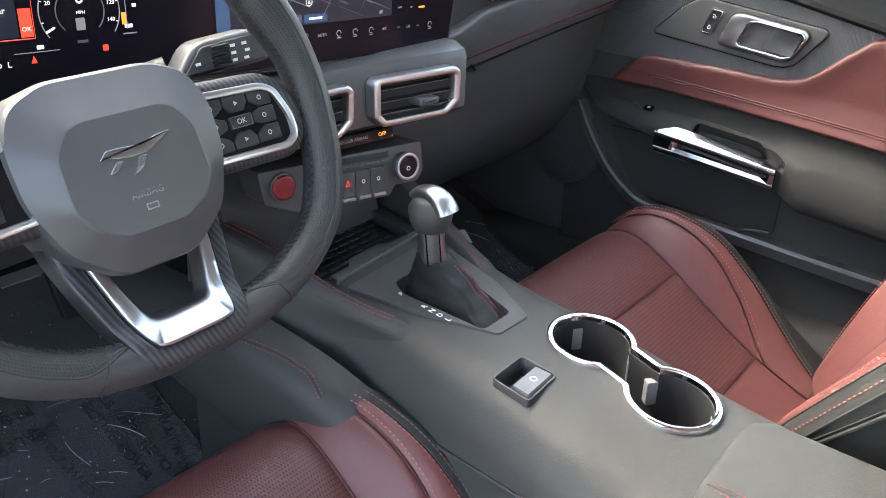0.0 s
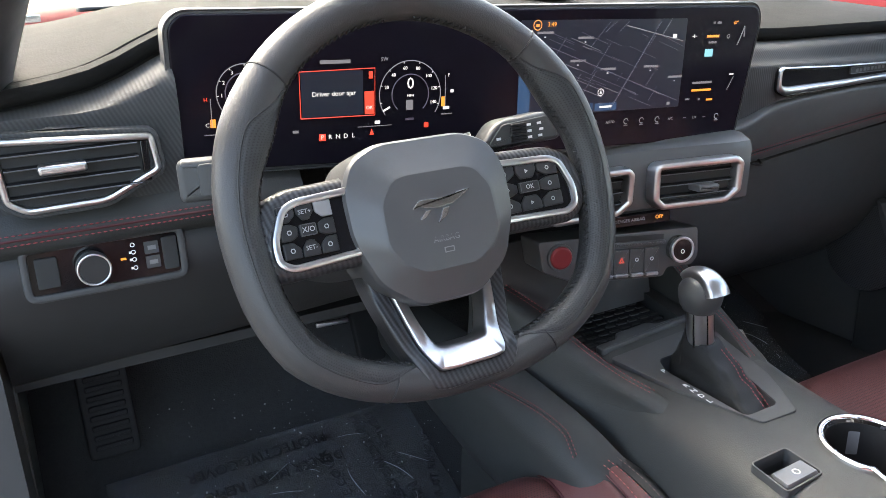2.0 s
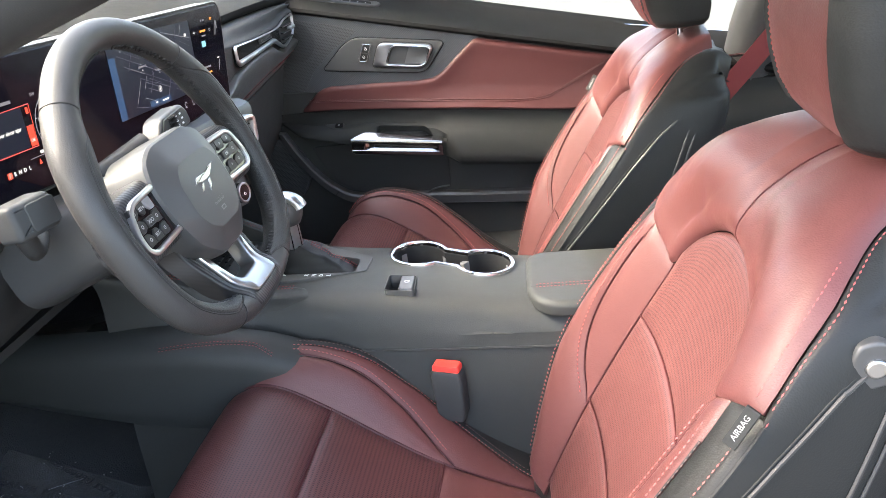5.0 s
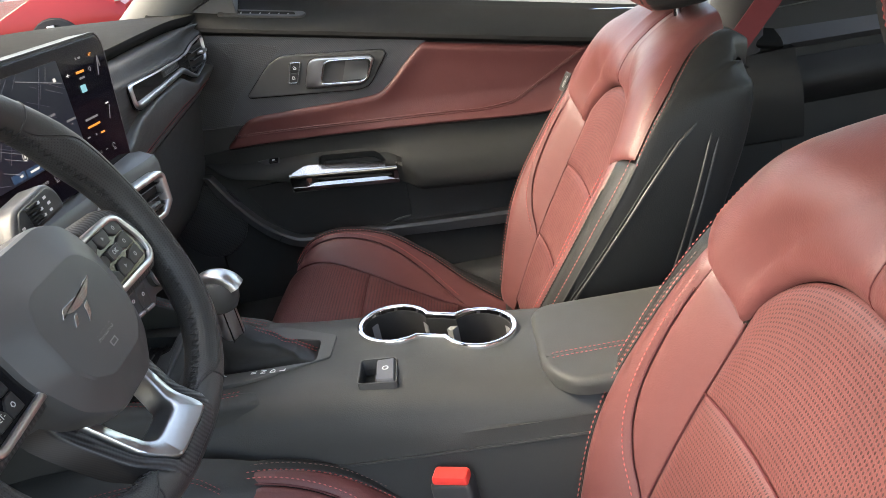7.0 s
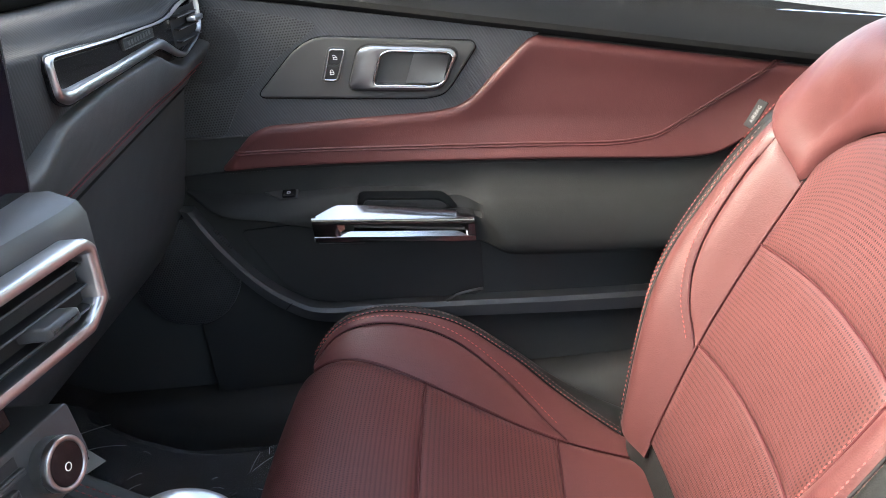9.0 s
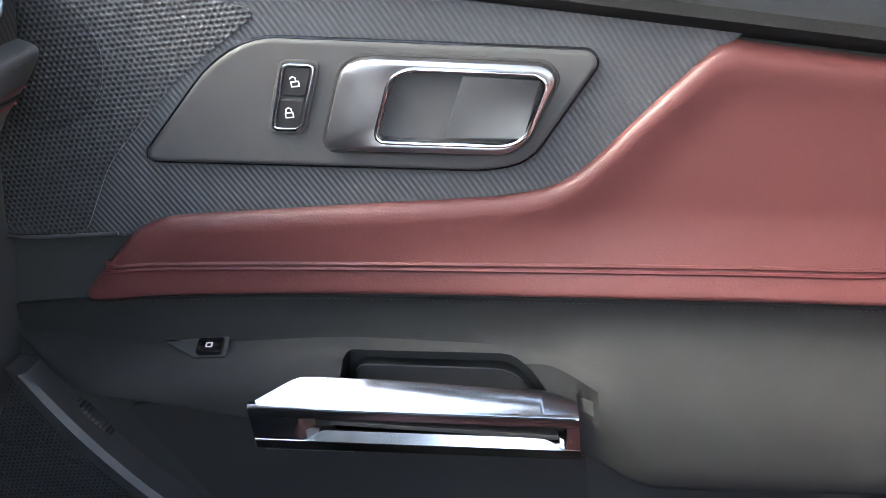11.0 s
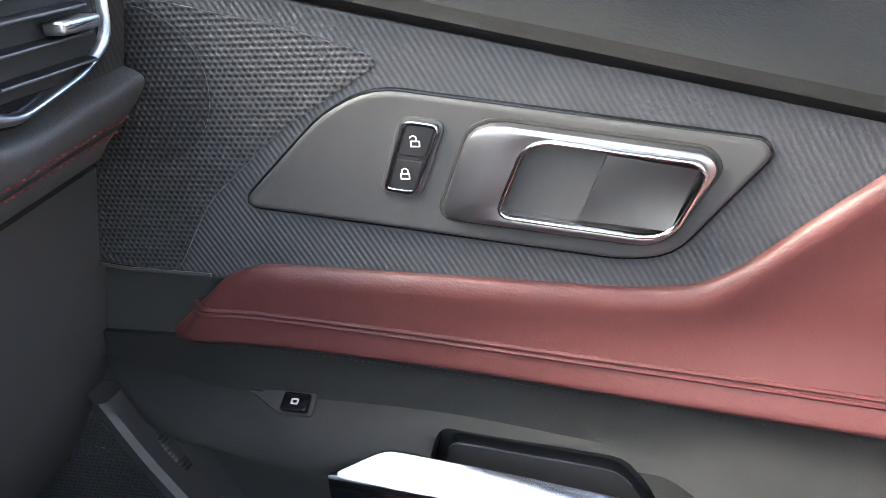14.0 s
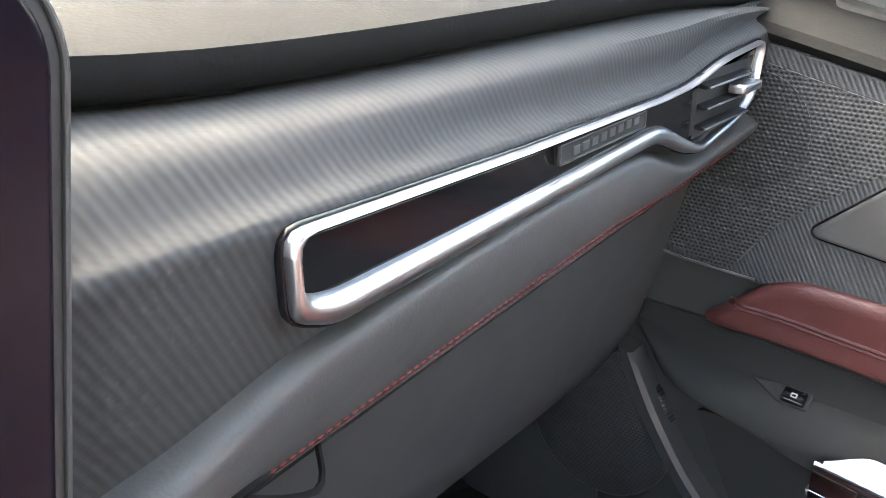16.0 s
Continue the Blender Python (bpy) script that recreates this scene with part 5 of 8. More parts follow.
# message in the middle of the cluster
bar(0.155, 0.375, 0.245, 0.655, ui_navy, "message_panel", 0.001)
line([(0.153, 0.37), (0.262, 0.366), (0.263, 0.665), (0.153, 0.657), (0.153, 0.37)], ui_red, 0.0005)
bar(0.247, 0.375, 0.261, 0.52, ui_red, "message_button")
letters("OK", 0.0052, px(0.254, 0.415), ui_white, disp)
letters("Driver door ajar", 0.0068, px(0.202, 0.515), ui_white, disp)
bar(0.183, 0.700, 0.227, 0.722, ui_grey)
letters("SW", 0.0055, px(0.278, 0.717), ui_grey, disp)
bar(0.254, 0.60, 0.260, 0.645, ui_red, "door_symbol", 0.0006)
# speedometer
SU, SV, SR = 0.318, 0.485, 0.0345
arc(SU, SV, SR, 215, -35, ui_grey)
arc(SU, SV, SR * 0.60, 225, -45, ui_dim, 0.0006)
for k in range(8):
    a = radians(lerp(205, -25, (k + 0.4) / 7.6))
    c, s = math.cos(a), math.sin(a)
    part("tick", tube([scr(SU * DW + c * SR * 0.94, SV * DH + s * SR * 0.94, GW), scr(SU * DW + c * SR, SV * DH + s * SR, GW)], 0.0004, 4), ui_white, disp)
    if k:
        letters(str(20 * k), 0.0050, at(scr, SU * DW + c * SR * 0.80, SV * DH + s * SR * 0.80, GW), ui_white, disp, "numeral")
part("needle", tube([scr(SU * DW + SR * 0.75 * math.cos(radians(207)), SV * DH + SR * 0.75 * math.sin(radians(207)), GW), scr(SU * DW + SR * math.cos(radians(207)), SV * DH + SR * math.sin(radians(207)), GW)], 0.0010, 4), ui_white, disp)
letters("0", 0.0165, px(SU, 0.555), ui_white, disp, "numeral")
letters("MPH", 0.0038, px(SU, 0.478), ui_white, disp)
bar(0.311, 0.385, 0.322, 0.45, ui_grey, "speed_sign", 0.0008)
for k, w in enumerate("PRNDL"):
    if k == 0:
        bar(0.178, 0.222, 0.188, 0.265, ui_red, "gear_box", 0.0008)
    letters(w, 0.0066, px(0.183 + 0.0115 * k, 0.243), ui_white, disp, "gear_letter")
bar(0.236, 0.292, 0.288, 0.296, ui_grey)
bar(0.262, 0.307, 0.270, 0.328, ui_white, "car_symbol", 0.0008)
bar(0.141, 0.282, 0.149, 0.298, ui_grey)
part("warning_symbol", slab([(0.2535 * DW, 0.238 * DH), (0.2605 * DW, 0.238 * DH), (0.257 * DW, 0.278 * DH)], lambda a, b, w=0: scr(a, b, w + GW), 0.0003, 0.00005), ui_red, disp)
bar(0.340, 0.262, 0.347, 0.295, ui_red, "door_symbol", 0.0008)
bar(0.310, 0.318, 0.323, 0.332, ui_dim)
letters("F", 0.005, px(0.380, 0.60), ui_white, disp, "numeral")
line([(0.374, 0.37), (0.374, 0.60)], ui_grey, 0.0004)
bar(0.368, 0.395, 0.374, 0.46, ui_orange)
bar(0.371, 0.375, 0.381, 0.395, ui_white)
bar(0.383, 0.485, 0.388, 0.505, ui_white)
bar(0.368, 0.340, 0.386, 0.347, ui_grey)
# map on the middle screen
bar(0.500, 0.28, 0.826, 0.945, ui_navy, "map_area", 0.002)
bar(0.500, 0.28, 0.522, 0.80, ui_blue, "map_side_bar", 0.002)
rnd = random.Random(4)
for k in range(44):
    a, b = rnd.uniform(0.535, 0.80), rnd.uniform(0.34, 0.86)
    ln, d = rnd.uniform(0.015, 0.07), rnd.choice(((1, -0.75), (1, -0.75), (0.5, 1.5)))
    e = (min(0.822, a + ln * d[0]), max(0.30, min(0.93, b + ln * d[1] * 2.2)))
    line([(a, b), e], ui_dim if k % 4 else ui_grey, 0.0003, "road")
line([(0.53, 0.80), (0.82, 0.33)], ui_dim, 0.0005, "road")
line([(0.68, 0.30), (0.77, 0.93)], ui_dim, 0.0005, "road")
line([(0.70, 0.90), (0.82, 0.78)], ui_grey, 0.0005, "road")
for a, b in ((0.606, 0.812), (0.594, 0.652), (0.654, 0.586), (0.742, 0.592), (0.796, 0.505), (0.53, 0.852)):
    bar(a, b, a + 0.030, b + 0.016, ui_grey, "street_label")
    bar(a + 0.013, b - 0.026, a + 0.016, b - 0.018, ui_white, "map_pin")
arc(0.658, 0.426, 0.0040, 0, 360, ui_white, 0.0005, 16, "position_mark")
part("position_arrow", slab([(0.6555 * DW, 0.416 * DH), (0.6605 * DW, 0.416 * DH), (0.658 * DW, 0.442 * DH)], lambda a, b, w=0: scr(a, b, w + GW), 0.0003, 0.00005), ui_white, disp)
bar(0.610, 0.295, 0.644, 0.350, ui_blue, "map_button", 0.001)
bar(0.648, 0.290, 0.692, 0.345, ui_blue, "map_button", 0.001)
bar(0.630, 0.315, 0.638, 0.332, ui_white)
bar(0.657, 0.310, 0.683, 0.325, ui_white)
arc(0.530, 0.911, 0.0052, 0, 360, ui_orange, 0.0006, 18, "home_symbol")
bar(0.527, 0.900, 0.533, 0.918, ui_orange, "home_symbol")
letters("3:49", 0.0068, px(0.556, 0.914), ui_orange, disp, "clock")
letters("67°", 0.0058, px(0.936, 0.907), ui_orange, disp)
bar(0.884, 0.902, 0.889, 0.918, ui_grey)
bar(0.893, 0.902, 0.902, 0.918, ui_grey)
bar(0.798, 0.805, 0.806, 0.832, ui_white, "map_symbol", 0.0005)
bar(0.840, 0.810, 0.850, 0.814, ui_white)
bar(0.8443, 0.800, 0.8457, 0.824, ui_white)
bar(0.873, 0.800, 0.900, 0.818, ui_orange)
bar(0.878, 0.755, 0.896, 0.769, ui_grey)
bar(0.872, 0.655, 0.890, 0.712, ui_cyan, "station_picture", 0.0008)
bar(0.852, 0.448, 0.896, 0.464, ui_grey)
bar(0.852, 0.390, 0.896, 0.406, ui_orange)
bar(0.840, 0.325, 0.849, 0.336, ui_grey)
bar(0.869, 0.318, 0.873, 0.332, ui_grey)
bar(0.888, 0.312, 0.902, 0.326, ui_orange)
arc(0.922, 0.805, 0.0022, 0, 360, ui_grey, 0.0005, 12, "profile_symbol")
line([(0.944, 0.74), (0.950, 0.80), (0.957, 0.88), (0.958, 0.80)], ui_grey, 0.0008, "car_outline")
line([(0.933, 0.39), (0.939, 0.44), (0.945, 0.49)], ui_grey, 0.0006, "car_outline")
bar(0.935, 0.505, 0.945, 0.515, ui_white)
bar(0.799, 0.300, 0.806, 0.322, ui_grey, "zoom_symbol", 0.0005)
for k, u in enumerate((0.651, 0.682, 0.715, 0.748, 0.782, 0.811, 0.843, 0.865, 0.888, 0.917)):
    vv = 0.200 - 0.0022 * k
    if k in (1, 5, 7):
        letters({1: "AUTO", 5: "A/C", 7: "LO"}[k], 0.0046, px(u, vv), ui_grey, disp)
    elif k in (6, 8):
        bar(u - 0.003, vv - 0.003, u + 0.003, vv + 0.003, ui_grey)
    else:
        arc(u, vv, 0.0032, 0, 300, ui_grey, 0.0005, 10, "climate_symbol")
        bar(u - 0.004, vv - 0.035, u + 0.004, vv - 0.028, ui_grey)

loop = thing("cable_loop", (0.90, 0.72, 0.88), "thin black cable loop hanging under the dashboard pad", "cable")
part("wire", tube(spline([(0.86, 0.735, 0.892), (0.872, 0.712, 0.894), (0.905, 0.708, 0.905), (0.925, 0.716, 0.897), (0.915, 0.722, 0.888), (0.945, 0.712, 0.878), (0.965, 0.735, 0.880)], 30), 0.0018, 6), rubber, loop)

# ---- steering wheel ----
WC = Vector((0.286, 0.512, 0.974))
TILT = radians(21)
wm = basis(WC, (1, 0, 0.012), (0, math.sin(TILT), math.cos(TILT)))
sw_ = thing("steering_wheel", WC, "flat-bottomed black leather steering wheel with silver and carbon spokes", "steering wheel")


def rim_pt(a):
    """A round rim whose lower half is squarer, with a flat bottom; its place from the rim's own middle."""
    c, s = math.cos(a), math.sin(a)
    n = 2.0 + 0.30 * max(0.0, min(1.0, -s * 3))
    r = 0.166 / (abs(c) ** n + abs(s) ** n) ** (1 / n)
    x, y = r * c, r * s
    if y < -0.10:
        y = -0.10 - (-y - 0.10) * 0.76
    return x, y


def rim_at(a, t, up=0.0):
    """A point on the rim's skin: t turns round the section, 0 outside, 90 degrees in front, 180 inside."""
    x, y = rim_pt(a)
    d = Vector((x, y)).normalized()
    dg = math.degrees(a) % 360
    near = min(abs(dg - q) if abs(dg - q) < 180 else 360 - abs(dg - q) for q in (27, 153))
    fat = math.exp(-((near / 13.0) ** 2))
    c, s = math.cos(t), math.sin(t)
    ru = (0.0162 + up) * c * (1.0 + (0.42 * fat if c < 0 else 0.10 * fat))
    rw = (0.0168 + up) * s * (1.0 + 0.12 * fat)
    return wm(x + d.x * ru + 0.005, y + d.y * ru + 0.006, rw + 0.006)


def rim_section(a, n=24):
    return [rim_at(a, 2 * math.pi * k / n) for k in range(n)]


def rim_piece(nm, a0, a1, mat, label=""):
    n = max(6, int(abs(a1 - a0) / 4))
    return part(nm, loft([rim_section(radians(lerp(a0, a1, k / n))) for k in range(n + 1)]), mat, sw_, label)


def rim_grip(a0, a1):
    """Perforated leather along the inside of the rim, over the smooth outer half."""
    def edge(u):
        return lerp(150, 88, min(1.0, ease(0.0, 0.16, u) * ease(1.0, 0.88, u)))
    gr = part("rim_grip", sheet(lambda u, v: rim_at(radians(lerp(a0, a1, u)), radians(lerp(edge(u), 285, v)), 0.0007 - 0.0012 * (1 - ease(0.0, 0.05, v))), 60, 22, 0.0, (0.33, 0.057)), black_perforated, sw_, "perforated black leather grip", angle=70)
    part("grip_seam", tube([rim_at(radians(lerp(a0, a1, k / 60)), radians(edge(k / 60) - 1.0), 0.0001) for k in range(61)], 0.0007, 5), black_thread, gr)
    return gr


rim_piece("rim_top", 45.6, 136.4, wheel_leather, "smooth black leather rim")
rim_piece("rim_side", -64, 45, wheel_leather)
rim_piece("rim_side", 137, 244, wheel_leather)
rim_piece("rim_bottom", 244.6, 295.4, wheel_leather)
rim_grip(137.5, 252)
rim_grip(44.5, -72)
for a in (45.3, 136.7, 244.3, 295.7):
    part("rim_seam", tube(rim_section(radians(a)), 0.0008, 5, closed=True), black_thread, sw_)
lace = []
for k in range(300):
    a = radians(-265 + 350 * k / 299)
    lace.append(rim_at(a, radians(158 if k % 2 else 176), 0.0011))
part("rim_lacing", tube(lace, 0.00085, 5), black_thread, sw_, "black lacing round the inside of the rim")

def both(half):
    return half + [(-x, y) for x, y in half[::-1]]


hub_ol = rounded(both([(0.040, 0.0555), (0.066, 0.044), (0.0765, 0.020), (0.0755, -0.018), (0.060, -0.058), (0.028, -0.0825)]), 0.011, 4)
hub_face = rounded(both([(0.030, 0.0265), (0.041, 0.0225), (0.0525, 0.006), (0.0535, -0.030), (0.042, -0.0475), (0.024, -0.0575)]), 0.006, 4)
HUBR = [(0.0, 1.0, -0.034), (0.0, 1.0, 0.0085), (0.03, 1.0, 0.0145), (0.10, 1.0, 0.0182), (0.93, 1.0, 0.0275), (1.0, 0.985, 0.0290), (1.0, 0.94, 0.0298), (1.0, 0.4, 0.0306)]
hub = part("airbag_cover", loft([[wm(lerp(p.x, q.x, f) * k - 0.004, lerp(p.y, q.y, f) * k - 0.014 * (1 - k), w) for p, q in zip(hub_ol, hub_face)] for f, k, w in HUBR]), satin_plastic, sw_, "faceted matt grey airbag cover", angle=16)
EW = 0.0304
emblem_metal = plain("dark_chrome", (0.42, 0.42, 0.43), 0.22, 1.0, depth=0)
for pts_ in ([(-0.026, 0.000), (-0.019, 0.0065), (-0.008, 0.0062), (0.008, 0.0052), (0.017, 0.0085), (0.030, 0.0095), (0.021, 0.0045), (0.011, -0.0005), (-0.002, -0.0018), (-0.013, -0.0008), (-0.020, 0.0022)], [(-0.014, -0.0022), (-0.009, -0.0026), (-0.016, -0.0088), (-0.0215, -0.0095)], [(0.001, -0.003), (0.0085, -0.0018), (0.003, -0.010), (-0.006, -0.0145), (-0.0015, -0.0085)]):
    part("emblem", slab(rounded(pts_, 0.0015, 2), at(wm, -0.004, -0.004), EW + 0.0010, 0.0004, EW - 0.001), emblem_metal, hub, "small chrome emblem")
letters("AIRBAG", 0.0070, at(wm, -0.0045, -0.0310, EW), print_grey, hub)
part("seat_symbol", rim(rect(-0.0085, -0.0425, 0.0005, -0.0380), 0.0008, wm, EW + 0.0003, 0.0001, EW - 0.001), print_grey, hub)
part("column_cover", loft([[wm(x * s, y * s - 0.012, w) for x, y in rounded([(0.06, 0.055), (0.065, -0.02), (0.03, -0.036), (-0.03, -0.036), (-0.065, -0.02), (-0.06, 0.055)], 0.02)] for s, w in ((0.80, -0.030), (0.95, -0.05), (1.05, -0.12), (1.15, -0.20))]), satin_plastic, sw_, "grey plastic column shroud")
for s in (1, -1):
    mp = lambda u, v, w=0.0, s=s: wm(s * u, v, w)  # noqa: E731
    arm_ = rounded([(0.060, 0.034), (0.126, 0.0315), (0.146, 0.022), (0.1565, 0.0), (0.1545, -0.027), (0.140, -0.0405), (0.060, -0.038)], 0.010)
    spoke = part("side_spoke", sweep(arm_, [(0, -0.022), (0, 0.004), (0.002, 0.0095), (0.006, 0.0122)], mp), carbon_wheel, sw_, "carbon-pattern spoke")
    ub = 0.062 if s > 0 else 0.070
    brk = rounded([(ub, 0.0250), (0.120, 0.0225), (0.132, 0.0165), (0.1425, -0.008), (0.1415, -0.026), (0.130, -0.0335), (ub, -0.0305)], [0, 0.006, 0.006, 0.008, 0.006, 0.006, 0])
    part("spoke_bracket", rim(brk, 0.0062, mp, 0.0175, 0.002, 0.008), satin_silver, spoke, "satin silver button surround")
    part("button_plate", slab(inset(brk, 0.0058), mp, 0.0142, 0.0005, 0.008), gloss_black, spoke)
    u0, pu, hu = (0.0700, 0.0225, 0.0106) if s > 0 else (0.0970, 0.0150, 0.0069)
    v0, pv, hv = -0.0025, 0.0140, 0.0064
    for r_ in range(3):
        for c_ in range(3):
            cu, cv = u0 + pu * c_, v0 + pv * (1 - r_)
            sx, sy, k_ = c_ - 1, 1 - r_, 0.0042
            x0, x1, y0, y1 = cu - hu, cu + hu, cv - hv, cv + hv
            if sx and sy:
                ix, iy, ox, oy = (x1, y0, x0, y1) if sx < 0 and sy > 0 else (x0, y0, x1, y1) if sy > 0 else (x1, y1, x0, y0) if sx < 0 else (x0, y1, x1, y0)
                ol_ = [(ox, oy), (ix, oy), (ix, lerp(iy, oy, 0.40)), (lerp(ix, ox, 0.40), iy), (ox, iy)]
            elif sy:
                yo, yi = (y1, y0) if sy > 0 else (y0, y1)
                ol_ = [(x0, yo), (x1, yo), (x1, lerp(yi, yo, 0.45)), (x1 - k_, yi), (x0 + k_, yi), (x0, lerp(yi, yo, 0.45))]
            elif sx:
                xo, xi = (x1, x0) if sx > 0 else (x0, x1)
                ol_ = [(xo, y0), (xo, y1), (lerp(xi, xo, 0.40), y1), (xi, y1 - 0.003), (xi, y0 + 0.003), (lerp(xi, xo, 0.40), y0)]
            else:
                ol_ = rect(cu - hu * 0.92, cv - hv * 0.72, cu + hu * 0.92, cv + hv * 0.72)
            ol_ = ol_ if sum(ol_[k - 1][0] * ol_[k][1] - ol_[k][0] * ol_[k - 1][1] for k in range(len(ol_))) > 0 else ol_[::-1]
            mid = not sx and not sy
            pale = s < 0 and c_ == 0 and r_ == 0
            part("button", slab(rounded(ol_, 0.0010, 2), mp, 0.0178 if mid else 0.0163, 0.0009, 0.011, 2), print_grey if pale else button_black, spoke)
            if mid:
                part("button_rim", rim(rounded(ol_, 0.001, 2), 0.0007, mp, 0.0181, 0.0002, 0.016), satin_plastic, spoke)
                letters("OK" if s > 0 else "X/O", 0.0058, at(wm, s * cu, cv, 0.0179), print_soft, spoke)
            elif s < 0 and c_ == 1:
                letters("SET+" if r_ == 0 else "SET-", 0.0050, at(wm, s * cu, cv, 0.0164), print_soft, spoke)
            elif not pale:
                part("symbol", rim(ring(cu, cv, 0.0021, 6 if c_ != 1 else 3), 0.0007, mp, 0.0165, 0.0001, 0.016), print_soft, spoke)


def u_bar(outer, inner, top, b, base):
    """A bar bent along two lines of points, with rounded upper edges; its upper ends sink behind the hub."""
    o, n = spline([(x, y, 0) for x, y in outer], 41), spline([(x, y, 0) for x, y in inner], 41)
    sink = lambda y: 0.020 * max(0.0, min(1.0, (y + 0.135) / 0.07)) - 0.0115 * ease(-0.112, -0.138, y)  # noqa: E731
    return loft([[wm(lerp(p, q, f).x - 0.001, lerp(p, q, f).y + 0.003, w - sink(lerp(p, q, f).y)) for f, w in ((0, base), (0, top - b), (0.06, top - 0.3 * b), (0.16, top), (0.84, top), (0.94, top - 0.3 * b), (1, top - b), (1, base))] for p, q in zip(o, n)])


def mirrored(half):
    return [(-x, y) for x, y in half] + [(0.0, half[-1][1] - 0.0005)] + half[::-1]


V_O = mirrored([(0.068, -0.045), (0.060, -0.084), (0.051, -0.118), (0.042, -0.145), (0.030, -0.1535)])
V_M = mirrored([(0.051, -0.055), (0.045, -0.087), (0.039, -0.114), (0.033, -0.133), (0.025, -0.1385)])
V_I = mirrored([(0.039, -0.060), (0.034, -0.087), (0.028, -0.107), (0.0235, -0.116), (0.017, -0.1195)])
low_sp = part("lower_spoke", u_bar(V_O, V_M, 0.0115, 0.003, -0.014), carbon_wheel, sw_, "carbon-pattern lower spoke")
part("spoke_bracket", u_bar(V_M, V_I, 0.0150, 0.003, -0.006), satin_silver, low_sp, "satin silver V-shaped bracket")

# stalks
stalk = thing("wiper_stalk", (0.42, 0.585, 1.008), "black wiper stalk with a ridged roller behind the wheel", "stalk")
sm = basis((0.42, 0.585, 1.008), (1, 0, 0.03), (0, 0.15, 1))
part("lever", slab(rounded([(-0.048, -0.014), (-0.022, 0.014), (0.038, 0.016), (0.049, 0.006), (0.050, -0.013)], [0.004, 0.012, 0.008, 0.008, 0.006]), sm, 0.012, 0.004, -0.012), satin_plastic, stalk)
part("face", slab(rounded([(-0.038, -0.010), (-0.018, 0.010), (0.034, 0.012), (0.044, 0.003), (0.045, -0.010)], 0.004), sm, 0.0135, 0.001, 0.01), hard_plastic, stalk)
for k in range(6):
    part("roller_ridge", slab(rect(-0.010, -0.008 + 0.003 * k, 0.006, -0.006 + 0.003 * k), sm, 0.0175, 0.0006, 0.012), rubber, stalk)
for u, v in ((0.012, 0.006), (0.012, 0.0), (0.012, -0.006), (0.024, 0.006), (0.026, 0.0), (0.024, -0.006), (-0.024, -0.003)):
    part("symbol", slab(rect(u - 0.0025, v - 0.0012, u + 0.0025, v + 0.0012), sm, 0.0138, 0.0001, 0.013), print_white, stalk)
part("arm", tube([sm(-0.04, -0.004, -0.008), (0.33, 0.62, 0.985), (0.30, 0.64, 0.975)], 0.011, 10), hard_plastic, stalk)
st2 = thing("turn_signal_stalk", (0.12, 0.582, 1.003), "grey turn signal stalk behind the wheel", "stalk")
s2 = basis((0.122, 0.582, 1.006), (1, -0.25, 0.02), (0, 0.15, 1))
part("lever", slab(rounded(rect(-0.022, -0.017, 0.026, 0.017), 0.006), s2, 0.012, 0.005, -0.014), hard_plastic, st2)
part("end_cap", slab(rounded(rect(-0.006, -0.013, 0.026, 0.013), 0.004), s2, 0.0135, 0.001, 0.01), hard_plastic, st2)
part("arm", tube(spline([s2(0.01, -0.005, -0.01), (0.15, 0.61, 0.985), (0.17, 0.62, 0.955), (0.21, 0.64, 0.955)], 10), 0.010, 10), hard_plastic, st2)

# ---- centre stack ----
stack = thing("centre_stack", (0.66, 0.70, 0.80), "black centre stack with silver-framed air vents and switches", "centre stack")
VY0 = curve1([(0.50, 0.668), (0.66, 0.652), (0.80, 0.622)])
cs_mp = lambda x, z, w=0.0: Vector((x, VY0(x) + (0.90 - z) * -0.25 * 0 - w, z))  # noqa: E731
body = []
for x in [0.47 + 0.345 * k / 16 for k in range(17)]:
    e = 1 - 0.25 * max(0, (abs(x - 0.645) - 0.13) / 0.04)
    y = VY0(x)
    body.append([Vector((x, yy, zz)) for yy, zz in ((0.76, 0.956), (y + 0.022, 0.953), (y + 0.006, 0.945), (y + 0.002, 0.936), (y + 0.004, 0.872), (y + 0.012, 0.865), (y + 0.05, 0.852), (0.76, 0.84))])
part("vent_housing", loft(body), satin_plastic, stack, "dark grey vent housing")


def stack_vent(x0, x1, tab):
    z0, z1 = 0.873, 0.932
    o = rounded([(x0, z0 + 0.012), (x0 + 0.012, z0), (x1 - 0.022, z0), (x1 - 0.002, z0 + 0.014), (x1, z1 - 0.008), (x1 - 0.008, z1), (x0 + 0.006, z1), (x0, z1 - 0.006)], 0.004, 3)
    v = part("air_vent", rim(o, 0.0085, cs_mp, 0.016, 0.003), satin_silver, stack, "silver-framed centre air vent")
    part("vent_back", slab(inset(o, 0.007), cs_mp, 0.003, 0.0003, 0.0005), dark_plastic, v)
    vent_slats(v, lambda x, z, w=0: cs_mp(x, z, w + 0.0025), x0 + 0.010, x1 - 0.012, z0 + 0.008, z1 - 0.008, 3)
    part("tab", slab(rounded(rect(tab - 0.014, 0.893, tab + 0.014, 0.902), 0.003), cs_mp, 0.026, 0.003, 0.006), satin_plastic, v)
    return v


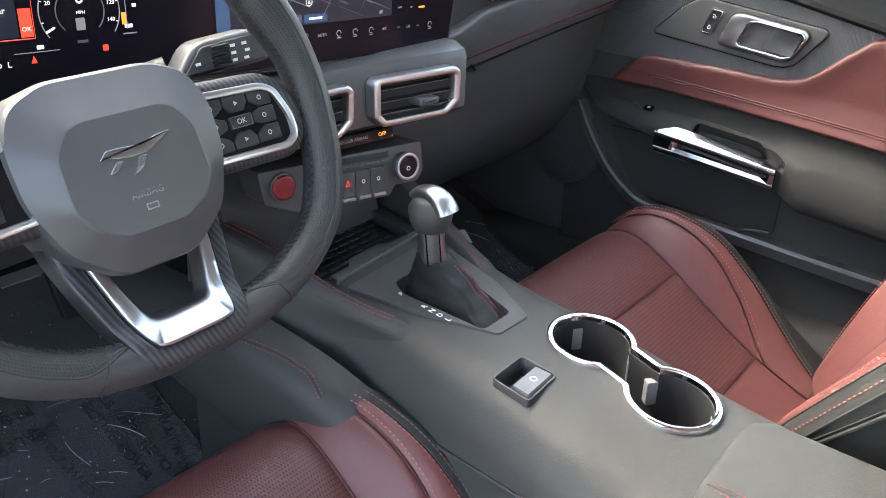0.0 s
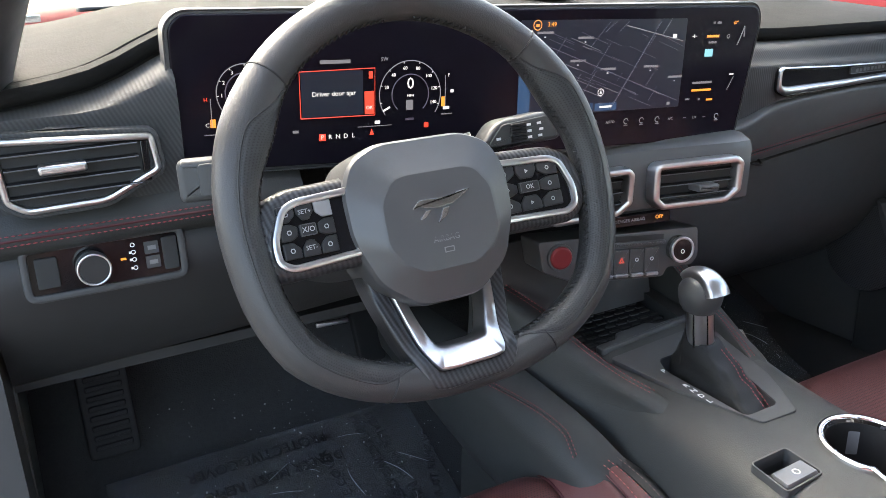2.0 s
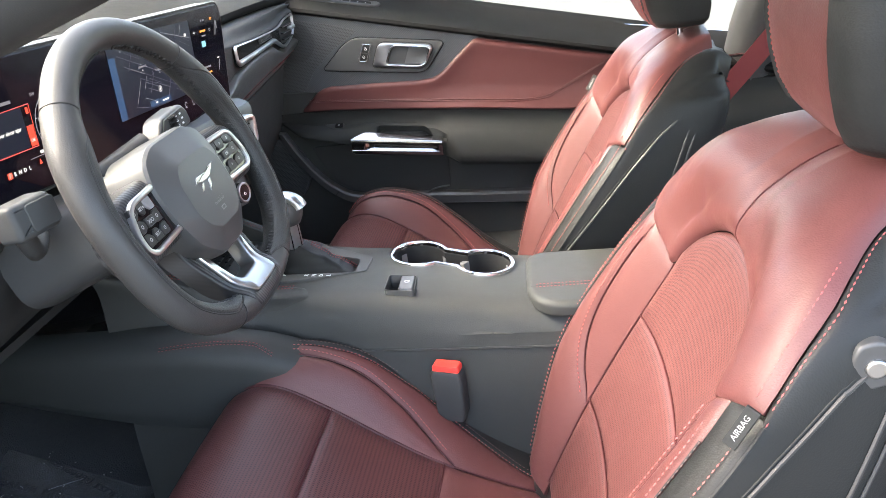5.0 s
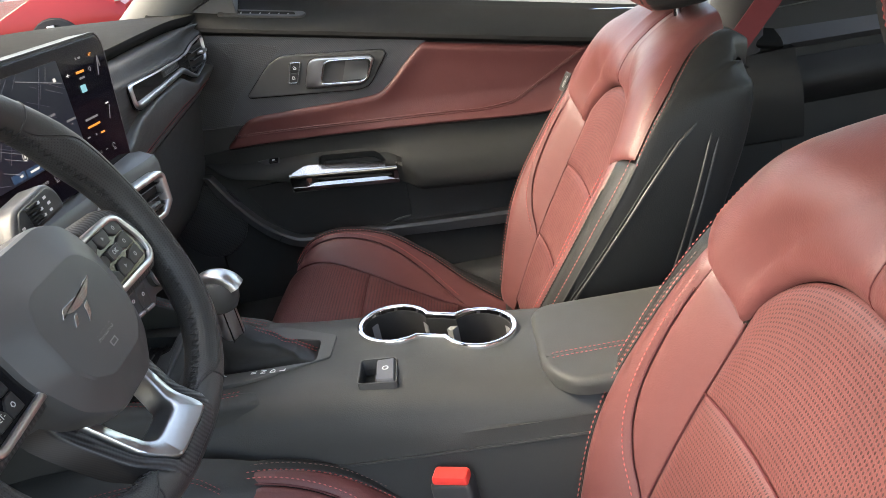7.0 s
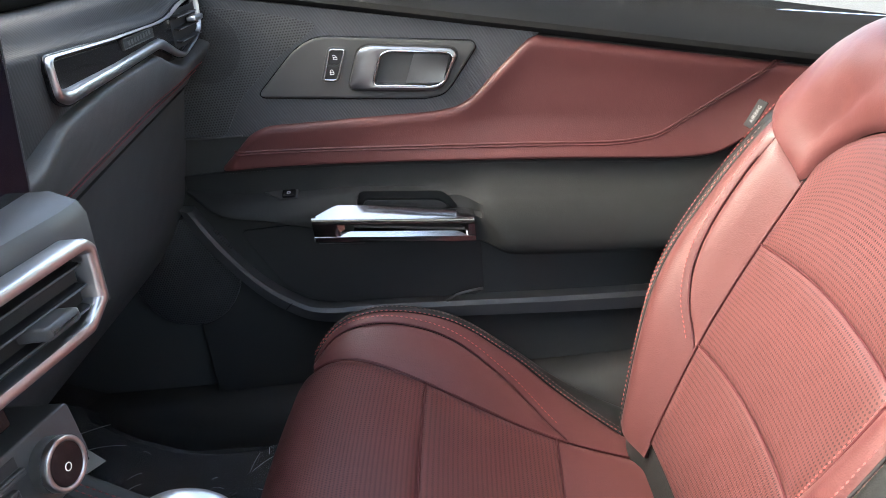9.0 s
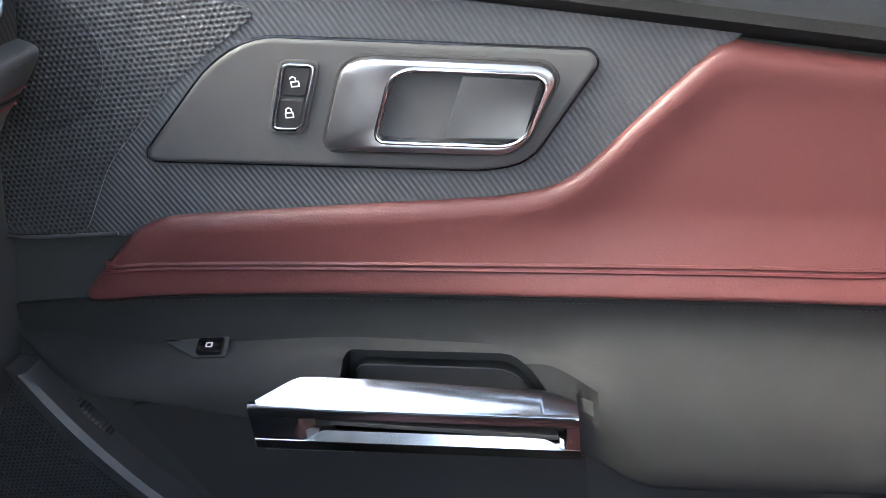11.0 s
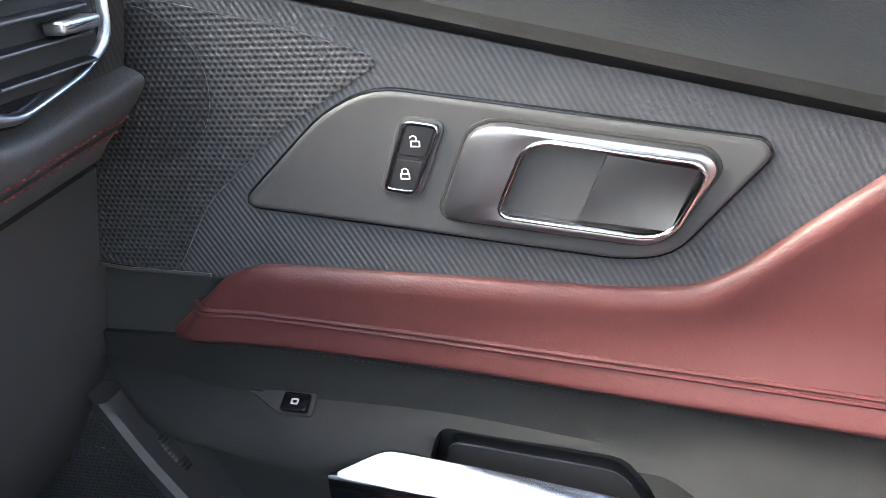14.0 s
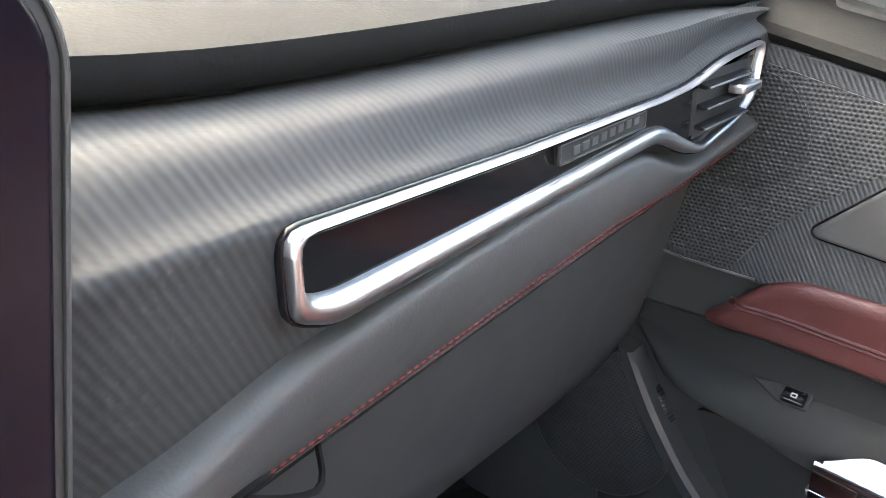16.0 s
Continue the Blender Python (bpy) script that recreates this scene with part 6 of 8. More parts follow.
stack_vent(0.664, 0.788, 0.732)
stack_vent(0.514, 0.636, 0.575)
ind = basis((0.650, 0.655, 0.861), (1, -0.18, 0), (0, 0.12, 1))
part("indicator_strip", slab(rounded(rect(-0.052, -0.0075, 0.050, 0.0065), 0.002), ind, 0.004, 0.001, -0.03), gloss_black, stack)
letters("PASSENGER AIRBAG", 0.0056, at(ind, -0.012, 0.0, 0.0042), print_grey, stack)
letters("OFF", 0.0066, at(ind, 0.034, 0.0, 0.0042), ui_orange, stack)
rp = thing("switch_strip", (0.64, 0.66, 0.815), "grey toggle switch strip with a red start button", "switch panel")
rm = basis((0.640, 0.652, 0.822), (1, -0.20, -0.06), (0, 0.10, 1))
part("panel", slab(rounded([(-0.125, 0.020), (0.098, 0.026), (0.101, -0.012), (0.092, -0.024), (0.056, -0.024), (0.050, -0.036), (-0.07, -0.036), (-0.118, -0.018)], 0.005), rm, 0.004, 0.0015, -0.05), satin_plastic, rp)
part("slot", slab(rect(-0.060, 0.013, 0.048, 0.020), rm, 0.0045, 0.0002, 0.0), dark_plastic, rp)
part("slot_lip", slab(rounded(rect(-0.063, 0.0075, 0.050, 0.012), 0.001), rm, 0.007, 0.001, 0.0), satin_plastic, rp)
part("start_button", slab(ring(-0.096, 0.0, 0.0145, 28), rm, 0.011, 0.003), red_button, rp, "red metallic start button")
part("start_ring", rim(ring(-0.096, 0.0, 0.0170, 28), 0.003, rm, 0.0085, 0.001), satin_plastic, rp)
vk = part("volume_knob", slab(ring(0.069, 0.000, 0.0168, 32), rm, 0.015, 0.002), hard_plastic, rp, "silver-ringed volume knob")
part("knob_ring", rim(ring(0.069, 0.000, 0.0170, 32), 0.0036, rm, 0.017, 0.0012, 0.012), satin_silver, vk)
part("knob_face", slab(ring(0.069, 0.000, 0.0138, 28), rm, 0.0162, 0.001, 0.012), gloss_black, vk)
part("power_symbol", rim(ring(0.069, -0.002, 0.0028, 12), 0.0007, rm, 0.0166, 0.0001, 0.016), print_white, vk)
for k in range(5):
    u = -0.056 + 0.0215 * k
    part("toggle", slab(rounded(rect(u - 0.0103, -0.028, u + 0.0103, 0.004), 0.001), rm, 0.008, 0.001, 0.002), hard_plastic, rp)
    part("toggle_tip", slab(rounded(rect(u - 0.0085, -0.031, u + 0.0085, -0.027), 0.001), rm, 0.012, 0.001, 0.004), satin_silver, rp)
    part("hazard_symbol" if k == 2 else "symbol", rim([Vector((u, -0.006)), Vector((u - 0.004, -0.013)), Vector((u + 0.004, -0.013))] if k == 2 else ring(u, -0.010, 0.0026, 8), 0.0009, rm, 0.0086, 0.0001, 0.007), ui_red if k == 2 else print_white, rp)
part("socket_wall", sheet(lambda u, v: Vector((lerp(0.52, 0.765, u), 0.735 + 0.03 * v, lerp(0.70, 0.82, v))), 4, 4, 0.01), hard_plastic, stack)
part("power_socket", slab(ring(0.665, 0.765, 0.014, 20), lambda x, z, w=0: Vector((x, 0.748 - w, z)), 0.012, 0.004), rubber, stack)

# ---- centre console ----
console = thing("centre_console", (0.65, 0.25, 0.37), "black soft-touch centre console with red stitching", "console")
con_z = curve1([(-0.40, 0.655), (0.0, 0.664), (0.17, 0.672), (0.34, 0.690), (0.50, 0.700), (0.64, 0.706), (0.80, 0.712)])
con_l = curve1([(-0.40, 0.535), (0.15, 0.535), (0.34, 0.540), (0.45, 0.545), (0.55, 0.545), (0.64, 0.530), (0.80, 0.50)])
con_r = curve1([(-0.40, 0.735), (0.15, 0.735), (0.34, 0.748), (0.45, 0.752), (0.55, 0.770), (0.64, 0.790), (0.80, 0.80)])
sec = []
for k in range(45):
    y = 0.79 - 1.2 * k / 44
    l, r, z = con_l(y), con_r(y), con_z(y)
    sec.append([Vector((x, y, zz)) for x, zz in ((l - 0.035, 0.36), (l - 0.030, 0.50), (l - 0.020, 0.612), (l - 0.018, 0.618), (l - 0.0155, 0.636), (l - 0.011, z - 0.040), (l - 0.004, z - 0.025), (l + 0.006, z - 0.0135), (l + 0.020, z - 0.0055), (l + 0.038, z - 0.0012), (l + 0.07, z + 0.002), ((l + r) / 2, z + 0.003), (r - 0.06, z + 0.002), (r - 0.025, z), (r - 0.008, z - 0.008), (r + 0.004, z - 0.03), (r + 0.012, 0.55), (r + 0.02, 0.36))])
con = part("body", loft(sec), black_vinyl, console)
TRAY = rounded([(0.580, 0.625), (0.735, 0.640), (0.765, 0.80), (0.560, 0.80)], 0.006)
top_mp = lambda x, y, w=0.0: Vector((x, y, con_z(y) + 0.003 + w))  # noqa: E731
cut(con, sweep(TRAY, [(0, -0.022), (0, 0.1)], top_mp))
c1, c2 = (0.692, 0.343, 0.0445), (0.668, 0.236, 0.0445)
CUP = []
for k in range(41):
    a = radians(lerp(-66.6, 221.4, k / 40))
    CUP.append(Vector((c1[0] + c1[2] * math.cos(a), c1[1] + c1[2] * math.sin(a))))
for k in range(41):
    a = radians(lerp(113.4, 401.4, k / 40))
    CUP.append(Vector((c2[0] + c2[2] * math.cos(a), c2[1] + c2[2] * math.sin(a))))
cut(con, sweep(inset(CUP, 0.001), [(0, -0.085), (0, -0.02), (0, 0.1)], top_mp))
EPB = rounded([(0.563, 0.380), (0.614, 0.381), (0.614, 0.337), (0.560, 0.334)], 0.005)
cut(con, sweep(EPB, [(0.002, -0.022), (0, 0.0), (0, 0.05)], top_mp))
SLOT = rounded([(0.627, 0.575), (0.690, 0.575), (0.703, 0.545), (0.672, 0.437), (0.622, 0.437), (0.615, 0.55)], 0.008)
cut(con, sweep(SLOT, [(0.004, -0.02), (0, 0.0), (0, 0.05)], top_mp))

ch = thing("cup_holder", (0.68, 0.29, 0.6), "twin cup holder with a polished chrome rim", "cup holder")
part("chrome_rim", rim(inset(CUP, -0.0045), 0.007, top_mp, 0.005, 0.002, -0.004), chrome, ch, "polished chrome rim")
part("liner", rim(inset(CUP, 0.0005), 0.0030, top_mp, -0.002, 0.0005, -0.08), rubber, ch)
for cx_, cy_, r_ in (c1, c2):
    part("cup_base", slab(ring(cx_, cy_, r_ - 0.004, 28), top_mp, -0.076, 0.001, -0.083), rubber, ch)
    for a in (0.9, 3.0, 5.2):
        d = Vector((math.cos(a), math.sin(a)))
        part("grip_tab", slab(rounded(rect(-0.006, -0.040, 0.006, -0.012), 0.002), basis(top_mp(cx_ + d.x * (r_ - 0.003), cy_ + d.y * (r_ - 0.003)), (-d.y, d.x, 0), (0, 0, 1)), 0.010, 0.003, -0.001), print_grey, ch, "grey rubber grip tab")
eb = thing("parking_brake_switch", (0.588, 0.358, 0.69), "silver-topped electric parking brake switch", "switch")
part("well", rim(inset(EPB, -0.0008), 0.002, top_mp, 0.0006, 0.0004, -0.02), hard_plastic, eb)
part("lever", sweep(rounded([(0.566, 0.360), (0.611, 0.3615), (0.611, 0.3385), (0.5635, 0.3365)], 0.003), [(0, -0.02), (0, -0.002), (0.002, 0.001)], lambda x, y, w=0: top_mp(x, y, w + (0.36 - y) * 0.06)), switch_grey, eb)
part("brake_symbol", rim(ring(0.590, 0.349, 0.004, 14), 0.0009, lambda x, y, w=0: top_mp(x, y, w + (0.36 - y) * 0.06), 0.0014, 0.0001, 0.0), print_white, eb)

plate = part("shifter_plate", slab(rounded([(0.578, 0.606), (0.712, 0.616), (0.738, 0.577), (0.715, 0.487), (0.680, 0.418), (0.628, 0.420), (0.597, 0.512)], 0.006), top_mp, 0.0016, 0.0008, -0.004), hard_plastic, console, "black shifter surround plate")
cut(plate, sweep(SLOT, [(0, -0.05), (0, 0.05)], top_mp))
for k, w in enumerate("PRNDL"):
    yy = (0.549, 0.512, 0.500, 0.488, 0.476)[k]
    letters(w, 0.0100, at(basis(top_mp(0.611 - 0.012 * (0.549 - yy) * 3, yy, 0.0028), (1, -0.1, 0), (0.1, 1, 0)), 0, 0), print_white, plate, "gear_letter")
tray = thing("phone_tray", (0.66, 0.70, 0.69), "black ridged rubber phone tray under the switches", "tray")
part("mat", slab(inset(TRAY, 0.004), top_mp, -0.016, 0.002, -0.021), rubber, tray)
for r_ in range(9):
    for c_ in range(8):
        y0, x0 = 0.655 + 0.0135 * r_, 0.588 + 0.0195 * c_ + 0.004 * (r_ % 2)
        part("ridge", slab(rounded(rect(x0, y0, x0 + 0.015, y0 + 0.0055), 0.0015, 2), top_mp, -0.0145, 0.0008, -0.017, 1), dark_plastic, tray)
part("front_lip", slab(rounded([(0.580, 0.622), (0.740, 0.636), (0.742, 0.648), (0.690, 0.645), (0.680, 0.655), (0.625, 0.651), (0.615, 0.639), (0.580, 0.636)], 0.003), top_mp, 0.004, 0.002, -0.02), hard_plastic, tray)

sh = thing("gear_shifter", (0.655, 0.53, 0.69), "chrome-topped gear shifter in a black stitched leather boot", "gear shifter")
SB, ST = Vector((0.663, 0.542, 0.70)), Vector((0.650, 0.539, 0.792))
boot_base = rounded([(0.634, 0.566), (0.686, 0.566), (0.694, 0.545), (0.680, 0.445), (0.632, 0.440), (0.624, 0.55)], 0.012)


def boot_pt(p, t):
    """Leather drawn from the slot up to a slanted collar round the shaft, with soft folds."""
    d = Vector((p[0] - 0.658, p[1] - 0.506))
    a = math.atan2(d.y * 0.5, d.x)
    top = Vector((0.6625 + 0.0205 * math.cos(a), 0.5425 + 0.0215 * math.sin(a)))
    s = t ** 0.9
    q = lerp(Vector((p[0], p[1])), top, s)
    swell = math.sin(math.pi * min(1.0, t * 1.15)) if t < 0.87 else 0.0
    fold = 0.0022 * math.sin(6 * a + 4 * t) + 0.0014 * math.sin(13 * a - 7 * t) + (0.0016 * math.sin(22 * t) if a < 0 else 0.0)
    q += d.normalized() * swell * (0.002 + fold)
    return Vector((q.x, q.y, 0.688 + (0.056 + 0.005 * math.sin(a)) * t + 0.002 * swell * math.sin(5 * a + 9 * t)))


boot_rows = [[boot_pt(p, k / 26) for p in boot_base] for k in range(27)]
part("boot", loft(boot_rows), boot_leather, sh, "creased black leather boot", angle=60)
rear_i = min(range(len(boot_base)), key=lambda n: (boot_base[n][0] - 0.668) ** 2 + (boot_base[n][1] - 0.444) ** 2)
for dx in (-0.0035, 0.0035):
    part("stitching", stitches([r[rear_i] + Vector((dx, -0.0008, 0.0014)) for r in boot_rows[1:25]], 0.0045, 0.0036, 0.0010), red_thread, sh, "red stitching")
part("shaft", tube([SB + Vector((0, 0, 0.02)), lerp(SB, ST, 0.6), ST], [0.0160, 0.0155, 0.0150], 20), satin_silver, sh, "fluted silver shaft")
for a in range(6):
    d = Vector((math.cos(a * 1.047 + 0.3), math.sin(a * 1.047 + 0.3), 0)) * 0.0146
    part("flute", tube([lerp(SB, ST, 0.30) + d * 1.06, lerp(SB, ST, 0.9) + d], 0.0011, 6), gloss_black, sh)
kn = [[ST + Vector((r * math.cos(t * math.pi / 10), r * 1.08 * math.sin(t * math.pi / 10), z)) for t in range(0, 20)] for r, z in ((0.012, -0.014), (0.018, -0.011), (0.0225, -0.002), (0.0242, 0.007), (0.0238, 0.016), (0.020, 0.024), (0.014, 0.029), (0.006, 0.031))]
part("knob", loft(kn), hard_plastic, sh, "round black grip", angle=60)
capr = []
for k in range(31):
    t = lerp(-0.9, 1.25, k / 30)
    c, s = math.cos(t), math.sin(t)
    w_ = 0.0120 + 0.0035 * s
    ctr = ST + Vector((0, -0.0278 * s, 0.007 + 0.0268 * c))
    n_ = Vector((0, -s, c))
    capr.append([ctr + Vector((a * w_, 0, 0)) + n_ * b for a, b in [(-1, -0.004)] + [(-math.cos(q * math.pi / 14), 0.0005 + 0.0070 * math.sin(q * math.pi / 14) ** 0.8) for q in range(15)] + [(1, -0.004)]])
part("chrome_cap", loft(capr), satin_silver, sh, "bright chrome cap over the grip", angle=70)

# leather wings on both flanks of the console, with their stitching
wing_z = curve1([(0.45, 0.698), (0.51, 0.7035), (0.56, 0.709), (0.61, 0.717), (0.65, 0.727), (0.70, 0.745), (0.76, 0.768), (0.80, 0.785)])
wing_l = curve1([(0.45, 0.582), (0.51, 0.572), (0.56, 0.562), (0.65, 0.552), (0.70, 0.545), (0.76, 0.520), (0.80, 0.500)])
wing_r = curve1([(0.45, 0.700), (0.51, 0.720), (0.56, 0.744), (0.61, 0.764), (0.70, 0.785), (0.80, 0.80)])
for sgn, lb in ((-1, "padded leather flank on the driver side"), (1, "padded leather flank on the passenger side")):
    def wing(u, v, sgn=sgn):
        y = lerp(0.492, 0.79, u)
        k = min(1.0, u / 0.55)
        k = k * k * (3 - 2 * k)
        c, z = (wing_l(y), wing_z(y)) if sgn < 0 else (wing_r(y), wing_z(y))
        l = con_l(y) if sgn < 0 else con_r(y)
        far = c + sgn * lerp(0.012, 0.045, u)
        zt = con_z(y) + 0.002
        z -= 0.006 * (1 - min(1.0, u / 0.12)) ** 2
        q = spline([(c - sgn * 0.012, zt - 0.008), (c - sgn * 0.006, z - 0.003), (c, z + 0.0015), (lerp(c, far, 0.5), lerp(zt, z + 0.003, k)), (lerp(far, l, 0.5), lerp(zt - 0.002, z - 0.006, k)), (l - sgn * lerp(0.004, -0.012, k), lerp(zt - 0.014, z - 0.040, k)), (l + sgn * lerp(0.004, 0.020, k), 0.655), (l + sgn * lerp(0.010, 0.026, k), 0.60)], 29)[round(v * 28)]
        sink = (1 - min(1.0, u / 0.16)) ** 2
        return Vector((q[0] - sgn * 0.012 * sink, y, q[1] - 0.010 * sink))
    part("side_pad", sheet(wing, 30, 28, 0.006), black_vinyl, console, lb)
    for dx in (0.0, 0.007):
        part("stitching", stitches([Vector(((wing_l(y) if sgn < 0 else wing_r(y)) + sgn * dx, y, wing_z(y) + 0.0035 - dx * 0.05)) for y in [0.522 + 0.26 * k / 40 for k in range(41)]], 0.0052, 0.0042, 0.0008), red_thread, console, "red stitching")
# knee bolster on the driver's flank
def knee_top(y):
    return curve1([(0.44, 0.575), (0.48, 0.605), (0.52, 0.628), (0.56, 0.645), (0.63, 0.660), (0.70, 0.668), (0.85, 0.668), (0.98, 0.668)])(y)


def knee_pad(u, v):
    y = lerp(0.44, 0.98, u)
    top = knee_top(y)
    x0 = curve1([(0.44, 0.512), (0.50, 0.492), (0.56, 0.480), (0.70, 0.466), (0.98, 0.455)])(y)
    a = v * 3
    if a < 1:
        t = a * math.pi * 0.5
        return Vector((x0 + 0.032 * (1 - math.sin(t)), y, top - 0.022 * (1 - math.cos(t))))
    b = (a - 1) / 2
    low = curve1([(0.44, 0.53), (0.50, 0.515), (0.60, 0.515), (0.69, 0.520), (0.80, 0.545), (0.98, 0.60)])(y)
    return Vector((x0 + 0.010 * b * b + 0.05 * max(0.0, b - 0.8) * 5, y, lerp(top - 0.022, low, b)))


part("knee_bolster", sheet(knee_pad, 30, 30, 0.02), black_vinyl, console, "soft black knee bolster")
knee_seam = spline([(0.4560, 0.698, 0.6736), (0.4662, 0.6539, 0.6730), (0.4772, 0.6052, 0.6689), (0.4820, 0.5733, 0.6628), (0.4820, 0.5595, 0.6582), (0.4765, 0.5378, 0.6449)], 60)
for off in (0.0, 0.0055):
    part("stitching", stitches([p + Vector((-0.0008 - 0.85 * off, 0.0, 0.0012 - 0.5 * off)) for p in knee_seam], 0.0052, 0.0040, 0.0008), red_thread, console, "red stitching")
part("seam", tube([p + Vector((-0.0003 - 0.0024, 0.0, 0.0002 - 0.0014)) for p in knee_seam], 0.0009, 5), black_thread, console)
part("side_groove", tube([(con_l(y) - 0.0205, y, 0.615) for y in (0.48, 0.3, 0.1, -0.3)], 0.002, 5), dark_plastic, console)

# armrest lid
def lid(x, y, w=0.0):
    return Vector((x, y, 0.681 + 0.004 * (0.168 - y) + w))


al = thing("armrest", (0.655, -0.1, 0.66), "padded black armrest lid with pale red stitching", "armrest")
lid_ol = rounded([(0.522, -0.34), (0.520, 0.136), (0.560, 0.166), (0.640, 0.170), (0.688, 0.170), (0.706, 0.152), (0.706, -0.34)], 0.022, 6)
part("lid", slab(lid_ol, lid, 0.0, 0.010, -0.020, 5), black_vinyl, al, angle=60)
for x in (0.575, 0.584):
    part("stitching", stitches([lid(x + 0.010 * k / 40, 0.162 - 0.49 * k / 40, 0.0006 - 0.004 * max(0, 1 - k / 1.0)) for k in range(41)], 0.0055, 0.0044, 0.0009), red_thread, al, "red twin stitching")
part("seam", tube([lid(0.5795 + 0.010 * k / 20, 0.160 - 0.49 * k / 20, -0.0004) for k in range(21)], 0.0010, 5), black_thread, al)

# belt buckle between seat and console
bk = thing("belt_buckle", (0.515, 0.285, 0.5), "black seat belt buckle with a red release button", "seat belt")
bm_ = basis((0.500, 0.288, 0.560), (0.25, 1, 0), (0, 0.18, 1))
part("housing", loft([[bm_(u * s, z, v * s) for u, v in rounded(rect(-0.024, -0.013, 0.024, 0.013), 0.006)] for s, z in ((0.75, -0.055), (0.95, -0.04), (1.0, 0.0), (1.0, 0.030), (0.9, 0.034))]), hard_plastic, bk)
part("release_button", loft([[bm_(u * s, z, v * s) for u, v in rounded(rect(-0.021, -0.010, 0.021, 0.010), 0.004)] for s, z in ((1, 0.030), (1.0, 0.040), (0.9, 0.043))]), red_plastic, bk, "bright red release button")
part("strap", tube([bm_(0, -0.05, 0), bm_(0.005, -0.12, 0), bm_(0.01, -0.19, 0)], 0.016, 8, flat=0.3), black_leather, bk)

# ---- seats ----


def profile(pts, n=121):
    """A smooth (y, z) line with its outward normals."""
    p = spline([(a, b, 0) for a, b in pts], n)
    nor = []
    for i in range(n):
        d = (p[min(i + 1, n - 1)] - p[max(i - 1, 0)]).normalized()
        nor.append(Vector((d.y, -d.x)))
    return [Vector((q.x, q.y)) for q in p], nor


def seat(name, cx, lift, label, face, recline=(0.0, 0.0)):
    """face: +1 or -1, the side towards the door."""
    th = thing(name, (cx, 0.2, 0.37), label, "car seat", "front seats")
    CP, CN = profile([(0.545, 0.42), (0.592, 0.455), (0.614, 0.512), (0.606, 0.566), (0.572, 0.594), (0.524, 0.592), (0.457, 0.558), (0.38, 0.510), (0.30, 0.465), (0.20, 0.425), (0.08, 0.385)])
    BP, BN = profile([(0.205, 0.41), (0.165, 0.49), (0.123, 0.569), (0.085, 0.635), (0.050, 0.695), (0.010, 0.762), (-0.028, 0.828), (-0.060, 0.886), (-0.090, 0.914), (-0.124, 0.934), (-0.160, 0.944), (-0.192, 0.934)])

    def on(P, N, s, x, h):
        f = max(0.0, min(1.0, s)) * (len(P) - 1)
        i = min(int(f), len(P) - 2)
        t = f - i
        p, n = lerp(P[i], P[i + 1], t), lerp(N[i], N[i + 1], t)
        dy, dz = recline if P is BP else (0.0, lift)
        return Vector((cx + x, p.x + n.x * h + dy, p.y + n.y * h + dz))

    # cushion: half widths and heights along its line
    c_in = curve1([(0.0, 0.165), (0.35, 0.168), (0.5, 0.163), (0.75, 0.146), (1.0, 0.138)])
    c_cr = curve1([(0.0, 0.188), (0.30, 0.194), (0.42, 0.213), (0.6, 0.230), (1.0, 0.234)])
    c_out = curve1([(0.0, 0.21), (0.30, 0.228), (0.45, 0.264), (0.6, 0.280), (1.0, 0.280)])
    c_h = curve1([(0.0, 0.0), (0.22, 0.0), (0.34, 0.005), (0.46, 0.036), (0.60, 0.062), (0.70, 0.052), (0.80, 0.030), (0.90, 0.006), (1.0, -0.006)])

    def cush(s, x, up=0.0):
        q = abs(x)
        a, c, o, h = c_in(s), c_cr(s), c_out(s), c_h(s)
        if q <= a:
            e = -0.006 * (1 - (q / a) ** 2) * (1 if s > 0.3 else s / 0.3)
        elif q <= c:
            e = h * math.sin(math.pi / 2 * (q - a) / (c - a)) ** 1.1
        else:
            t = min(1, (q - c) / (o - c))
            e = h - (h * 0.9 + 0.03) * (1 - math.cos(math.pi / 2 * t))
        bow = 0.034 * max(0.0, 1 - (q / 0.20) ** 2) * max(0.0, 1 - s / 0.62)
        return on(CP, CN, s, x, e + up) + Vector((0, bow, 0))

    b_in = curve1([(0.0, 0.112), (0.1, 0.132), (0.2, 0.147), (0.3, 0.153), (0.45, 0.152), (1.0, 0.15)])
    b_cr = curve1([(0.0, 0.152), (0.12, 0.188), (0.22, 0.214), (0.3, 0.223), (0.44, 0.218), (0.55, 0.200), (0.65, 0.180), (0.75, 0.158), (0.86, 0.138), (1.0, 0.115)])
    b_out = curve1([(0.0, 0.190), (0.12, 0.230), (0.22, 0.262), (0.3, 0.275), (0.44, 0.272), (0.545, 0.254), (0.65, 0.226), (0.75, 0.198), (0.86, 0.174), (1.0, 0.140)])
    b_h = curve1([(0.0, 0.014), (0.12, 0.040), (0.22, 0.053), (0.40, 0.047), (0.52, 0.037), (0.62, 0.028), (0.75, 0.012), (0.9, 0.0), (1.0, -0.010)])

    roll = curve1([(0.0, 0.018), (0.2, 0.012), (0.5, 0.012), (0.57, 0.013), (0.66, 0.024), (1.0, 0.032)])

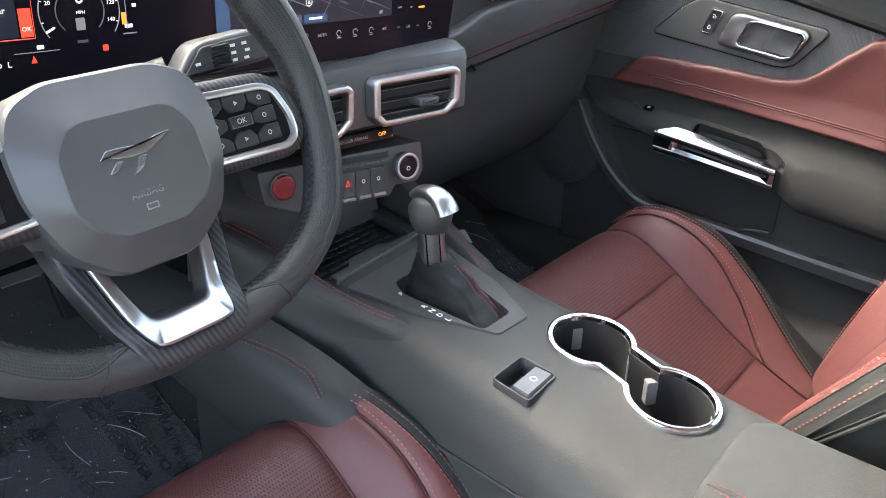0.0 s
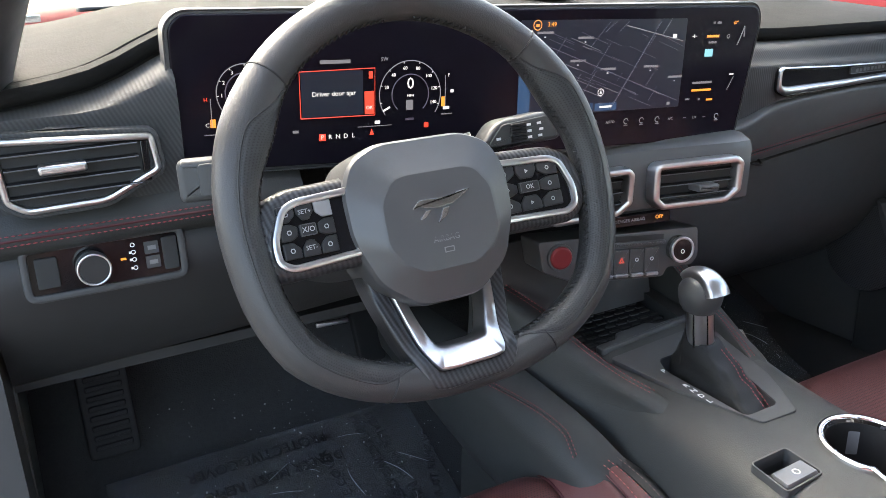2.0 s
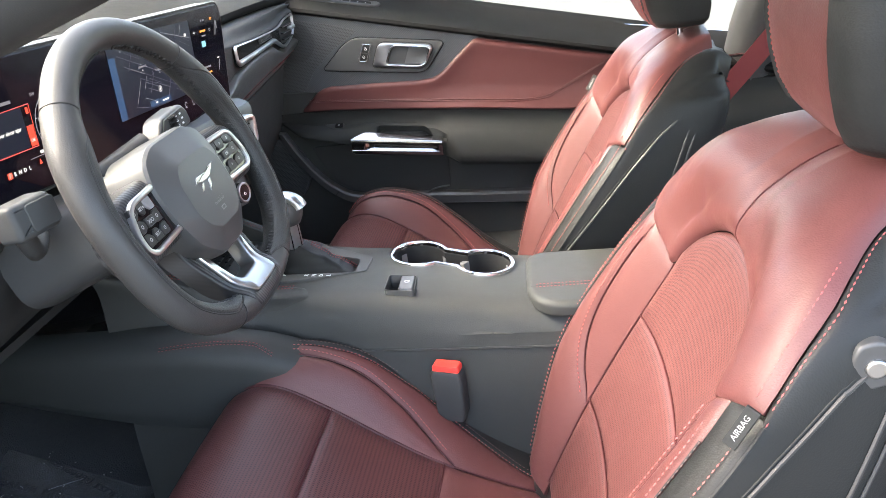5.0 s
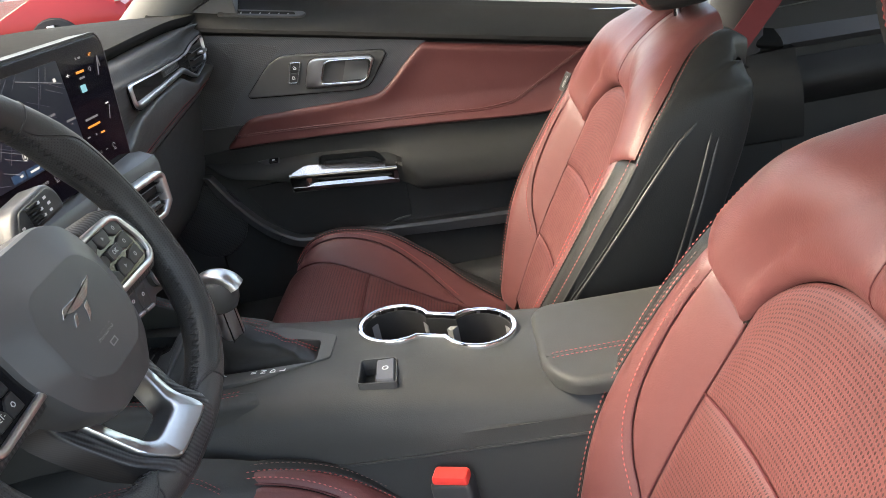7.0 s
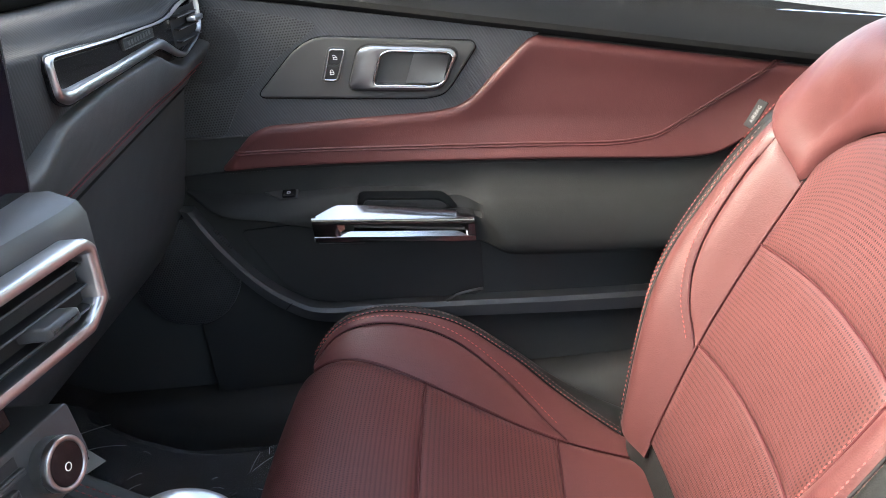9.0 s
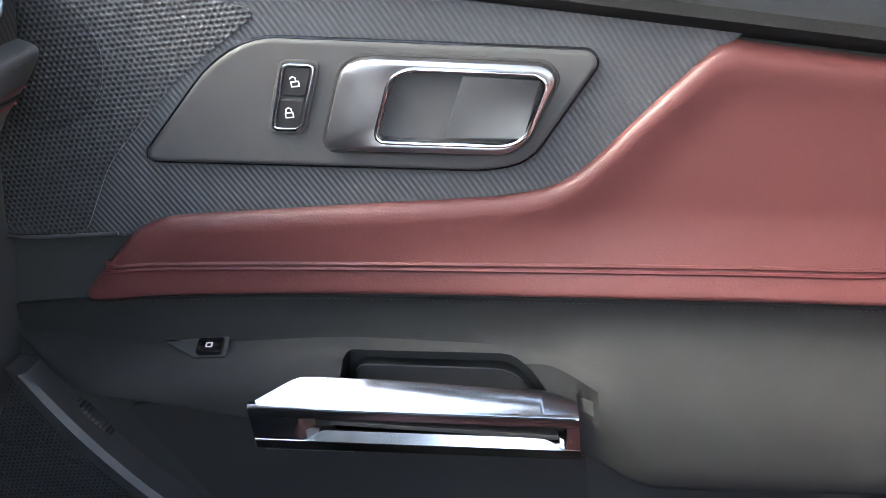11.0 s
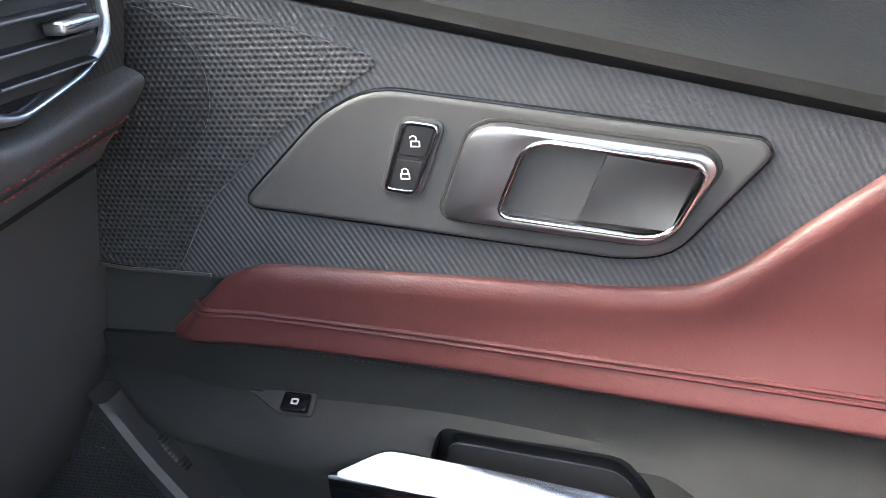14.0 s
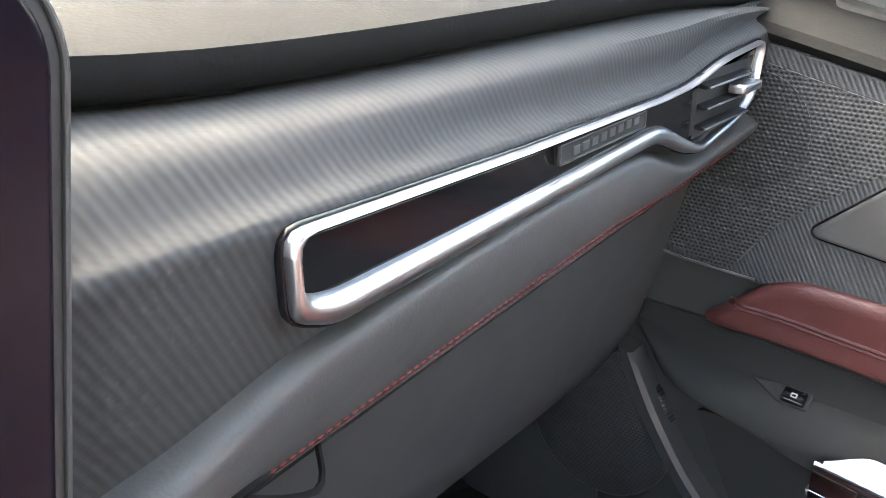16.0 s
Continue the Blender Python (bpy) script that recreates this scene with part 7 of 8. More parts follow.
    def back(s, x, up=0.0):
        q = abs(x)
        a, c, o, h = b_in(s), b_cr(s), b_out(s), b_h(s)
        a = lerp(a, 0.04, ease(0.50, 0.70, s))
        if q <= a:
            e = -0.006 * (1 - (q / a) ** 2)
        elif q <= c:
            e = h * (0.5 - 0.5 * math.cos(math.pi * ((q - a) / (c - a)) ** 0.75))
        else:
            e = h - roll(s) * ((q - c) / (o - c)) ** 2
        return on(BP, BN, s, x, e + up)

    b_red = curve1([(0.0, 0.19), (0.45, 0.266), (0.545, 0.250), (0.60, 0.234), (0.65, 0.216), (0.70, 0.194), (0.78, 0.160), (0.86, 0.134), (1.0, 0.10)])
    deep = curve1([(0.0, 0.218), (0.25, 0.180), (0.45, 0.144), (0.60, 0.130), (0.66, 0.116), (0.70, 0.102), (0.80, 0.070), (0.90, 0.036), (1.0, 0.010)])

    def flank(s):
        """The side of the shell from the bolster's edge to its back: places across and depths."""
        o, e, d = b_out(s), b_h(s) - roll(s), deep(s)
        return [(o + 0.0012, e - 0.0015), (o + 0.0030, e - 0.010)] + [(o + 0.003 - a * o, lerp(e - 0.012, -d, k)) for a, k in ((0.006, 0.15), (0.022, 0.32), (0.048, 0.52), (0.085, 0.72), (0.14, 0.87), (0.24, 0.96), (0.42, 1.0))]

    def flank_pt(s, x, h):
        """Backwards from the bolster's edge; level over the shoulder, where the cover turns."""
        e = b_h(s) - roll(s) - 0.004
        a, n = on(BP, BN, s, x, e), (on(BP, BN, s, x, 1.0) - on(BP, BN, s, x, 0.0)).normalized()
        d = lerp(-n, Vector((0, -1, -0.14)), ease(0.55, 0.68, s)).normalized()
        return a + d * (e - h)

    def flank_at(y, z, sg, up=0.0):
        """A place on the side of the shell at a given depth and height."""
        y -= recline[0]
        z -= recline[1]
        s = min((k / 240 for k in range(10, 216)), key=lambda q: abs((on(BP, BN, q, 0, 0) - on(BP, BN, q, 0, 0.001)).yz.normalized().orthogonal().dot(Vector((y, z)) + Vector(recline) - on(BP, BN, q, 0, 0).yz)))
        n = (on(BP, BN, s, 0, 0.001) - on(BP, BN, s, 0, 0)).yz.normalized()
        h = n.dot(Vector((y, z)) + Vector(recline) - on(BP, BN, s, 0, 0).yz)
        fl = flank(s)
        for (xa, da), (xb, db) in zip(fl, fl[1:]):
            if db <= h <= da:
                return on(BP, BN, s, sg * (lerp(xa, xb, (h - da) / (db - da)) + up), h)
        return on(BP, BN, s, sg * (fl[0 if h > fl[0][1] else -1][0] + up), h)

    def across(a, c, o, k):
        """Sample places over half a width, dense round the crease and the crest."""
        return [a * i / k for i in range(k)] + [lerp(a, c, i / k) for i in range(k)] + [lerp(c, o, i / 4) for i in range(5)]

    def panel(nm, f, s0, s1, x0, x1, mat, ns=26, nx=10, lb="", thick=0.006, puff=0.004, owner=th):
        """A padded cover piece on the surface f, between s0 and s1 (functions of -1..1 across) and x0 and x1 (functions of s)."""
        def fn(u, v):
            t = 2 * u - 1
            s = lerp(s0(t) if callable(s0) else s0, s1(t) if callable(s1) else s1, v)
            x = lerp(x0(s), x1(s), u)
            w_, h_ = abs(x1(s) - x0(s)), 0.9 * abs((s1(t) if callable(s1) else s1) - (s0(t) if callable(s0) else s0))
            e = min(u * w_, (1 - u) * w_, v * h_, (1 - v) * h_)
            k = min(1, e / 0.025)
            return f(s, x, 0.0015 + puff * math.sin(k * math.pi / 2) - 0.0022 * (1 - min(1, e / 0.003)) ** 2)
        L1 = abs(x1(0.5) - x0(0.5))
        return part(nm, sheet(fn, nx, ns, thick, (L1, 0.55 * abs((s1(0) if callable(s1) else s1) - (s0(0) if callable(s0) else s0)))), mat, owner, lb)

    def half(f, a, c, o, up):
        xs = across(a, c, o, 7)
        return [f(-x, up) for x in xs[:0:-1]] + [f(x, up) for x in xs]

    rings = []
    for s in [0.02 + 0.96 * k / 40 for k in range(41)]:
        rings.append(half(lambda x, up, s=s: cush(s, x, up), c_in(s), c_cr(s), c_out(s), -0.008) + [Vector((cx + c_out(s) * 0.93, cush(s, 0).y, 0.39)), Vector((cx - c_out(s) * 0.93, cush(s, 0).y, 0.39))])
    part("cushion_base", loft(rings), black_leather, th, "black leather seat sides")
    ins = (lambda s: -c_in(s)), (lambda s: c_in(s))
    panel("cushion_front", cush, 0.03, 0.6, *ins, red_perforated, 60, 30, "perforated red leather")
    panel("cushion_centre", cush, 0.6, 0.8, *ins, red_perforated, 30, 30, "perforated red leather")
    panel("cushion_rear", cush, 0.8, 0.985, *ins, red_leather, 24, 30)
    mid_f = curve1([(0.30, 0.30), (0.36, 0.46), (0.42, 0.57), (0.52, 0.62), (0.62, 0.58), (0.70, 0.47), (0.76, 0.30), (0.80, 0.12), (0.82, 0.01), (1.0, 0.01)])
    edge_f = curve1([(0.0, 0.88), (0.70, 0.88), (0.78, 0.80), (0.86, 0.58), (0.93, 0.25), (0.98, 0.06), (1.0, 0.04)])
    c_mid = lambda s: lerp(c_in(s), c_cr(s), mid_f(s))
    c_edge = lambda s: lerp(c_in(s), c_cr(s), edge_f(s))
    for sg in (1, -1):
        panel("cushion_bolster", cush, 0.34, 0.815, lambda s, sg=sg: sg * c_in(s), lambda s, sg=sg: sg * c_mid(s), red_leather, 60, 10)
        panel("bolster_edge", cush, 0.335, 0.985, lambda s, sg=sg: sg * (c_mid(s) + 0.0010), lambda s, sg=sg: sg * c_edge(s), red_leather, 60, 7, puff=0.003)
        panel("side_cover", cush, 0.33, 0.985, lambda s, sg=sg: sg * (c_edge(s) + 0.0012), lambda s, sg=sg: sg * (c_out(s) - 0.004), black_leather, 60, 9, "black leather side cover", puff=0.003)
        for edge, off, s1 in ((c_mid, 0.0042, 0.80), (c_edge, -0.0050, 0.955)):
            part("stitching", stitches([cush(s, sg * (edge(s) + off), 0.0064) for s in [0.36 + (s1 - 0.36) * k / 70 for k in range(71)]], 0.0062, 0.0046, 0.0011), seat_thread, th, "red stitching")
        part("stitching", stitches([cush(s, sg * (c_edge(s) + 0.006), 0.0046) for s in [0.35 + 0.61 * k / 70 for k in range(71)]], 0.0062, 0.0046, 0.0009), grey_thread, th, "pale red stitching")
        for edge, s1, mat in ((c_in, 0.97, red_seam), (c_mid, 0.815, red_seam), (c_edge, 0.97, dark_plastic)):
            part("seam", tube([cush(s, sg * (edge(s) + 0.0006), 0.0016) for s in [0.35 + (s1 - 0.35) * k / 70 for k in range(71)]], 0.0013, 6), mat, th)
    for s0 in (0.6, 0.8):
        part("seam", tube([cush(s0, lerp(-c_in(s0), c_in(s0), k / 30), 0.0016) for k in range(31)], 0.0013, 6), red_seam, th)
    # backrest
    rings = []
    for s in [k / 72 for k in range(73)]:
        c, o, r = b_cr(s), b_out(s), b_red(s)
        xs = [0.022 * k for k in range(5)] + [lerp(0.11, c, k / 5) for k in range(5)] + [lerp(c, o, k / 10) for k in range(11)]
        fr = [(x, -0.008 + 0.0085 * ease(r - 0.007, r + 0.001, x) * ease(0.470, 0.505, s)) for x in xs]
        fr = [back(s, -x, up) for x, up in fr[:0:-1]] + [back(s, x, up) for x, up in fr]
        right = flank(s)
        rings.append(fr + [flank_pt(s, x, d) for x, d in right] + [flank_pt(s, -x, d) for x, d in right[::-1]])
    part("backrest_shell", loft(rings), black_leather, th, "black leather backrest sides and rear", angle=75)
    S_SH, S_AR, RISE = 0.452, 0.578, 0.075

    def shoulder(s, q):
        """The lower edge of the shoulder panel outside the insert."""
        return S_SH + RISE * min(1.0, max(0.0, (q - 0.152) / 0.10)) ** 0.8

    def arch(x):
        q = min(1.0, abs(x) / 0.152)
        return S_SH + (S_AR - S_SH) * max(0.0, 1 - q ** 2.4) ** 0.55

    def low1(t):
        return 0.185 + 0.012 * (1 - t * t)

    def low2(t):
        return 0.362 + 0.016 * (1 - t * t)

    bins = (lambda s: -b_in(s)), (lambda s: b_in(s))
    panel("back_insert", back, 0.05, low1, *bins, red_perforated, 30, 30, "perforated red leather insert")
    panel("back_insert", back, low1, low2, *bins, red_perforated, 30, 30, "perforated red leather insert")
    panel("back_insert", back, low2, lambda t: arch(t * 0.1515), *bins, red_perforated, 40, 40, "perforated red leather insert", puff=0.005)
    bm_f, be_f = 0.74, 1.22
    band_f = curve1([(0.0, 0.01), (0.17, 0.01), (0.19, 0.14), (0.22, 0.34), (0.27, 0.53), (0.34, 0.66), (0.44, 0.74), (0.6, 0.74)])
    b_band = lambda s: lerp(b_in(s), b_cr(s), band_f(s))

    def ends(f0, f1):
        return lambda t: shoulder(0.5, lerp(0.152, 0.218, lerp(f0, f1, (t + 1) / 2))) - 0.002

    for sg in (1, -1):
        panel("back_bolster", back, 0.175, ends(0, bm_f), lambda s, sg=sg: sg * b_in(s), lambda s, sg=sg: sg * b_band(s), red_leather, 50, 12, puff=0.004)
        panel("bolster_edge", back, 0.03, ends(bm_f, be_f), lambda s, sg=sg: sg * (b_band(s) + 0.0006), lambda s, sg=sg: sg * lerp(b_in(s), b_cr(s), be_f), red_leather, 50, 9, puff=0.003)
        panel("bolster_strip", back, 0.02, ends(be_f, 1.5), lambda s, sg=sg: sg * (lerp(b_in(s), b_cr(s), be_f) + 0.0006), lambda s, sg=sg: sg * (b_out(s) + 0.0008), black_leather, 50, 12, "black leather strip along the bolster", puff=0.003)
        for edge, s0 in ((lambda s: b_band(s) + 0.0045, 0.185), (lambda s: lerp(b_in(s), b_cr(s), be_f) - 0.0050, 0.06)):
            part("stitching", stitches([back(s, sg * edge(s), 0.0062) for s in [s0 + (0.48 - s0) * k / 60 for k in range(61)]], 0.0062, 0.0046, 0.0011), seat_thread, th, "red stitching")
        for dx in (0.002, 0.010):
            part("stitching", stitches([back(s, sg * (b_out(s) - 0.0085 + dx), 0.0046 if dx < 0.005 else -0.0005) for s in [0.04 + 0.485 * k / 60 for k in range(61)]], 0.0062, 0.0046, 0.0011), seat_thread, th, "red stitching")
        part("strip_seam", tube([back(s, sg * (b_out(s) + 0.0010), -0.0010) for s in [0.03 + 0.49 * k / 60 for k in range(61)]], 0.0018, 6), dark_plastic, th)
        part("stitching", stitches([back(s, sg * (lerp(b_in(s), b_cr(s), be_f) + 0.005), 0.0046) for s in [0.04 + 0.45 * k / 60 for k in range(61)]], 0.0062, 0.0046, 0.0009), grey_thread, th, "pale red stitching")

        for edge, s0, mat in ((b_in, 0.05, red_seam), (b_band, 0.177, red_seam), (lambda s: lerp(b_in(s), b_cr(s), be_f), 0.05, dark_plastic)):
            part("seam", tube([back(s, sg * (edge(s) + 0.0003), 0.0016) for s in [s0 + (0.46 - s0) * k / 60 for k in range(61)]], 0.0013, 6), mat, th)
    for low in (low1, low2):
        part("seam", tube([back(low(t), t * b_in(low(t)), 0.0016) for t in [-1 + k / 15 for k in range(31)]], 0.0013, 6), red_seam, th)

    def yoke_lo(x):
        q = abs(x)
        return arch(x) + 0.001 if q < 0.152 else shoulder(0.5, q) + 0.001

    def yoke_rise(s, x):
        """The shoulder panel swells over the sunken insert."""
        d = (s - yoke_lo(x)) * 0.78
        o = b_red(s) - 0.0005 - abs(x)
        k, m = min(1.0, max(0.0, d) / 0.030), min(1.0, max(0.0, o) / 0.022)
        mid = 0.022 * max(0.0, 1 - (abs(x) / 0.19) ** 2)
        crease = 0.0040 * math.exp(-((abs(x) - 0.128) / 0.020) ** 2) * math.exp(-((s - 0.57) / 0.05) ** 2)
        return 0.0010 + (0.007 + mid) * math.sqrt(1 - (1 - k) ** 2) * math.sqrt(max(0.0, 1 - (1 - m) ** 2)) - crease - 0.0026 * math.exp(-(x / 0.007) ** 2) * k

    def yoke(u, v):
        t = -1 + 2 * u
        t = t * (0.75 + 0.25 * t * t) if abs(t) < 1 else t
        v = v ** 1.35
        x, s = 0.2 * t, 0.6
        for _ in range(40):
            s = lerp(yoke_lo(x), 0.90, v)
            x = lerp(x, t * (b_red(s) - 0.0005), 0.4)
        return back(s, x, yoke_rise(s, x))

    for sg in (1, -1):
        for dx in (-0.0085, 0.004):
            part("stitching", stitches([back(s, sg * (b_red(s) + dx), 0.0062 if dx < 0 else 0.0012) for s in [0.54 + 0.32 * k / 50 for k in range(51)]], 0.0062, 0.0046, 0.0011), seat_thread, th, "red stitching")
    part("shoulder_pad", sheet(yoke, 112, 60, 0.006), red_leather, th, "smooth red leather shoulder panel")
    part("centre_seam", tube([yoke(0.5, v / 20) + Vector((0, 0.0004, 0.0006)) for v in range(0, 18)], 0.0008, 5), red_seam, th)
    PIPE = ((0.150, 0.600), (0.110, 0.650), (0.068, 0.702), (0.005, 0.777), (-0.024, 0.808), (-0.048, 0.832), (-0.072, 0.851), (-0.105, 0.868), (-0.140, 0.879), (-0.175, 0.889))
    # piping and a covered slot on the sides of the black shell
    for sg in (1, -1):
        pipe = [flank_at(q.x + recline[0], q.y + recline[1], sg, 0.0004) for q in spline([(y, z, 0) for y, z in PIPE], 44)]
        part("shell_piping", tube(pipe, 0.0022, 7), wheel_leather, th, "black leather piping")
        part("shell_seam", tube([q + Vector((0, 0.0034, 0.0030)) for q in pipe], 0.0010, 5), dark_plastic, th)
        for dy in (0.0, 0.013):
            part("slot_edge", tube([flank_at(lerp(-0.119, -0.016, k / 20) + dy + recline[0], lerp(0.852, 0.590, k / 20) + recline[1], sg, 0.0006) for k in range(21)], 0.0021, 6), wheel_leather, th)
    HR = ((0.70, -0.085, -0.135, 0.978), (0.88, -0.068, -0.148, 0.980), (0.96, -0.054, -0.155, 0.990), (1.0, -0.043, -0.158, 1.010), (1.03, -0.035, -0.156, 1.040), (1.04, -0.030, -0.152, 1.075), (1.02, -0.030, -0.150, 1.115), (0.95, -0.036, -0.149, 1.147), (0.80, -0.050, -0.142, 1.168), (0.52, -0.072, -0.125, 1.178))
    nod = recline[0] * 2.15

    def head(x, y, level, out=0.0):
        """A place on the headrest: across, from the front (0) to the rear (1), at a level."""
        k, y0, y1, z = level
        return Vector((cx + (x + math.copysign(out, x)) * k, lerp(y0, y1, y) + nod, z + recline[1]))

    head_ol = [(q.x, q.y) for q in spline([(-0.06, 1.0, 0), (-0.104, 0.97, 0), (-0.116, 0.72, 0), (-0.121, 0.45, 0), (-0.113, 0.20, 0), (-0.094, 0.05, 0), (-0.04, 0.0, 0), (0.04, 0.0, 0), (0.094, 0.05, 0), (0.113, 0.20, 0), (0.121, 0.45, 0), (0.116, 0.72, 0), (0.104, 0.97, 0), (0.06, 1.0, 0)], 64, closed=True)]
    hw = part("headrest", loft([[head(q[0], q[1], L) for q in head_ol] for L in HR]), red_leather, th, "red leather headrest with black sides", angle=60)
    edge = [(-0.091, 0.045), (-0.101, 0.09), (-0.1135, 0.20), (-0.121, 0.45), (-0.1145, 0.72), (-0.106, 0.97), (-0.09, 1.0), (-0.03, 1.0)]
    for sg in (1, -1):
        side = lambda u, v, sg=sg: head(sg * -spline([(a, b, 0) for a, b in edge], 41)[round(u * 40)].x, spline([(a, b, 0) for a, b in edge], 41)[round(u * 40)].y, [lerp(HR[int(f)][i], HR[min(int(f) + 1, 9)][i], f - int(f)) for f in (lerp(0.6, 7.6, v),) for i in range(4)], 0.0022)
        part("headrest_side", sheet(side, 20, 28, 0.004), black_leather, hw, "black leather side of the headrest")
        for out in (0.0, 0.07):
            part("headrest_stitching", stitches([head(sg * (0.0905 + 0.10 * out), 0.045 + out, L, 0.0028) for L in HR[1:9]], 0.0062, 0.0046, 0.0011), seat_thread, hw, "red stitching")
    for x in (-0.05, 0.05):
        part("headrest_post", tube([Vector((cx + x, -0.120 + nod, 0.90)), Vector((cx + x, -0.112 + nod, 1.00))], 0.006, 10), chrome, th)
    # airbag tag on the door side bolster
    tg = basis(back(0.500, face * (b_out(0.50) - 0.003), 0.004) + Vector((face * 0.006, 0.005, 0.004)), (0, -0.5, 0.85), (0.58 * face, 0.68, 0.4)) if face > 0 else basis((0.020, -0.014, 0.835), (0.05, -0.5, 0.85), (0.565, 0.70, 0.38))
    part("airbag_tag", slab(rounded(rect(-0.018, -0.006, 0.018, 0.006), 0.001), tg, 0.003, 0.0005), black_leather, th, "small black airbag tag")
    letters("AIRBAG", 0.0066, at(tg, 0, 0, 0.0032), print_soft, th)
    # rails
    for x in (-0.19, 0.19):
        part("rail", slab(rect(cx + x - 0.02, -0.12, cx + x + 0.02, 0.50), lambda a, b, w=0: Vector((a, b, 0.371 + w)), 0.028, 0.004), satin_plastic, th)
    if face < 0:
        bt = basis(flank_at(-0.115, 0.866, -1), (0, -1, 0.3), (0, 0.3, 1))
        part("hinge_cover", slab(rounded([(-0.016, -0.022), (0.018, -0.022), (0.018, 0.008), (0.008, 0.019), (-0.008, 0.019), (-0.016, 0.008)], 0.006), bt, 0.007, 0.003, -0.02), satin_plastic, th, "grey belt guide on the seat's shoulder")
        part("bolt", slab(ring(0, -0.003, 0.008, 20), bt, 0.010, 0.002, 0.0), satin_silver, th)
    return th


seat("passenger_seat", 1.022, -0.015, "red leather bucket seat with black sides on the passenger side", 1)
seat("driver_seat", 0.290, 0.006, "red leather bucket seat with black sides behind the wheel", -1, (-0.036, 0.004))

# ---- things on the floor ----


def film_at(x, y, lift=0.004):
    return Vector((x, y, floor_z(y) + 0.004 + lift + 0.003 * noise.noise(Vector((x * 9, y * 9, 0))) + 0.0015 * noise.noise(Vector((x * 30, y * 22, 3)))))


def covering(nm, x0, x1, y0, y1, label, words):
    f = thing(nm, ((x0 + x1) / 2, (y0 + y1) / 2, floor_z((y0 + y1) / 2)), label, "floor cover")
    part("sheet", sheet(lambda u, v: film_at(lerp(x0, x1, u), lerp(y1, y0, v)), 60, 60, 0.0006), film, f)
    for w, x, y, turn, size in words:
        letters(w, size, (lambda cx, cy, tn: (lambda a, b, c=0.0: film_at(cx + a * math.cos(tn) - b * math.sin(tn), cy + a * math.sin(tn) + b * math.cos(tn), 0.0052) + Vector((0, 0, c))))(x, y, radians(turn)), film_print, f)
    rw = random.Random(len(nm))
    # small raised creases in a pale colour that paints the film's glints
    for k in range(60):
        x, y, a = rw.uniform(x0 + 0.05, x1 - 0.05), rw.uniform(y0 + 0.05, y1 - 0.03), rw.uniform(0, 6.3)
        ln, r_ = rw.choice((0.008, 0.014, 0.022, 0.05)), rw.uniform(0.0003, 0.0006)
        part("crease", tube(spline([film_at(x + math.cos(a + 0.4 * math.sin(t)) * ln * t, y + math.sin(a) * ln * t, 0.0052 + 0.0015 * math.sin(math.pi * t)) for t in (0, 0.33, 0.66, 1)], 9), [0.0001] + [r_] * 7 + [0.0001], 4), crease_glint_mat, f)
    fx, fy = x0 + 0.72 * (x1 - x0), y1 - 0.004
    part("fold", tube(spline([film_at(fx - 0.15 * t, fy - 0.16 * t + 0.012 * math.sin(5 * t), 0.0055) for t in (0, 0.25, 0.5, 0.75, 1)], 24), [0.0004] + [0.0010] * 22 + [0.0004], 5), film, f)
    part("edge", tube([film_at(lerp(x0, x1, k / 20), y1, 0.0048) for k in range(21)], 0.0007, 4), film, f)
    part("edge", tube([film_at(x1, lerp(y0, y1, k / 20), 0.0048) for k in range(21)], 0.0007, 4), film, f)
    return f


# paler than the film: the glint on each crease is in its colour
crease_glint_mat = plain("pale_film_crease_glint", (0.40, 0.41, 0.42), 0.12, depth=0, spec=0.6)
covering("floor_film", 0.02, 0.505, 0.60, 1.048, "clear plastic film with printed words on the driver carpet", [
    ("PROTECTIVE COVER", 0.24, 1.018, 181, 0.024), ("DEALER MUST REMOVE", 0.24, 0.980, 181, 0.024), ("PROTECTIVE COVER", 0.20, 0.86, 8, 0.024), ("DEALER MUST REMOVE", 0.20, 0.80, 8, 0.024),
    ("DEALER MUST REMOVE", 0.440, 0.93, -86, 0.021), ("PROTECTIVE COVER", 0.412, 0.945, -86, 0.021), ("PROTECTIVE COVER", 0.345, 0.90, 96, 0.021), ("DEALER MUST REMOVE", 0.478, 0.88, 74, 0.019)])
crumb_mat = plain("pale_crumbs", (0.45, 0.44, 0.42), 0.7, depth=0)
crumbs = bmesh.new()
rw = random.Random(11)
for k in range(150):
    y = rw.uniform(0.88, 1.17)
    x = rw.uniform(0.10, 0.53) if k % 3 else rw.gauss(0.33, 0.06)
    r_ = rw.choice((0.0005, 0.0006, 0.0008, 0.0013))
    z = floor_z(y) + 0.0035 if y > 1.052 or x > 0.51 else film_at(x, y).z + 0.0008
    tube([Vector((x, y, z)), Vector((x + rw.uniform(-2, 2) * r_, y + rw.uniform(-3, 3) * r_, z + r_ * 0.6))], [r_, r_ * 0.6], 4, bm=crumbs)
tagged(part("carpet_crumbs", crumbs, crumb_mat, None, "pale crumbs scattered over the driver carpet"), category="crumbs", kind="stuff")
covering("floor_film", 0.86, 1.34, 0.55, 1.10, "clear plastic film with printed words on the passenger carpet", [
    ("PROTECTIVE COVER", 1.08, 0.86, 4, 0.026), ("DEALER MUST REMOVE", 1.08, 0.90, 4, 0.026), ("PROTECTIVE COVER", 1.08, 0.74, 4, 0.026), ("DEALER MUST REMOVE", 1.08, 0.78, 4, 0.026)])
lab = thing("paper_label", (1.22, 0.96, 0.42), "white printed paper label stuck in the passenger footwell", "label")
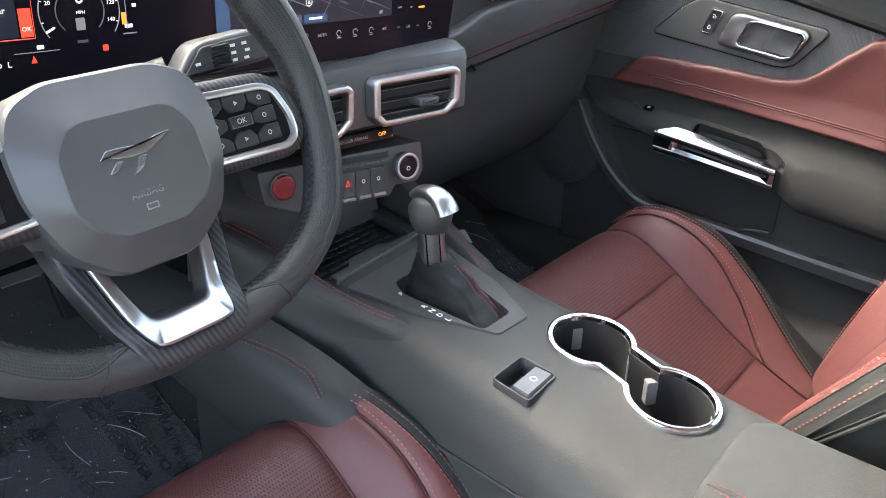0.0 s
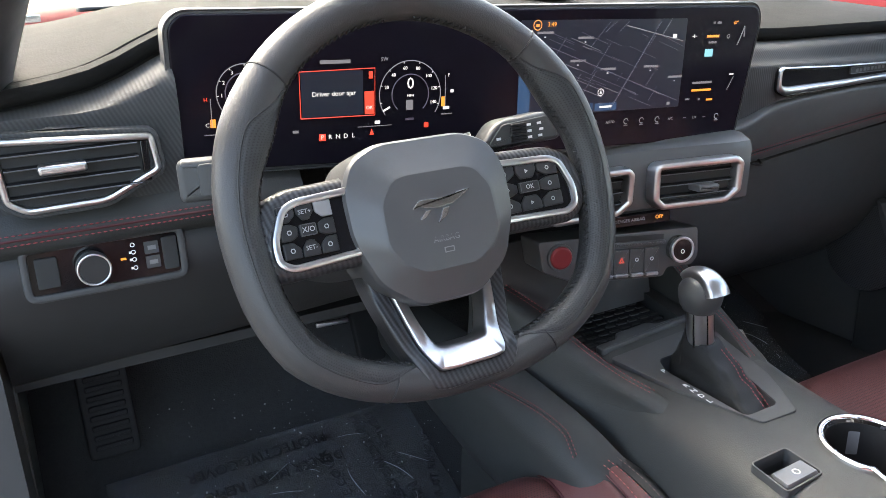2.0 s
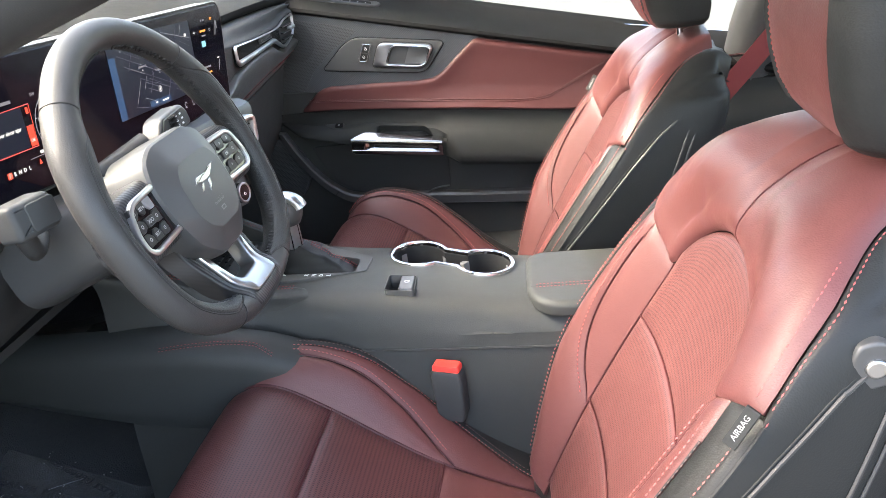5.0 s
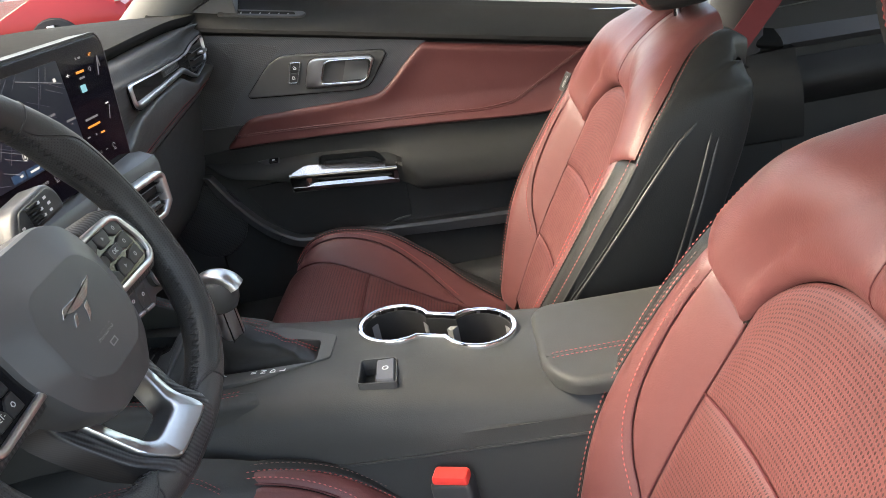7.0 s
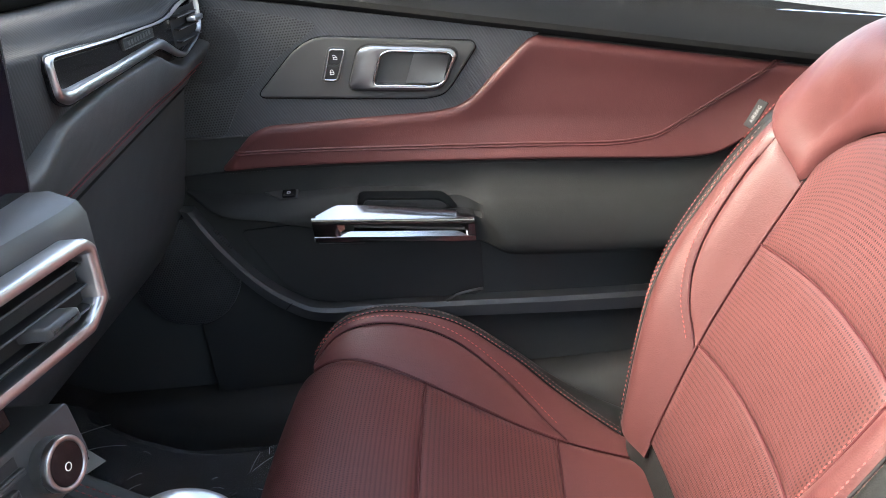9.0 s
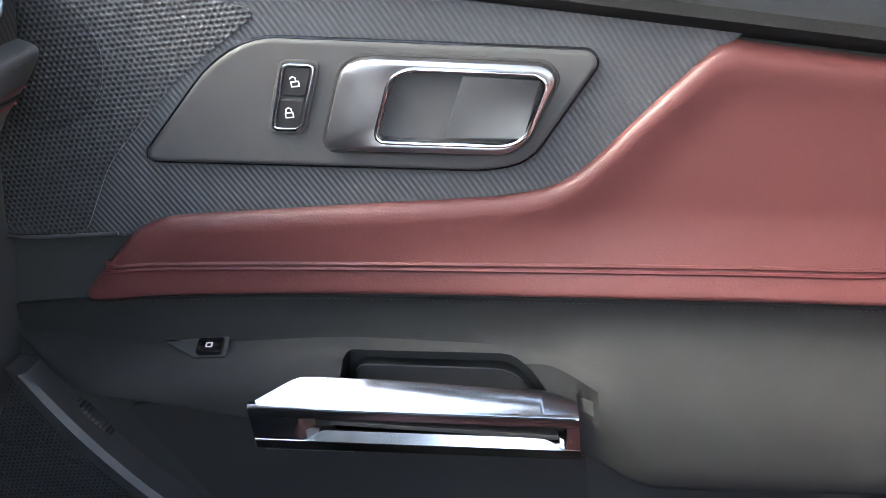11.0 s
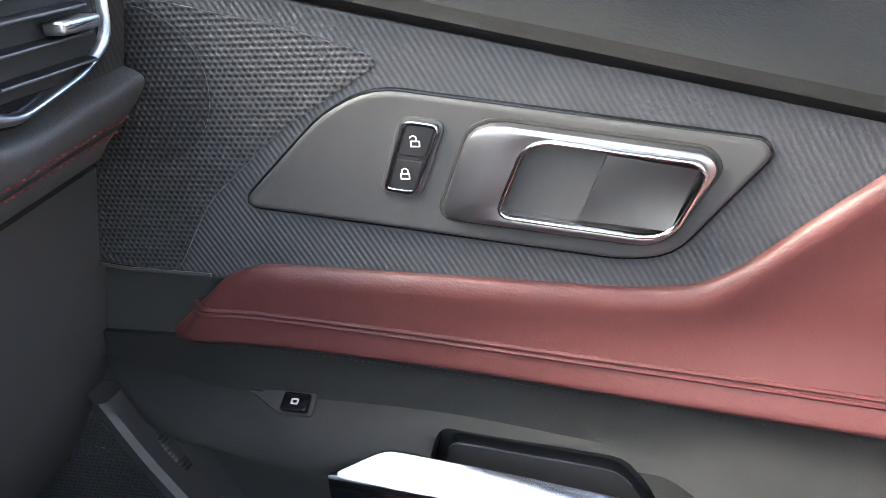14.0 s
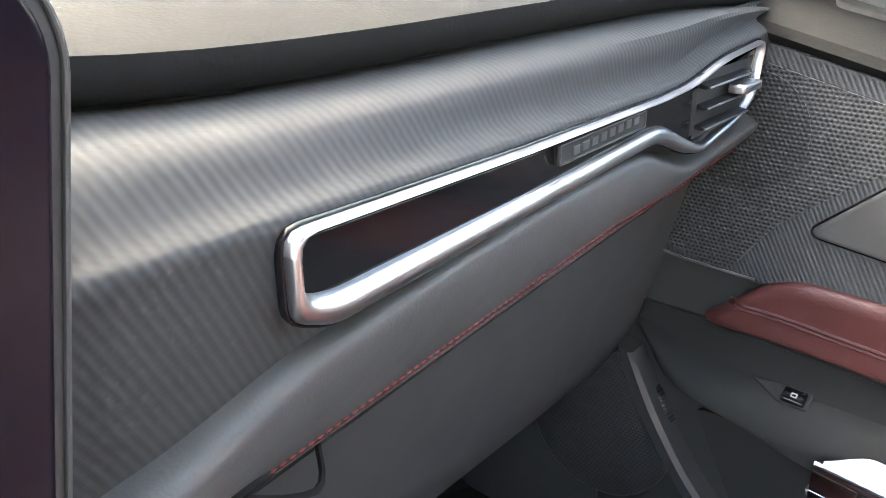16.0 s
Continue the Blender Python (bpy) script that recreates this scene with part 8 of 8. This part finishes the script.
lbm = basis((1.22, 0.96, floor_z(0.96) + 0.012), (0.93, -0.35, -0.15), (0.35, 0.88, 0.38))
part("paper", slab(rect(-0.03, -0.02, 0.03, 0.02), lbm, 0.001, 0.0002), paper, lab)
letters("B", 0.02, at(lbm, 0.014, 0.004, 0.0012), hard_plastic, lab)
for k in range(6):
    part("printed_bar", slab(rect(-0.026, -0.014 + 0.005 * k, -0.006, -0.0125 + 0.005 * k), lbm, 0.0013, 0.0001), hard_plastic, lab)

ped = thing("dead_pedal", (0.045, 1.0, 0.55), "black ribbed rubber footrest on the driver side", "pedal")
pm = basis((0.040, 1.005, 0.615), (1, 0, 0), (-0.06, 0.30, 1))
part("plate", slab(rounded(rect(-0.033, -0.070, 0.033, 0.068), 0.008), pm, 0.012, 0.004, -0.03), rubber, ped)
for k in range(9):
    part("rib", slab(rounded(rect(-0.024, -0.058 + 0.0135 * k, 0.024, -0.050 + 0.0135 * k), 0.003), pm, 0.0165, 0.002, 0.008), rubber, ped)
brk_ = thing("brake_pedal", (0.40, 1.1, 0.62), "brake pedal with a bright metal edge", "pedal")
bp = basis((0.400, 1.095, 0.632), (1, 0, -0.05), (0, 0.35, 1))
part("pad", slab(rounded(rect(-0.030, -0.022, 0.030, 0.022), 0.006), bp, 0.010, 0.003), rubber, brk_)
part("metal_edge", slab(rounded(rect(-0.028, -0.021, 0.028, -0.013), 0.002), bp, 0.013, 0.002, 0.004), satin_silver, brk_)
part("arm", tube([bp(0, 0.0, -0.003), (0.38, 1.17, 0.78), (0.37, 1.2, 0.95)], 0.010, 8), hard_plastic, brk_)
acc = thing("accelerator_pedal", (0.47, 1.08, 0.55), "tall black accelerator pedal", "pedal")
part("pad", slab(rounded(rect(-0.024, -0.07, 0.024, 0.07), 0.008), basis((0.462, 1.10, 0.60), (1, 0, 0), (0, 0.45, 1)), 0.012, 0.004), rubber, acc)
part("arm", tube([(0.462, 1.12, 0.64), (0.46, 1.2, 0.85)], 0.010, 8), hard_plastic, acc)
